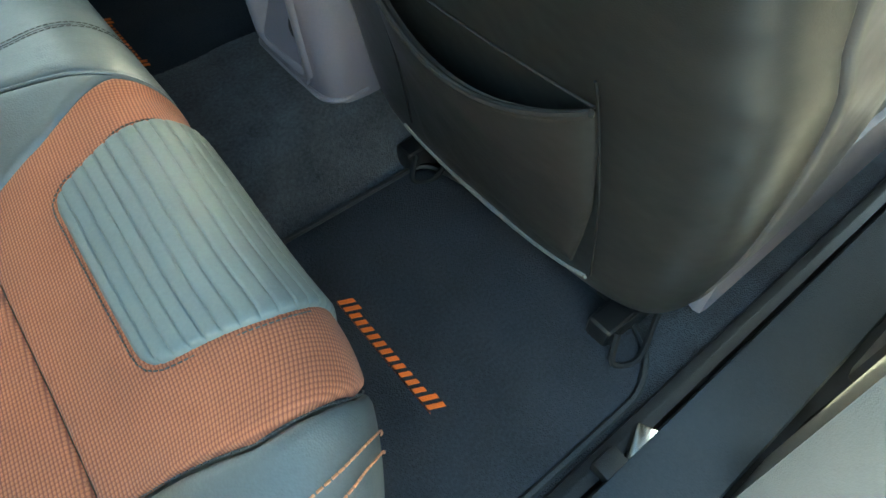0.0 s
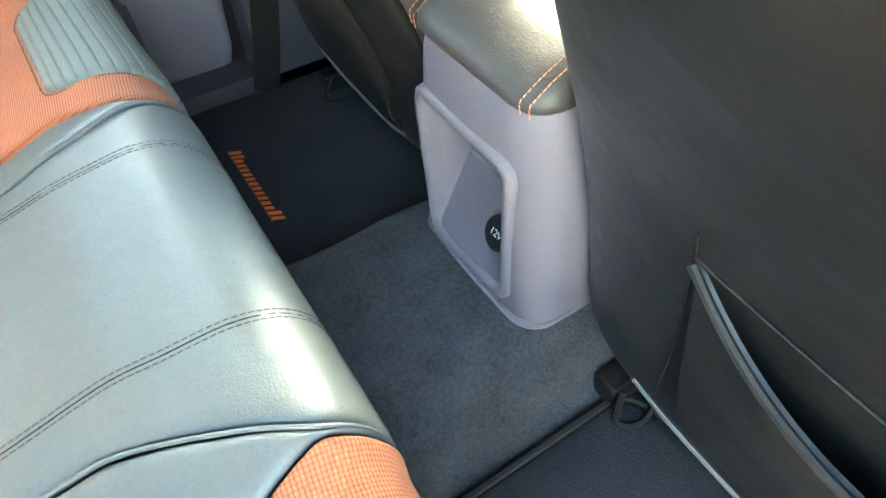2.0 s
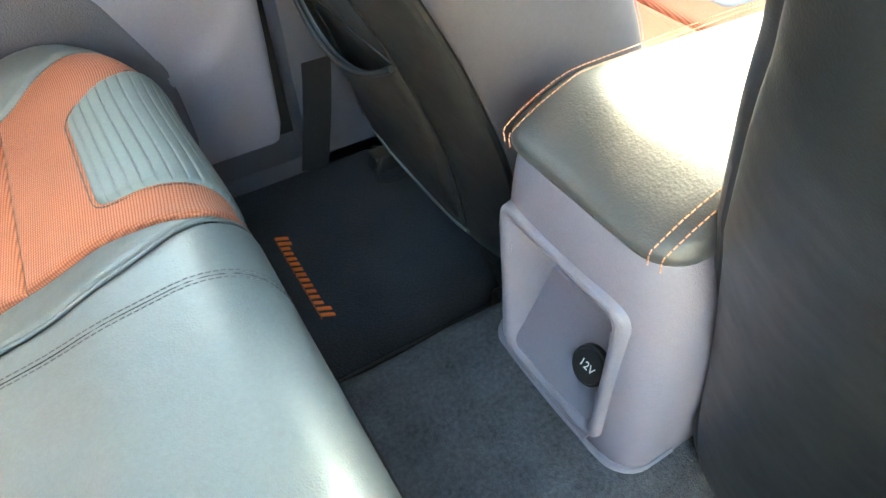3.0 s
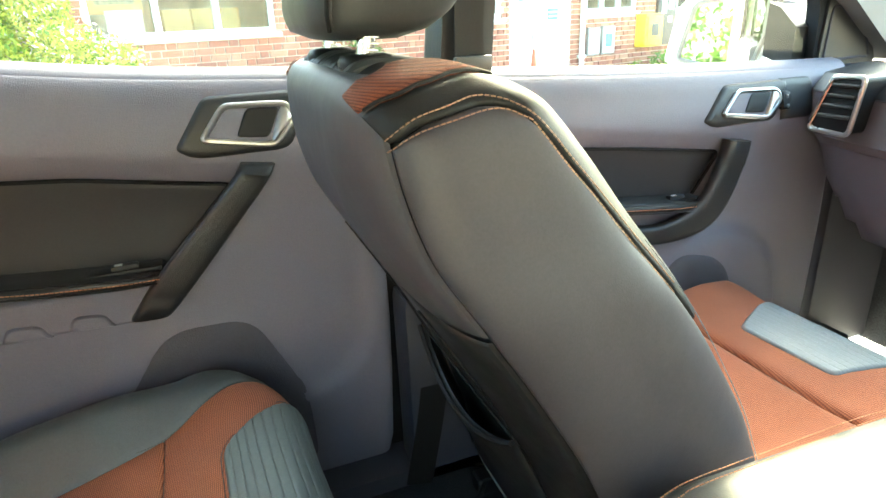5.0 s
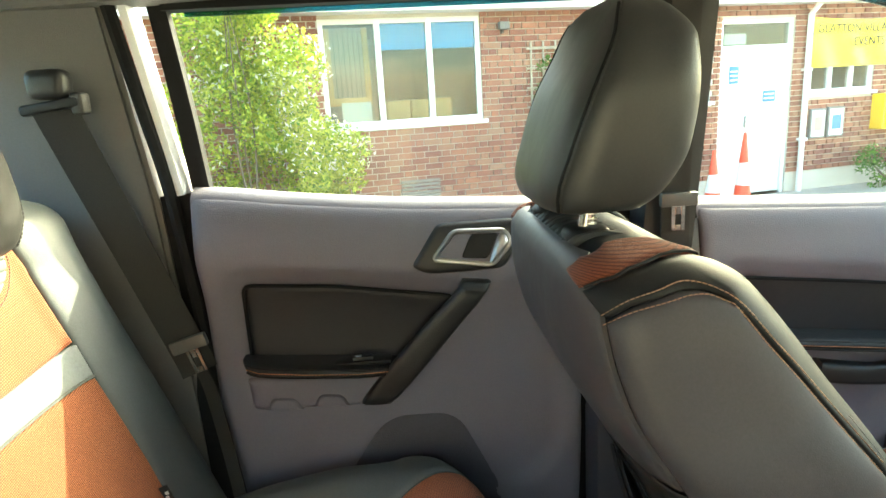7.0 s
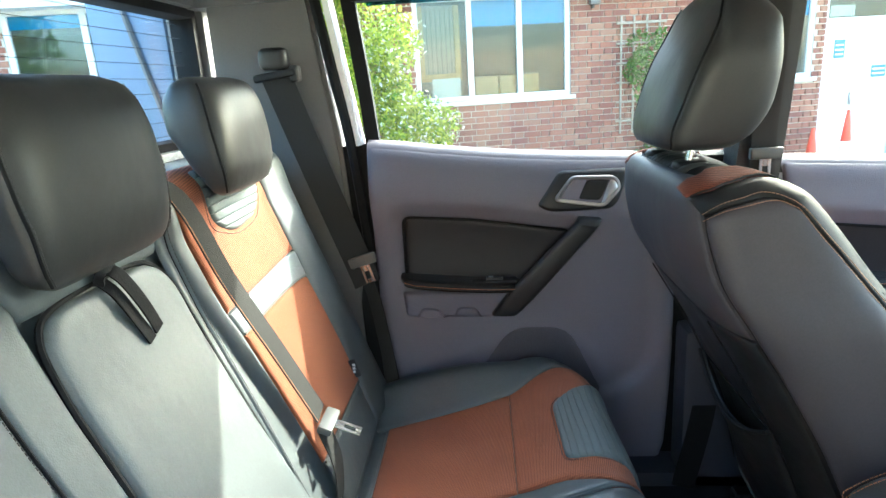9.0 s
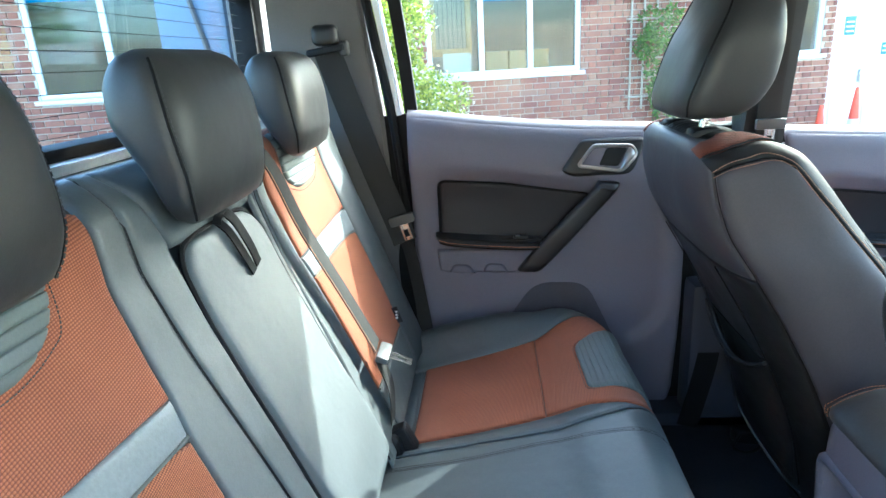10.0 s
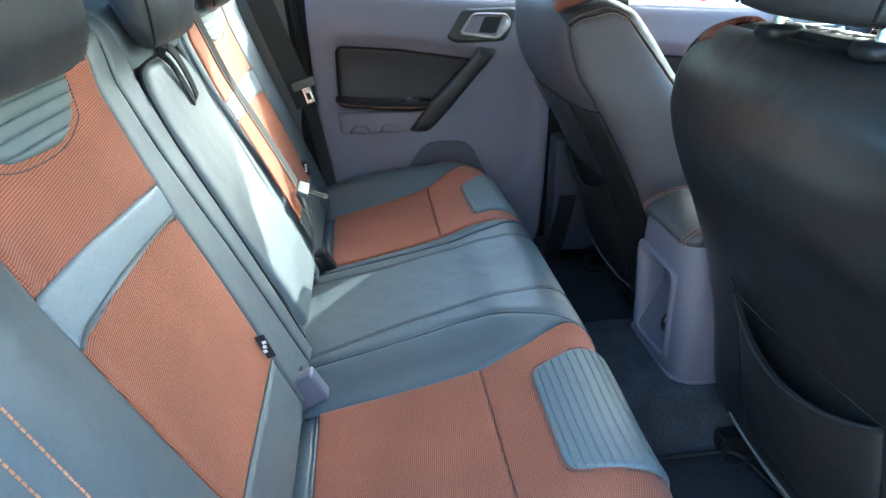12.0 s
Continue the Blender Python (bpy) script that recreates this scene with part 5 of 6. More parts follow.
lock = part("lock_switch", pad(rounded([(0.930, 0.572), (0.934, 0.610), (0.960, 0.608), (0.957, 0.570)], 0.010), front_at, 0.018, -0.008, 0.005, 0.004), PLASTIC_BLACK, front_door, "black lock rocker with pale marks")
for z in (0.580, 0.598):
    part("lock_mark", pad(rounded([(0.941, z - 0.004), (0.941, z + 0.004), (0.949, z + 0.004), (0.949, z - 0.004)], 0.002), front_at, 0.0190, -0.017, 0.002, 0.002), SLEEVE, lock)
part("door_pocket", pad(rounded([(0.660, 0.05), (0.665, 0.270), (0.715, 0.312), (0.800, 0.292), (0.845, 0.245), (0.862, 0.05)], [0, 0.03, 0.03, 0.03, 0.03, 0]), lambda x, z, h: front_at(x, z, h + 0.006), 0.010, 0.004, 0.018, 0.010), SPEAKER, front_door, "dark rounded speaker cover")
sail = thing("mirror_sail", (1.10, 0.735, 0.70), "dark plastic corner panel inside the door mirror", "trim panel", kind="structure")
part("panel", skin([[Vector((x, y, z)) for x, z in rounded([(1.095, 0.640), (1.102, 0.775), (1.135, 0.775), (1.24, 0.705), (1.27, 0.640)], 0.012, 4)] for y in (0.745, 0.728)]), DOOR_DARK, sail)
part("raised_rim", tube([(x, 0.7275, z) for x, z in rounded([(1.108, 0.652), (1.114, 0.757), (1.134, 0.759), (1.225, 0.697), (1.248, 0.652)], 0.012, 4)] + [(1.112, 0.7275, 0.652)], 0.003, 6, 1), SLATE, sail)
grille = rounded([(-0.235, 0.356), (-0.105, 0.352), (-0.034, 0.20), (-0.030, 0.05), (-0.41, 0.05), (-0.345, 0.20)][::-1], 0.045, 8)
rear_door, rear_at = REAR
part("speaker_grille", pad(grille, lambda x, z, h: rear_at(x, z, h + 0.007), 0.004, 0.008, 0.030, 0.010), SPEAKER, rear_door, "dark rounded speaker cover")
side_glass("window_rear_far", 1, -0.515, 0.225, 0.70, 1.058, "clear glass of the rear side window", 0.012)
side_glass("window_front_far", 1, 0.315, 1.10, 0.66, 1.058, "clear glass of the front passenger window")
for line, note in (([(-0.50, 0.757, 1.052), (-0.2, 0.760, 1.050), (0.20, 0.760, 1.046)], "rear"), ([(0.34, 0.758, 1.046), (0.56, 0.758, 1.034), (0.737, 0.758, 0.990), (0.817, 0.758, 0.958), (0.95, 0.758, 0.888)], "front")):
    shade = thing("wind_deflector", line[1], "smoked teal acrylic wind deflector over the side window", "wind deflector", "wind deflectors")
    pane = part("shade_strip", ribbon(line, (0.25, 0, 1), 0.040, 0.003), SMOKED, shade)
    pane.visible_shadow = False
lower_pad = lambda x, z, h: rear_at(x, z, h + 0.006)
part("lower_pad", pad(rounded([(-0.458, 0.380), (-0.462, 0.438), (-0.20, 0.436), (-0.228, 0.372)], [0.012, 0.004, 0.004, 0.010]), lower_pad, 0.008, 0.004, 0.010, 0.008), DOOR_TRIM, rear_door, "padded strip under the armrest")
for x in (-0.405, -0.325):
    part("moulded_tab", pad(rounded([(x - 0.030, 0.380), (x - 0.020, 0.404), (x + 0.022, 0.401), (x + 0.034, 0.376)], [0.003, 0.012, 0.012, 0.003]), lower_pad, 0.014, 0.002, 0.006, 0.004), DOOR_TRIM, rear_door)

# near side: driver door closed, rear doorway open to the street
plain("door_front_near", (0.40, -0.84, -0.10), (1.10, -0.765, 0.67), DOOR_TRIM, "closed taupe-trimmed driver door", "car door", 0.02)
# the rear door on the near side stands wide open on its hinges
# out of view; the swing is set to block light from the front
HINGE, SWING = Vector((0.40, -0.79, 0.0)), Matrix.Rotation(radians(58), 4, "Z")
near_door, _ = door("door_rear_near", -1, -0.625, 0.112, rear_sill,
     [(-0.452, 0.452), (-0.450, 0.604), (-0.30, 0.592), (-0.098, 0.558), (-0.205, 0.440)],
     ARM_REAR,
     ((-0.080, 0.647), 0.150, 0.078), GRIP_REAR,
     [(-0.185, 0.20, 0.162, 0.006)], "taupe plastic rear door with leather insert, wide open")
near_pane = side_glass("window_rear_near", -1, -0.625, 0.112, 0.70, 1.058, "clear glass in the open rear door", 0.012)
for ob in (near_door, near_pane):
    ob.location = HINGE + SWING @ (Vector(ob.location) + Vector((0.20, 0, 0)) - HINGE)
    ob.rotation_euler = (0, 0, radians(58))
side_glass("window_front_near", -1, 0.33, 1.06, 0.66, 1.035, "clear glass of the driver window")
plain("body_sill", (-0.62, -0.90, -0.22), (0.60, -0.805, -0.045), WHITE_PAINT, "white painted body sill under the rear doorway", "body panel", 0.03)
tagged(part("sill_seal", tube([(-0.52, -0.768, -0.015), (-0.1, -0.768, -0.012), (0.26, -0.770, -0.012), (0.335, -0.775, 0.05), (0.345, -0.775, 0.3), (0.36, -0.765, 0.7)], 0.013), RUBBER), "black rubber seal round the open doorway", "trim", "", "structure")
plain("sill_gap", (-0.62, -0.812, -0.12), (0.80, -0.740, -0.004), RUBBER, "black rubber-covered flange beside the sill step", "trim", 0.012)
plain("sill_step", (-0.60, -0.748, -0.06), (0.80, -0.664, 0.030), SILL, "dark plastic sill step in the open doorway", "trim", 0.014)
anchor = thing("belt_anchor", (0.125, -0.655, 0.0), "bright steel belt anchor bolted by the sill", "anchor")
part("anchor_plate", slab((0.115, -0.685, 0.012), (0.165, -0.655, 0.024), 0.004, 2, Matrix.Rotation(radians(25), 4, "Z")), STEEL, anchor)
part("anchor_clip", slab((0.085, -0.672, 0.008), (0.118, -0.645, 0.026), 0.005), PLASTIC_BLACK, anchor)
plain("pillar_foot", (0.36, -0.775, 0.03), (0.62, -0.755, 0.34), PILLAR_TRIM, "grey lower trim of the pillar by the driver seat", "pillar", 0.012)
plain("pillar_foot", (0.115, 0.60, -0.02), (0.30, 0.68, 0.36), SLATE, "dark slate lower trim of the pillar by the passenger seat", "pillar", 0.02)
# black instead of belt grey, so the shade near the floor is in its colour
strap = thing("front_belt_web", (0.16, 0.585, 0.0), "dark belt web dropping to the floor by the pillar", "seat belt")
part("web", ribbon([(0.119, 0.592, 0.006), (0.147, 0.599, 0.12), (0.161, 0.602, 0.21), (0.182, 0.620, 0.40)], (1, 0, 0), 0.048, 0.002), RUBBER, strap)

# ---- seat belts ----
def buckle_tongue(parent, at, turn):
    m = Matrix.Translation(at) @ turn
    bm = slab((-0.030, -0.006, -0.010), (0.030, 0.006, 0.012), 0.004, 2)
    bmesh.ops.transform(bm, matrix=m, verts=bm.verts[:])
    sleeve = part("tongue_sleeve", bm, SLEEVE, parent, "grey plastic tongue sleeve")
    bm = bmesh.new()
    for lo, hi in (((-0.011, -0.0012, -0.050), (-0.0045, 0.0012, -0.008)), ((0.0045, -0.0012, -0.050), (0.011, 0.0012, -0.008)), ((-0.0045, -0.0012, -0.024), (0.0045, 0.0012, -0.008)), ((-0.0045, -0.0012, -0.050), (0.0045, 0.0012, -0.040))):
        box(bm, lo, hi, 0.0008, 1)
    bmesh.ops.transform(bm, matrix=m, verts=bm.verts[:])
    part("tongue", bm, STEEL, sleeve, "slotted steel tongue")


belt = thing("rear_seat_belt", (-0.65, 0.64, 0.2), "dark grey three-point belt hanging on the rear pillar", "seat belt", "rear seat belts")
part("web", ribbon([(-0.668, 0.640, 0.905), (-0.640, 0.655, 0.80), (-0.600, 0.672, 0.66), (-0.548, 0.678, 0.50), (-0.536, 0.677, 0.462)], (1, 0.25, 0.3), 0.058, 0.0016), WEBBING, belt)
part("lower_web", ribbon([(-0.538, 0.682, 0.470), (-0.524, 0.680, 0.42), (-0.505, 0.668, 0.30), (-0.490, 0.655, 0.19)], (1, -0.9, 0.2), 0.046, 0.0016), WEBBING, belt)
ring_part = part("belt_guide", slab((-0.712, 0.630, 0.896), (-0.626, 0.650, 0.912), 0.007, 3, Matrix.Rotation(radians(-7), 4, "Y")), PLASTIC_BLACK, belt, "black plastic belt guide")
part("guide_cover", slab((-0.698, 0.628, 0.914), (-0.642, 0.668, 0.956), 0.016, 4), DOOR_DARK, ring_part)
part("guide_eye", slab((-0.640, 0.632, 0.890), (-0.622, 0.662, 0.922), 0.007, 3), DOOR_DARK, ring_part)
buckle_tongue(belt, (-0.536, 0.650, 0.522), Matrix.Rotation(radians(-16), 4, "Y"))

belt = thing("rear_seat_belt", (-0.6, 0.2, 0.3), "dark grey middle belt lying over the backrest", "seat belt", "rear seat belts")
line = [backrest_at(0.782, 0.165, 0.008), backrest_at(0.74, 0.182, 0.024), backrest_at(0.62, 0.204, 0.034), backrest_at(0.50, 0.221, 0.036), backrest_at(0.395, 0.235, 0.036)]
part("web", ribbon(line, (0, 1, 0), 0.044, 0.0016), WEBBING, belt)
part("web_orange_edge", stitches([p + Vector((0.001, -0.020, 0.0)) for p in smooth_path(line, 4)], 0.004, 0.0032, 0.0007), THREAD_ORANGE, belt)
buckle_tongue(belt, backrest_at(0.380, 0.236, 0.042), Matrix.Rotation(radians(-68), 4, "Y") @ Matrix.Rotation(radians(90), 4, "Z"))
part("lower_web", ribbon([backrest_at(0.38, 0.234, 0.030), backrest_at(0.32, 0.228, 0.026), Vector((-0.515, 0.222, 0.25)), Vector((-0.520, 0.218, 0.20))], (0, 1, 0), 0.044, 0.0016), WEBBING, belt)
for y, lab in ((0.20, "black belt buckle sunk behind the cushion"), (-0.205, "pale belt buckle between cushion and backrest")):
    b = thing("belt_buckle", (-0.50, y, 0.22), lab, "buckle", "rear buckles")
    part("buckle_case", slab((-0.530, y - 0.014, 0.215), (-0.475, y + 0.014, 0.268), 0.008, 3, Matrix.Rotation(radians(-25), 4, "Y")), PLASTIC_BLACK if y > 0 else PLASTIC_GREY, b)
    part("buckle_stalk", tube([(-0.535, y, 0.20), (-0.515, y, 0.225)], 0.010, 8, 1), RUBBER, b)
belt = thing("rear_seat_belt", (-0.6, -0.66, 0.2), "dark grey belt running down by the open doorway", "seat belt", "rear seat belts")
part("web", ribbon([(-0.708, -0.650, 0.905), (-0.675, -0.682, 0.70), (-0.645, -0.698, 0.50), (-0.62, -0.700, 0.35), (-0.60, -0.690, 0.18)], (1, 0.3, 0.1), 0.046, 0.0016), WEBBING, belt)

belt = thing("front_seat_belt", (0.26, 0.64, 0.6), "grey front belt on the pillar with its tongue", "seat belt")
part("web", ribbon([(0.268, 0.645, 1.02), (0.262, 0.642, 0.85), (0.256, 0.640, 0.72), (0.262, 0.640, 0.40), (0.255, 0.64, 0.10)], (1, 0, 0), 0.046, 0.0016), WEBBING, belt)
buckle_tongue(belt, (0.258, 0.632, 0.705), Matrix.Rotation(radians(0), 4, "Y"))

# ---- dashboard end with its vent ----
dash = thing("dashboard", (1.15, 0.2, 0.4), "grey and black dashboard with chrome-edged side vent", "dashboard")
rows = []
for y in (-0.68, -0.3, 0.0, 0.3, 0.50, 0.53, 0.56, 0.59, 0.62, 0.645, 0.672):
    k = max(0, (abs(y) - 0.45)) * 0.25
    low = float(np.interp(y, (0.50, 0.529, 0.552, 0.592, 0.629, 0.645, 0.672), (0.20, 0.271, 0.351, 0.402, 0.439, 0.482, 0.525)))
    rows.append([Vector((x + k, y, max(z, low))) for x, z in ((1.34, 0.62), (1.10, 0.645), (1.00, 0.632), (0.968, 0.600), (0.965, 0.520), (0.985, 0.500), (0.995, 0.44), (1.000, 0.40), (1.008, 0.36), (1.030, 0.325), (1.10, 0.310), (1.34, 0.300))])
part("dash_body", skin(rows, closed=False), PLASTIC_GREY, dash, sharp=30)
part("dash_top_pad", skin([[Vector((p.x - 0.004, p.y, p.z + 0.004)) for p in r[:4]] for r in rows], closed=False), DOOR_DARK, dash, "dark padded top")
VENT_EDGE = rounded([(0.606, 0.545), (0.571, 0.642), (0.512, 0.645), (0.526, 0.541)], 0.012, 4)
vent = part("air_vent", skin([[Vector((x, y, z)) for y, z in VENT_EDGE] for x in (1.01, 0.945)]), PLASTIC_BLACK, dash, "black air vent", sharp=50)
part("vent_ring", tube([(0.944, y, z) for y, z in VENT_EDGE + VENT_EDGE[:1]], 0.0048, 8, 1), CHROME, vent, "satin chrome surround")
for k in range(4):
    z = 0.570 + k * 0.0185
    out = 0.606 - (z - 0.545) * 0.361
    part("vent_slat", slab((0.934, 0.528 - (z - 0.545) * 0.13, z), (0.960, out - 0.010, z + 0.006), 0.002, 1), DOOR_DARK, vent)
    # paler grey strip painted on each slat as its highlight
    part("slat_glint", slab((0.9325, 0.530 - (z - 0.545) * 0.13, z + 0.004), (0.9345, out - 0.012, z + 0.0058)), SLEEVE, vent)
wheel = thing("steering_wheel", (0.80, -0.36, 0.62), "black leather steering wheel", "steering wheel")
part("rim", tube([(0.80 + 0.07 * math.sin(a), -0.36 + 0.18 * math.cos(a), 0.60 + 0.165 * math.sin(a)) for a in [k * math.pi / 8 for k in range(17)]], 0.015, 8, 2), DOOR_DARK, wheel)
part("hub", slab((0.79, -0.44, 0.54), (0.86, -0.28, 0.66), 0.03, 3), DOOR_DARK, wheel)
part("column", tube([(0.83, -0.36, 0.60), (1.05, -0.36, 0.55)], 0.035, 10, 1), PLASTIC_BLACK, wheel)

# ---- passenger door mirror ----
mir = thing("door_mirror", (1.06, 0.90, 0.72), "white and grey folding door mirror outside the window", "mirror")
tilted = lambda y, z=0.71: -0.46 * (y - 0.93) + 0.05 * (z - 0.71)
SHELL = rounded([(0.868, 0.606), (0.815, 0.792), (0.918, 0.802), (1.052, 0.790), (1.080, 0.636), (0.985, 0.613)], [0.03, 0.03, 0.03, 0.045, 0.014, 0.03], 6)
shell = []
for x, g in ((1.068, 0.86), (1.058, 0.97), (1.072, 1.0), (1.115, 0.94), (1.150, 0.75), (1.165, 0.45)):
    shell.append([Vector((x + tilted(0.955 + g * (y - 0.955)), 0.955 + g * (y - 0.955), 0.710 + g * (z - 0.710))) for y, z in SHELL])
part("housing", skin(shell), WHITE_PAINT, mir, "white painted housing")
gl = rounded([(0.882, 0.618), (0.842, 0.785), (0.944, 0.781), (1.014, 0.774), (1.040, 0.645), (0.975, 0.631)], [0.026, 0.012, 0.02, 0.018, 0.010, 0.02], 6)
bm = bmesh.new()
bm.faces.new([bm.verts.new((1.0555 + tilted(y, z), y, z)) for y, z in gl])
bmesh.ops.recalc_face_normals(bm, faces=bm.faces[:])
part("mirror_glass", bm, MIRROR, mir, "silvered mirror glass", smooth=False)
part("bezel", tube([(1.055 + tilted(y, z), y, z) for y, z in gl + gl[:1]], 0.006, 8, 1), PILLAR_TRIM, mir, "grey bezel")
part("mirror_arm", skin([[Vector((x, y, z)) for x, z in ((1.05, zl), (1.05, zh), (1.12, zh), (1.12, zl))] for y, zl, zh in ((0.755, 0.64, 0.72), (0.80, 0.65, 0.76), (0.83, 0.66, 0.77))]), PLASTIC_BLACK, mir, "black mirror arm")

# ---- load bed canopy behind the cab ----
CANOPY = material("blue grey canopy shell", (0.14, 0.20, 0.29), 0.45, tone=0.1)
can = thing("canopy_panel", (-1.0, 0.73, 0.6), "blue-grey moulded side panel of the load bed canopy", "canopy")
part("canopy_side", slab((-1.07, 0.715, 0.55), (-0.91, 0.745, 1.35), 0.006), CANOPY, can)
# pale curved line running down the panel
part("canopy_line", tube([(-1.03, 0.712, 1.25), (-0.99, 0.711, 1.05), (-0.955, 0.711, 0.90), (-0.93, 0.711, 0.80)], 0.006, 6, 4), PILLAR_TRIM, can, "pale grey curved strip")

# ---- street side: ground, village hall, plants ----
MORTAR = material("pale mortar", (0.50, 0.45, 0.38), 0.95, grain=0.5, size=0.006, tone=0.2, patch=0.5)
GRAVEL = material("pale gravel", (0.34, 0.31, 0.27), 0.95, grain=0.9, size=0.02, tone=0.35, patch=0.6)
UPVC = material("white window plastic", (0.66, 0.66, 0.65), 0.35, tone=0.03, patch=0.4)
DARK_ROOM = material("dim room wall", (0.34, 0.35, 0.34), 0.9, tone=0.2, patch=0.6)
BLIND = material("bright blue blind", (0.02, 0.30, 0.72), 0.8, tone=0.1)
PINE = material("pale pine", (0.62, 0.38, 0.16), 0.6, tone=0.2, patch=0.2)
PAPER = material("white paper", (0.75, 0.75, 0.73), 0.8, tone=0.03)
SIGN_BLUE = material("blue sign", (0.03, 0.16, 0.36), 0.5, tone=0.05)
BANNER = material("yellow vinyl banner", (0.80, 0.62, 0.03), 0.35, tone=0.06, patch=0.3)
BLACK_INK = material("black ink", (0.02, 0.02, 0.02), 0.7)
YELLOW_BOX = material("yellow cabinet paint", (0.78, 0.50, 0.02), 0.4, tone=0.05)
BLACK_BOARD = material("black notice case", (0.02, 0.02, 0.022), 0.5)
CONE_RED = material("orange red cone plastic", (0.72, 0.07, 0.03), 0.5, tone=0.06)
TILE = material("brown grey roof tile", (0.17, 0.14, 0.12), 0.85, grain=0.5, size=0.01, tone=0.35, patch=0.3)
VENT = material("dull brown vent", (0.20, 0.17, 0.15), 0.8, tone=0.2, patch=0.1)
TIMBER = material("grey weathered timber", (0.33, 0.28, 0.22), 0.8, tone=0.2, patch=0.1)
PANE = glazing("house pane", (0.75, 0.80, 0.78))


def random_tint(name, low, high, rough=0.9, kind="object"):
    m = material(name, (1, 1, 1), rough, grain=0.5, size=0.008, tone=0.18, patch=0.12)
    n, l = m.node_tree.nodes, m.node_tree.links
    tint = next(x for x in n if x.bl_idname == "ShaderNodeVectorMath")
    if kind == "object":
        src = n.new("ShaderNodeObjectInfo").outputs["Random"]
    else:
        src = n.new("ShaderNodeNewGeometry").outputs["Random Per Island"]
    ramp = n.new("ShaderNodeValToRGB")
    ramp.color_ramp.elements[0].color, ramp.color_ramp.elements[1].color = (*low, 1), (*high, 1)
    mid = ramp.color_ramp.elements.new(0.55)
    mid.color = (*[(a * 0.4 + b * 0.6) * f for a, b, f in zip(low, high, (1.1, 0.9, 0.85))], 1)
    l.new(src, ramp.inputs["Fac"])
    l.new(ramp.outputs[0], tint.inputs[0])
    return m


BRICK = random_tint("red brick", (0.165, 0.055, 0.040), (0.285, 0.148, 0.096))
BRICK_REST = random_tint("red brick wall", (0.165, 0.055, 0.040), (0.285, 0.148, 0.096), kind="island")


def leafy(name, low, high):
    m = bpy.data.materials.new(name)
    m.use_nodes = True
    n, l = m.node_tree.nodes, m.node_tree.links
    b = n["Principled BSDF"]
    b.inputs["Roughness"].default_value = 0.5
    src = n.new("ShaderNodeNewGeometry").outputs["Random Per Island"]
    ramp = n.new("ShaderNodeValToRGB")
    ramp.color_ramp.elements[0].color, ramp.color_ramp.elements[1].color = (*low, 1), (*high, 1)
    l.new(src, ramp.inputs["Fac"]), l.new(ramp.outputs[0], b.inputs["Base Color"])
    tr, mix = n.new("ShaderNodeBsdfTranslucent"), n.new("ShaderNodeMixShader")
    l.new(ramp.outputs[0], tr.inputs["Color"])
    mix.inputs[0].default_value = 0.5
    l.new(b.outputs[0], mix.inputs[1]), l.new(tr.outputs[0], mix.inputs[2])
    l.new(mix.outputs[0], n["Material Output"].inputs["Surface"])
    return m


BLOSSOM = leafy("cream blossom", (0.70, 0.68, 0.45), (0.85, 0.84, 0.76))
LEAF_GOLD = leafy("golden green leaves", (0.085, 0.19, 0.012), (0.60, 0.62, 0.085))
LEAF = leafy("green leaves", (0.035, 0.10, 0.012), (0.14, 0.26, 0.035))
BARK = material("brown bark", (0.12, 0.09, 0.06), 0.9, grain=0.8, size=0.01, tone=0.3)

GROUND = -0.76
bm = bmesh.new()
bmesh.ops.create_grid(bm, x_segments=40, y_segments=40, size=1500)
for v in bm.verts:
    v.co.z = GROUND
tagged(part("ground", bm, GRAVEL), "pale gravel forecourt round the parked pickup", "ground", "", "structure")

ANG = radians(12)
WALL_D, WALL_N = Vector((math.cos(ANG), math.sin(ANG), 0)), Vector((-math.sin(ANG), math.cos(ANG), 0))
HALL = Matrix(((WALL_D.x, WALL_N.x, 0, 7.238 * WALL_N.x), (WALL_D.y, WALL_N.y, 0, 7.238 * WALL_N.y), (0, 0, 1, 0), (0, 0, 0, 1)))


def house_part(name, bm, mat, parent=None, label="", sharp=35, smooth=True):
    """As part(), with the mesh given as (along the wall, into the wall, up)."""
    bmesh.ops.transform(bm, matrix=HALL, verts=bm.verts[:])
    return part(name, bm, mat, parent, label, sharp, smooth)


at_wall = lambda s, n, z: HALL @ Vector((s, n, z))
EAVES = 1.93
hall = thing("village_hall", at_wall(2, 0, GROUND), "single-storey red brick hall with white plastic windows", "building")
# openings: along0, along1, low, high
OPEN = {"bay": (0.45, 2.42, 0.64, 1.88), "left": (-4.10, -2.40, 0.66, 1.93), "slim": (4.85, 5.80, 0.66, 1.76), "door": (5.95, 7.20, GROUND, 1.75), "mid": (7.52, 8.72, 0.67, 1.30), "right": (9.80, 11.0, 0.63, 1.66), "edge": (-6.6, -5.0, 0.66, 1.9)}
cuts_s = sorted({-9.0, 11.9} | {v for o in OPEN.values() for v in o[:2]})
bm = bmesh.new()
for a, b in zip(cuts_s, cuts_s[1:]):
    hole = next((o for o in OPEN.values() if o[0] <= a and b <= o[1]), None)
    for lo, hi in ((GROUND - 0.1, EAVES),) if not hole else ((GROUND - 0.1, hole[2]), (hole[3], EAVES)):
        if hi > lo + 0.01:
            box(bm, (a, 0.012, lo), (b, 0.22, hi))
house_part("wall", bm, MORTAR, hall, "brick wall with pale mortar", smooth=False)
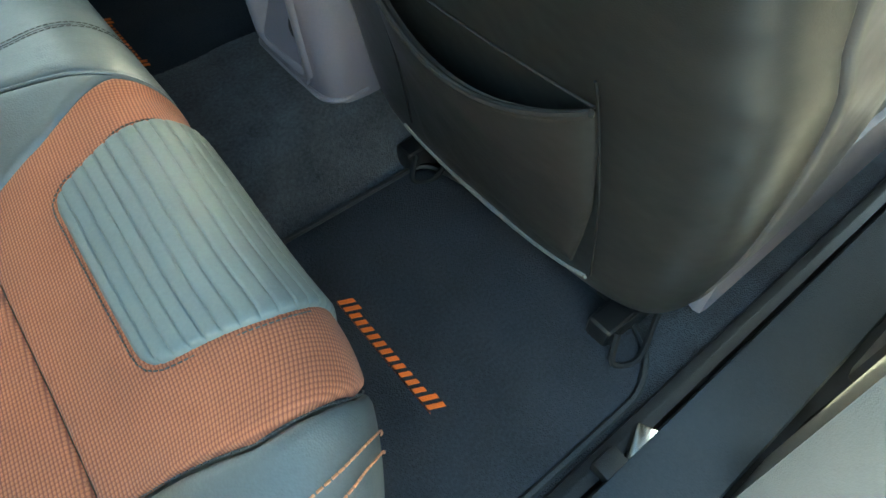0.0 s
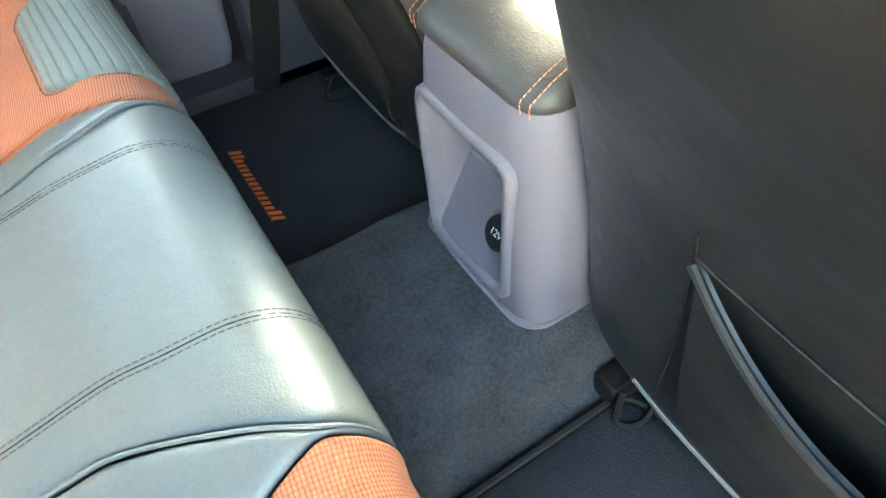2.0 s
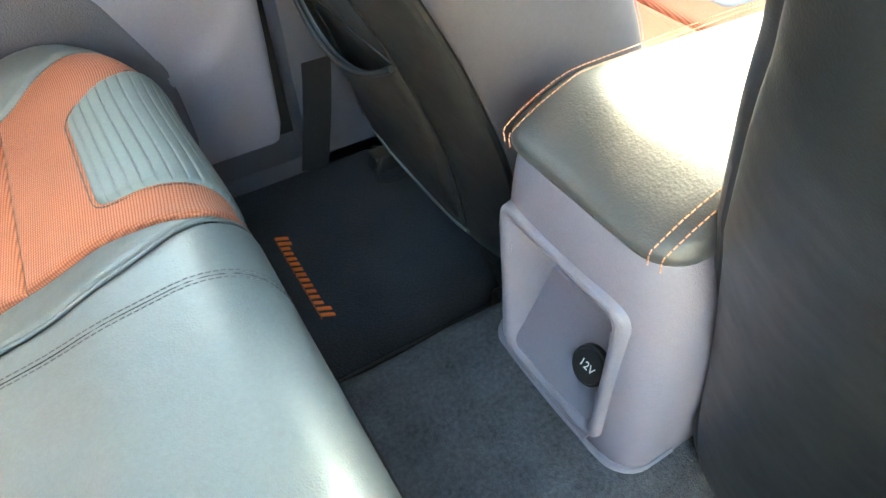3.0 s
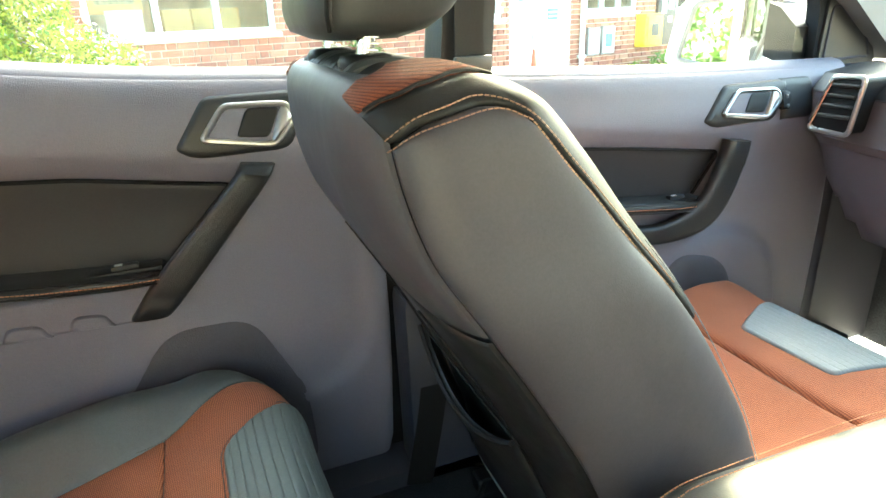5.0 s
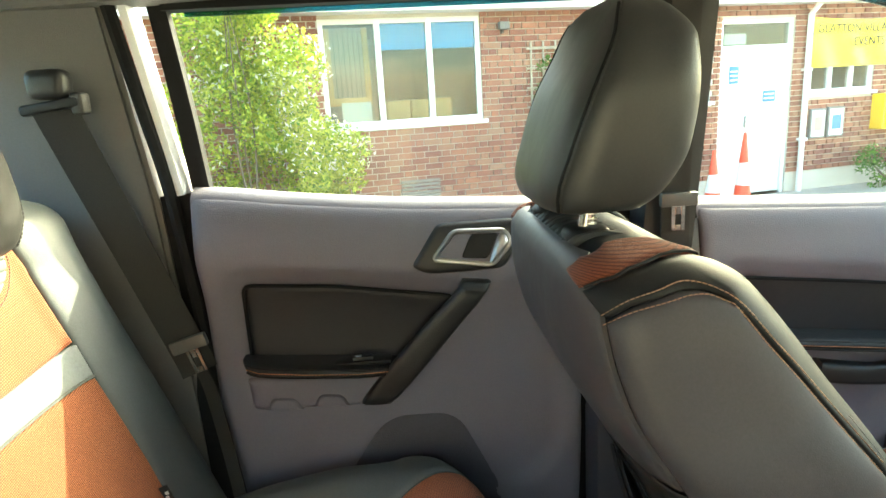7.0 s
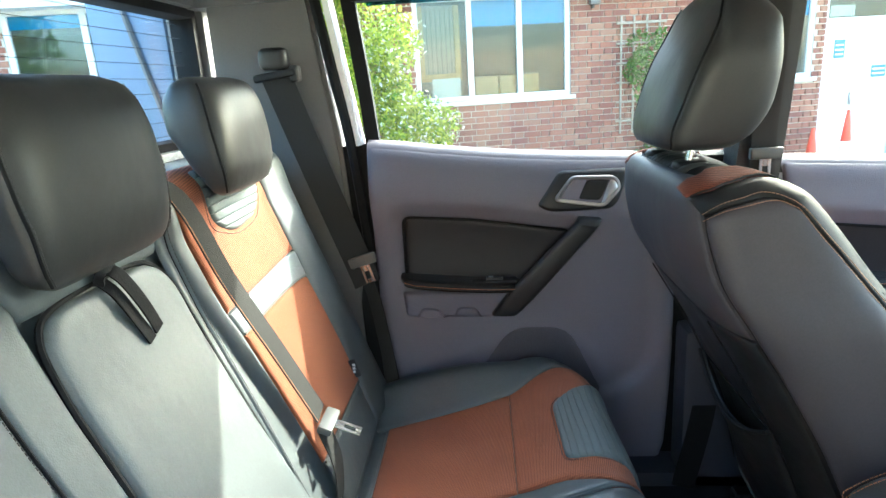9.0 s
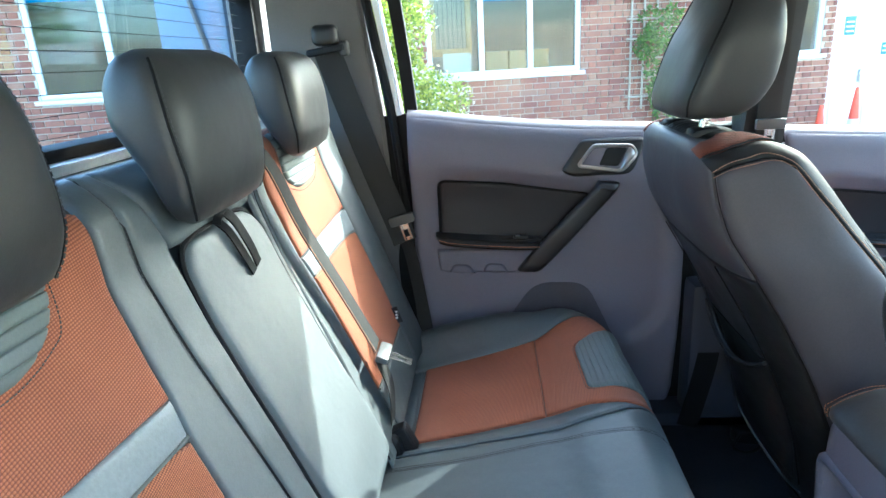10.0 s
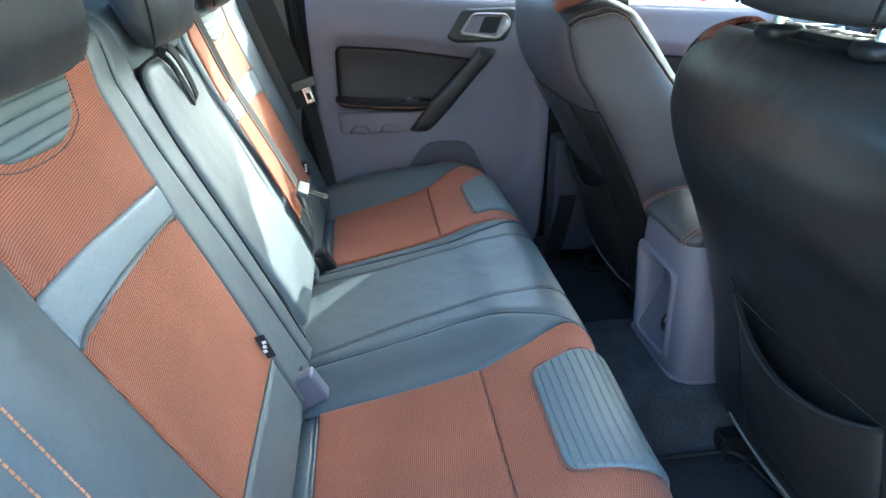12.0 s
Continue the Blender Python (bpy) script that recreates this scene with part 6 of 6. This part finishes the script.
house_part("inner_room", slab((-8.9, 2.6, GROUND), (11.8, 2.7, EAVES)), DARK_ROOM, hall, smooth=False)
house_part("inner_ceiling", slab((-8.9, 0.22, EAVES - 0.02), (11.8, 2.6, EAVES + 0.05)), DARK_ROOM, hall, smooth=False)
house_part("inner_floor", slab((-8.9, 0.22, GROUND), (11.8, 2.6, GROUND + 0.05)), DARK_ROOM, hall, smooth=False)
for s in (-8.95, 3.6, 11.85):
    house_part("inner_wall", slab((s - 0.05, 0.22, GROUND), (s + 0.05, 2.6, EAVES)), DARK_ROOM, hall, smooth=False)
house_part("fascia", slab((-9.2, -0.32, EAVES - 0.02), (12.0, -0.27, EAVES + 0.15), 0.006), UPVC, hall, "white fascia board")
house_part("soffit", slab((-9.2, -0.27, EAVES - 0.01), (12.0, 0.02, EAVES + 0.02)), UPVC, hall)
house_part("gutter", tube([(-9.2, -0.39, EAVES + 0.13), (12.0, -0.39, EAVES + 0.13)], 0.055, 10, 1), UPVC, hall, "white gutter")
roof = house_part("roof", skin([[Vector((s, n, z)) for s in (-9.3, 12.1)] for n, z in ((-0.42, EAVES + 0.16), (4.0, EAVES + 2.3), (8.4, EAVES + 0.16), (8.4, EAVES + 0.05), (-0.42, EAVES + 0.08))], closed=False), TILE, hall, "brown-grey tiled roof")
bm = bmesh.new()
rng = random.Random(4)
for r in range(7):
    for k in range(70):
        s = -9.2 + k * 0.305
        n, z = -0.44 + r * 0.30, EAVES + 0.175 + r * 0.145
        box(bm, (s, n, z), (s + 0.295, n + 0.34, z + 0.025 + rng.random() * 0.008), 0, 1, Matrix.Rotation(radians(25.7), 4, "X"))
tiles = house_part("roof_tiles", bm, TILE, roof, smooth=False)
tagged(tiles, kind="stuff")


def house_window(key, mullions, blind=0.0):
    a, b, lo, hi = OPEN[key]
    w = house_part("window", slab((a, 0.03, lo), (a + 0.06, 0.10, hi), 0.006), UPVC, hall, "white plastic framed window")
    for p, q in (((b - 0.06, 0.03, lo), (b, 0.10, hi)), ((a, 0.028, hi - 0.06), (b, 0.102, hi)), ((a, 0.028, lo), (b, 0.102, lo + 0.06))):
        house_part("frame", slab(p, q, 0.006), UPVC, w)
    for m in mullions:
        house_part("mullion", slab((m - 0.035, 0.026, lo), (m + 0.035, 0.104, hi), 0.006), UPVC, w)
    house_part("sill", slab((a - 0.05, -0.05, lo - 0.05), (b + 0.05, 0.10, lo), 0.008), UPVC, w)
    cuts = [a] + list(mullions) + [b]
    for p, q in zip(cuts, cuts[1:]):
        g = house_part("pane", slab((p + 0.03, 0.062, lo + 0.04), (q - 0.03, 0.066, hi - 0.04)), PANE, w)
        g.visible_shadow = False
        if blind and not (key == "bay" and p == a):
            house_part("blind", slab((p + 0.036, 0.074, hi - blind), (q - 0.036, 0.080, hi - 0.05)), BLIND, w, "bright blue roller blind")
    return w


house_window("bay", (1.14, 1.77), blind=0.36)
house_window("left", (-3.25,), blind=0.20)
house_window("edge", (-5.8,))
house_window("slim", (), blind=0.30)
house_window("mid", (7.92, 8.32))
house_window("right", (10.2, 10.6))
for k, (a, b, lo, hi) in enumerate(((1.28, 1.58, 0.70, 0.93), (1.60, 1.82, 0.70, 0.93), (1.92, 2.14, 0.70, 0.93))):
    ob = house_part("storage_box", slab((a, 0.45, lo - 0.06), (b, 0.75, hi), 0.01), PINE)
    tagged(ob, "pale box standing on the window shelf inside", "box", "boxes on the shelf")
tagged(house_part("window_shelf", slab((0.5, 0.25, 0.58), (2.4, 0.85, 0.64), 0.005), PINE), "pale wooden shelf inside the window", "shelf")
fr = thing("framed_panel", at_wall(0.8, 0.3, 1.0), "pine-framed leaded panel standing in the window", "picture frame")
for p, q in (((0.53, 0.2, 0.95), (0.59, 0.25, 1.80)), ((0.98, 0.2, 0.95), (1.05, 0.25, 1.80)), ((0.53, 0.2, 0.90), (1.05, 0.25, 0.99))):
    house_part("frame_bar", slab(p, q, 0.006), PINE, fr)
house_part("panel", slab((0.59, 0.22, 0.99), (0.98, 0.23, 1.80)), TIMBER, fr)
for k in range(6):
    house_part("lead_bar", slab((0.63 + k * 0.06, 0.212, 0.99), (0.637 + k * 0.06, 0.219, 1.75)), BLACK_BOARD, fr)
tagged(house_part("paper_notice", slab((0.66, 0.13, 0.70), (1.02, 0.134, 0.93)), PAPER), "white paper notice propped in the window", "notice")

# entrance
d0, d1, _, dh = OPEN["door"]
entry = house_part("door", slab((d0, 0.04, GROUND), (d0 + 0.06, 0.12, dh), 0.006), UPVC, hall, "white plastic double door")
for p, q in (((d1 - 0.06, 0.04, GROUND), (d1, 0.12, dh)), ((d0, 0.038, dh - 0.06), (d1, 0.122, dh)), ((d0, 0.038, 1.33), (d1, 0.122, 1.40)), ((d0 + 0.06, 0.07, GROUND + 0.03), (d0 + 0.55, 0.11, 1.33)), ((d0 + 0.56, 0.07, GROUND + 0.03), (d1 - 0.06, 0.11, 1.33))):
    house_part("leaf" if q[2] == 1.33 else "frame", slab(p, q, 0.006), UPVC, entry)
for a, b in ((d0 + 0.12, d0 + 0.49), (d0 + 0.64, d1 - 0.12)):
    for lo, hi in ((GROUND + 0.15, 0.15), (0.27, 1.22)):
        house_part("door_panel", slab((a, 0.060, lo), (b, 0.075, hi), 0.008), UPVC, entry)
g = house_part("toplight", slab((d0 + 0.06, 0.07, 1.40), (d1 - 0.06, 0.074, dh - 0.06)), PANE, entry)
g.visible_shadow = False
house_part("toplight_card", slab((d0 + 0.12, 0.085, 1.42), (d0 + 0.48, 0.088, 1.56)), PAPER, entry)
house_part("door_handle", slab((d0 + 0.50, 0.02, 0.25), (d0 + 0.53, 0.07, 0.42), 0.006), CHROME, entry)
for a, b, lo, hi in ((d0 + 0.20, d0 + 0.36, 0.88, 1.12), (d0 + 0.80, d0 + 1.02, 0.60, 0.76)):
    sg = house_part("door_sign", slab((a, 0.054, lo), (b, 0.059, hi), 0.001), SIGN_BLUE)
    tagged(sg, "small blue notice with pale lines on the door", "sign", "door signs")
    for k in range(3):
        m = house_part("sign_line", slab((a + 0.02, 0.0522, lo + 0.04 + k * 0.06), (b - 0.02, 0.0535, lo + 0.060 + k * 0.06)), PAPER, sg)
pipe = thing("downpipe", at_wall(7.40, -0.06, GROUND), "white plastic rainwater pipe on the brick wall", "pipe")
house_part("pipe_run", tube([(7.40, -0.06, GROUND), (7.40, -0.06, EAVES - 0.15), (7.40, -0.32, EAVES + 0.08)], 0.042, 10, 1), UPVC, pipe)
for z in (0.0, 1.0):
    house_part("pipe_clip", slab((7.345, -0.11, z), (7.455, 0.01, z + 0.04), 0.005), UPVC, pipe)

# banner with its words
ban = thing("banner", at_wall(8.5, -0.03, 1.05), "yellow vinyl banner with black lettering on the wall", "banner")
rows = [[Vector((7.50 + 1.98 * i / 24, -0.03 - 0.03 * math.sin(i * 0.9 + z * 5) * (1.8 - z), z - 0.05 * math.sin(math.pi * i / 24) * (z > 1.5))) for i in range(25)] for z in np.linspace(1.04, 1.74, 9)]
house_part("sheet", skin(rows, closed=False), BANNER, ban)
for words, size, x, z in (("GLATTON VILLAGE HALL", 0.17, 8.49, 1.57), ("EVENTS", 0.17, 8.49, 1.38)):
    txt = bpy.data.curves.new("words", "FONT")
    txt.body, txt.size, txt.align_x, txt.align_y, txt.extrude = words, size, "CENTER", "CENTER", 0.002
    tmp = bpy.data.objects.new("words", txt)
    scene.collection.objects.link(tmp)
    me = bpy.data.meshes.new_from_object(tmp.evaluated_get(bpy.context.evaluated_depsgraph_get()))
    bpy.data.objects.remove(tmp)
    bm = bmesh.new()
    bm.from_mesh(me)
    bmesh.ops.transform(bm, matrix=Matrix.Translation((x, -0.075, z)) @ Matrix.Rotation(radians(90), 4, "X"), verts=bm.verts[:])
    house_part("lettering", bm, BLACK_INK, ban, "black capital letters", smooth=False)
for a, b, lo, hi in ((7.54, 7.83, 0.01, 0.45), (7.87, 8.18, 0.01, 0.46)):
    nb = thing("notice_case", at_wall((a + b) / 2, 0, lo), "shallow glazed notice case on the brick wall", "notice board", "notice cases")
    house_part("case", slab((a, -0.05, lo), (b, 0.01, hi), 0.008), PILLAR_TRIM, nb)
    house_part("poster", slab((a + 0.03, -0.056, lo + 0.03), (b - 0.03, -0.052, hi - 0.03)), PAPER, nb)
    house_part("print_bar", slab((a + 0.07, -0.0595, lo + 0.12), (b - 0.07, -0.0575, hi - 0.12)), SIGN_BLUE if a > 7.8 else TIMBER, nb)
cab = thing("yellow_cabinet", at_wall(9.0, 0, 0.08), "yellow metal emergency cabinet on the wall", "cabinet")
house_part("case", slab((8.73, -0.22, 0.08), (9.18, 0.01, 0.61), 0.025, 3), YELLOW_BOX, cab)
house_part("cabinet_door", slab((8.77, -0.235, 0.13), (9.14, -0.222, 0.56), 0.01), YELLOW_BOX, cab)
house_part("window_dark", slab((8.86, -0.242, 0.25), (9.05, -0.236, 0.45), 0.004), BLACK_BOARD, cab)
blk = thing("notice_board", at_wall(9.5, 0, 0.1), "tall black notice board with pinned papers", "notice board")
house_part("board", slab((9.22, -0.06, 0.08), (9.70, 0.01, 1.02), 0.008), BLACK_BOARD, blk)
for a, b, lo, hi in ((9.32, 9.44, 0.60, 0.85), (9.50, 9.64, 0.66, 0.95), (9.50, 9.60, 0.45, 0.55)):
    house_part("pinned_paper", slab((a, -0.066, lo), (b, -0.062, hi)), PAPER, blk)
vent = thing("wall_vent", at_wall(1.55, 0, -0.35), "grey louvred vent low in the brick wall", "vent")
for k in range(6):
    house_part("louvre", slab((1.29, -0.02, -0.33 + k * 0.048), (1.80, 0.015, -0.295 + k * 0.048), 0.004), VENT, vent)
lamp = thing("wall_lamp", at_wall(2.70, 0, 1.7), "small grey floodlight on the brick wall", "lamp")
house_part("lamp_body", slab((2.64, -0.12, 1.70), (2.77, -0.03, 1.79), 0.012), PILLAR_TRIM, lamp)
house_part("lamp_bracket", slab((2.69, -0.04, 1.66), (2.72, 0.012, 1.74), 0.004), BLACK_BOARD, lamp)


def cone(s, n, tall, group):
    c = thing("traffic_cone", at_wall(s, n, GROUND), "red and white traffic cone by the entrance", "traffic cone", group)
    house_part("base", slab((s - 0.17, n - 0.17, GROUND), (s + 0.17, n + 0.17, GROUND + 0.035), 0.01), CONE_RED, c)
    for z0, z1, mat in ((0.03, 0.30 * tall, CONE_RED), (0.30 * tall, 0.60 * tall, PAPER), (0.60 * tall, tall, CONE_RED)):
        r = lambda z: 0.125 - 0.105 * z / tall
        house_part("cone_band", skin([[Vector((s + r(z) * math.cos(a), n + r(z) * math.sin(a), GROUND + z)) for a in (2 * math.pi * k / 20 for k in range(20))] for z in (z0, z1)]), mat, c)


cone(5.90, -0.60, 1.0, "traffic cones")
cone(5.42, -0.60, 0.80, "traffic cones")
tre = thing("trellis", at_wall(3.3, -0.03, 0.0), "grey wooden trellis on the brick wall", "trellis")
for k in range(4):
    house_part("upright", slab((3.06 + k * 0.17, -0.05, 0.1), (3.085 + k * 0.17, -0.03, 1.55), 0.003), TIMBER, tre)
for k in range(6):
    house_part("rail", slab((3.0, -0.07, 0.25 + k * 0.24), (3.66, -0.05, 0.275 + k * 0.24), 0.003), TIMBER, tre)


def leaves(name, blobs, count, size, mat, parent, seed):
    """A crown of many single leaves, scattered through overlapping clumps with an uneven outline."""
    r = np.random.RandomState(seed)
    verts, faces = [], []
    weight = np.array([b[3] ** 2 for b in blobs])
    pick = r.choice(len(blobs), count, p=weight / weight.sum())
    for i in pick:
        cx, cy, cz, rad, flat = blobs[i]
        d = r.normal(size=3)
        d /= np.linalg.norm(d)
        q = np.array([cx, cy, cz]) + d * rad * (0.55 + 0.5 * r.rand() ** 0.7) * np.array([1, flat, 1])
        a, b = r.normal(size=3), r.normal(size=3)
        a /= np.linalg.norm(a)
        b -= a * b.dot(a)
        b /= np.linalg.norm(b)
        k = size * (0.6 + 0.8 * r.rand())
        n = len(verts)
        verts += [q - a * k, q + b * k * 0.45, q + a * k, q - b * k * 0.45]
        faces.append((n, n + 1, n + 2, n + 3))
    me = bpy.data.meshes.new(name)
    at = place_of(parent)
    me.from_pydata([tuple(np.array(v) - np.array(at)) for v in verts], [], faces)
    me.materials.append(mat)
    ob = new(name, me)
    ob.parent = parent
    return ob


def plant(name, s, n, blobs, count, size, mat, label, category, seed, kind=""):
    base = at_wall(s, n, GROUND)
    p = thing(name, base, label, category)
    rr = random.Random(seed)
    for k in range(5):
        tip = blobs[rr.randrange(len(blobs))]
        e = at_wall(tip[0], tip[1], tip[2])
        part("stem", tube([base + Vector((rr.uniform(-0.1, 0.1), rr.uniform(-0.1, 0.1), 0)), base.lerp(e, 0.5) + Vector((rr.uniform(-0.1, 0.1), 0, 0.1)), e], lambda t: 0.018 * (1 - 0.8 * t), 6, 4), BARK, p)
    placed = [(*at_wall(b[0], b[1], b[2]), b[3], b[4]) for b in blobs]
    leaves("crown", placed, count, size, mat, p, seed)
    return p, placed


rr = random.Random(11)
blobs = []
for k in range(70):
    z = GROUND + 0.1 + 2.75 * rr.random()
    half = 1.05 * (1 - max(0, (z - 0.1)) / 2.6) + 0.05
    blobs.append((-0.45 + rr.uniform(-1, 1) * half, -0.75 + rr.uniform(-0.35, 0.3), z, rr.uniform(0.16, 0.34), 0.9))
for k in range(16):
    blobs.append((0.30 + rr.uniform(-0.25, 0.32), -0.70 + rr.uniform(-0.25, 0.25), GROUND + 0.15 + 1.15 * rr.random(), rr.uniform(0.16, 0.28), 0.9))
shrub, clumps = plant("golden_shrub", -0.45, -0.75, blobs, 42000, 0.026, LEAF_GOLD, "tall golden-green shrub in white blossom against the hall", "shrub", 3)
blossom = leaves("blossom", [(c[0], c[1], c[2], c[3] * 1.2, c[4]) for c in clumps if 0.45 < c[2] < 1.5][::2], 1500, 0.026, BLOSSOM, shrub, 4)
tagged(blossom, "small white blossom")
blobs = [(3.45 + rr.uniform(-0.28, 0.3), -0.18 + rr.uniform(-0.08, 0.08), -0.6 + 1.9 * rr.random() ** 1.2, rr.uniform(0.10, 0.2), 0.7) for k in range(26)]
plant("climbing_plant", 3.45, -0.15, blobs, 2600, 0.035, LEAF, "green climber growing up the trellis", "climber", 5)
blobs = [(8.7 + rr.uniform(-0.55, 0.6), -0.45 + rr.uniform(-0.15, 0.15), -0.70 + 0.55 * rr.random(), rr.uniform(0.12, 0.22), 0.8) for k in range(18)]
plant("low_shrub", 8.7, -0.45, blobs, 2200, 0.03, LEAF, "low green shrub at the foot of the wall", "shrub", 6)
blobs = [(13.4 + rr.uniform(-1.6, 1.6), 1.5 + rr.uniform(-1.0, 1.0), 0.2 + 3.2 * rr.random(), rr.uniform(0.35, 0.7), 1.0) for k in range(40)]
plant("tree", 13.4, 1.5, blobs, 7000, 0.07, LEAF_GOLD, "leafy sunlit tree beyond the end of the hall", "tree", 8)
for k, (x, y) in enumerate(((-9.0, 5.0), (-11.0, 2.0), (-8.5, -4.0))):
    base = Vector((x, y, GROUND))
    p = thing("tree", base, "leafy green tree behind the parked pickup", "tree", "trees behind")
    part("trunk", tube([base, base + Vector((0.1, 0, 1.2)), base + Vector((0.0, 0.1, 2.6))], lambda t: 0.16 * (1 - 0.5 * t), 8, 4), BARK, p)
    for j in range(5):
        part("limb", tube([base + Vector((0, 0.05, 1.6 + j * 0.2)), base + Vector((rr.uniform(-0.9, 0.9), rr.uniform(-0.9, 0.9), 2.8 + j * 0.15))], lambda t: 0.06 * (1 - 0.7 * t), 6, 3), BARK, p)
    leaves("crown", [(x + rr.uniform(-1.3, 1.3), y + rr.uniform(-1.3, 1.3), GROUND + 1.6 + 2.6 * rr.random(), rr.uniform(0.4, 0.8), 1.0) for _ in range(30)], 5000, 0.09, LEAF, p, 20 + k)

base = Vector((-7.5, 2.2, GROUND))
hedge = thing("hedge", base, "dense green hedge behind the parked pickup", "hedge")
for k in range(6):
    part("stem", tube([base + Vector((0, -2.6 + k, 0)), base + Vector((rr.uniform(-0.15, 0.15), -2.6 + k + rr.uniform(-0.2, 0.2), 1.2))], lambda t: 0.03 * (1 - 0.6 * t), 6, 3), BARK, hedge)
leaves("crown", [(-7.5 + rr.uniform(-0.35, 0.35), 2.2 + rr.uniform(-3.2, 3.2), GROUND + 0.15 + 1.9 * rr.random(), rr.uniform(0.3, 0.5), 1.0) for _ in range(60)], 9000, 0.07, LEAF, hedge, 31)

# an added, unseen wall cuts the near-side sky and bounces warm light indoors
RENDERED = material("cream render", (0.34, 0.31, 0.25), 0.95, grain=0.6, size=0.006, tone=0.2, patch=0.6)
added_wall = part("wall_lane", box(bmesh.new(), (-14, -3.2, GROUND - 0.1), (14, -2.9, GROUND + 2.5), 0.02, 2), RENDERED)
tagged(added_wall, "plain cream rendered wall, added out of view to shape light", "wall", "", "structure")

# ---- bricks: the stretch beside the window singly, the rest joined ----
brick_meshes = []
for half in (0.1055, 0.049):
    bm = slab((-half, -0.006, 0.0), (half, 0.03, 0.063))
    brick_meshes.append(bpy.data.meshes.new("brick"))
    bm.to_mesh(brick_meshes[-1])
    bm.free()
    brick_meshes[-1].materials.append(BRICK)
wall_ob = next(o for o in hall.children if o.name.startswith("wall"))
turn = HALL.to_3x3().to_4x4()
verts, faces = [], []
rng = random.Random(7)
singles = 0
course = 0
z = GROUND
while z + 0.065 < EAVES:
    s = -8.9 + (0.169 if course % 2 else 0)
    header = False
    while s < 11.8:
        half = 0.049 if header else 0.1055
        a, b = s - half, s + half
        blocked = False
        for o in OPEN.values():
            if z + 0.065 > o[2] - 0.04 and z < o[3] + 0.001:
                if a >= o[0] - 0.01 and b <= o[1] + 0.01:
                    blocked = True
                elif a < o[0] < b:
                    b = o[0] - 0.002
                elif a < o[1] < b:
                    a = o[1] + 0.002
        if not blocked and b - a > 0.03:
            whole = b - a > 2 * half - 0.001
            proud = rng.uniform(-0.002, 0.003)
            if whole and 0.2 < s < 3.9 and -0.36 < z < 0.60 and singles < 300:
                ob = new("brick", brick_meshes[int(header)])
                ob.parent = wall_ob
                ob.location = at_wall(s, proud, z) - place_of(wall_ob)
                ob.rotation_euler = (0, 0, ANG)
                singles += 1
            elif z > -0.5:
                k = len(verts)
                for n in (-0.006 + proud, 0.03):
                    for q, h in ((a, z), (b, z), (b, z + 0.063), (a, z + 0.063)):
                        verts.append(tuple(at_wall(q, n, h) - place_of(wall_ob)))
                faces += [(k, k + 1, k + 2, k + 3), (k, k + 4, k + 5, k + 1), (k + 1, k + 5, k + 6, k + 2), (k + 2, k + 6, k + 7, k + 3), (k + 3, k + 7, k + 4, k)]
        s += 0.16875
        header = not header
    course += 1
    z += 0.075
me = bpy.data.meshes.new("brickwork")
me.from_pydata(verts, [], faces)
me.materials.append(BRICK_REST)
rest = new("brickwork", me)
rest.parent = wall_ob
tagged(rest, "red brick courses", "", "", "stuff")
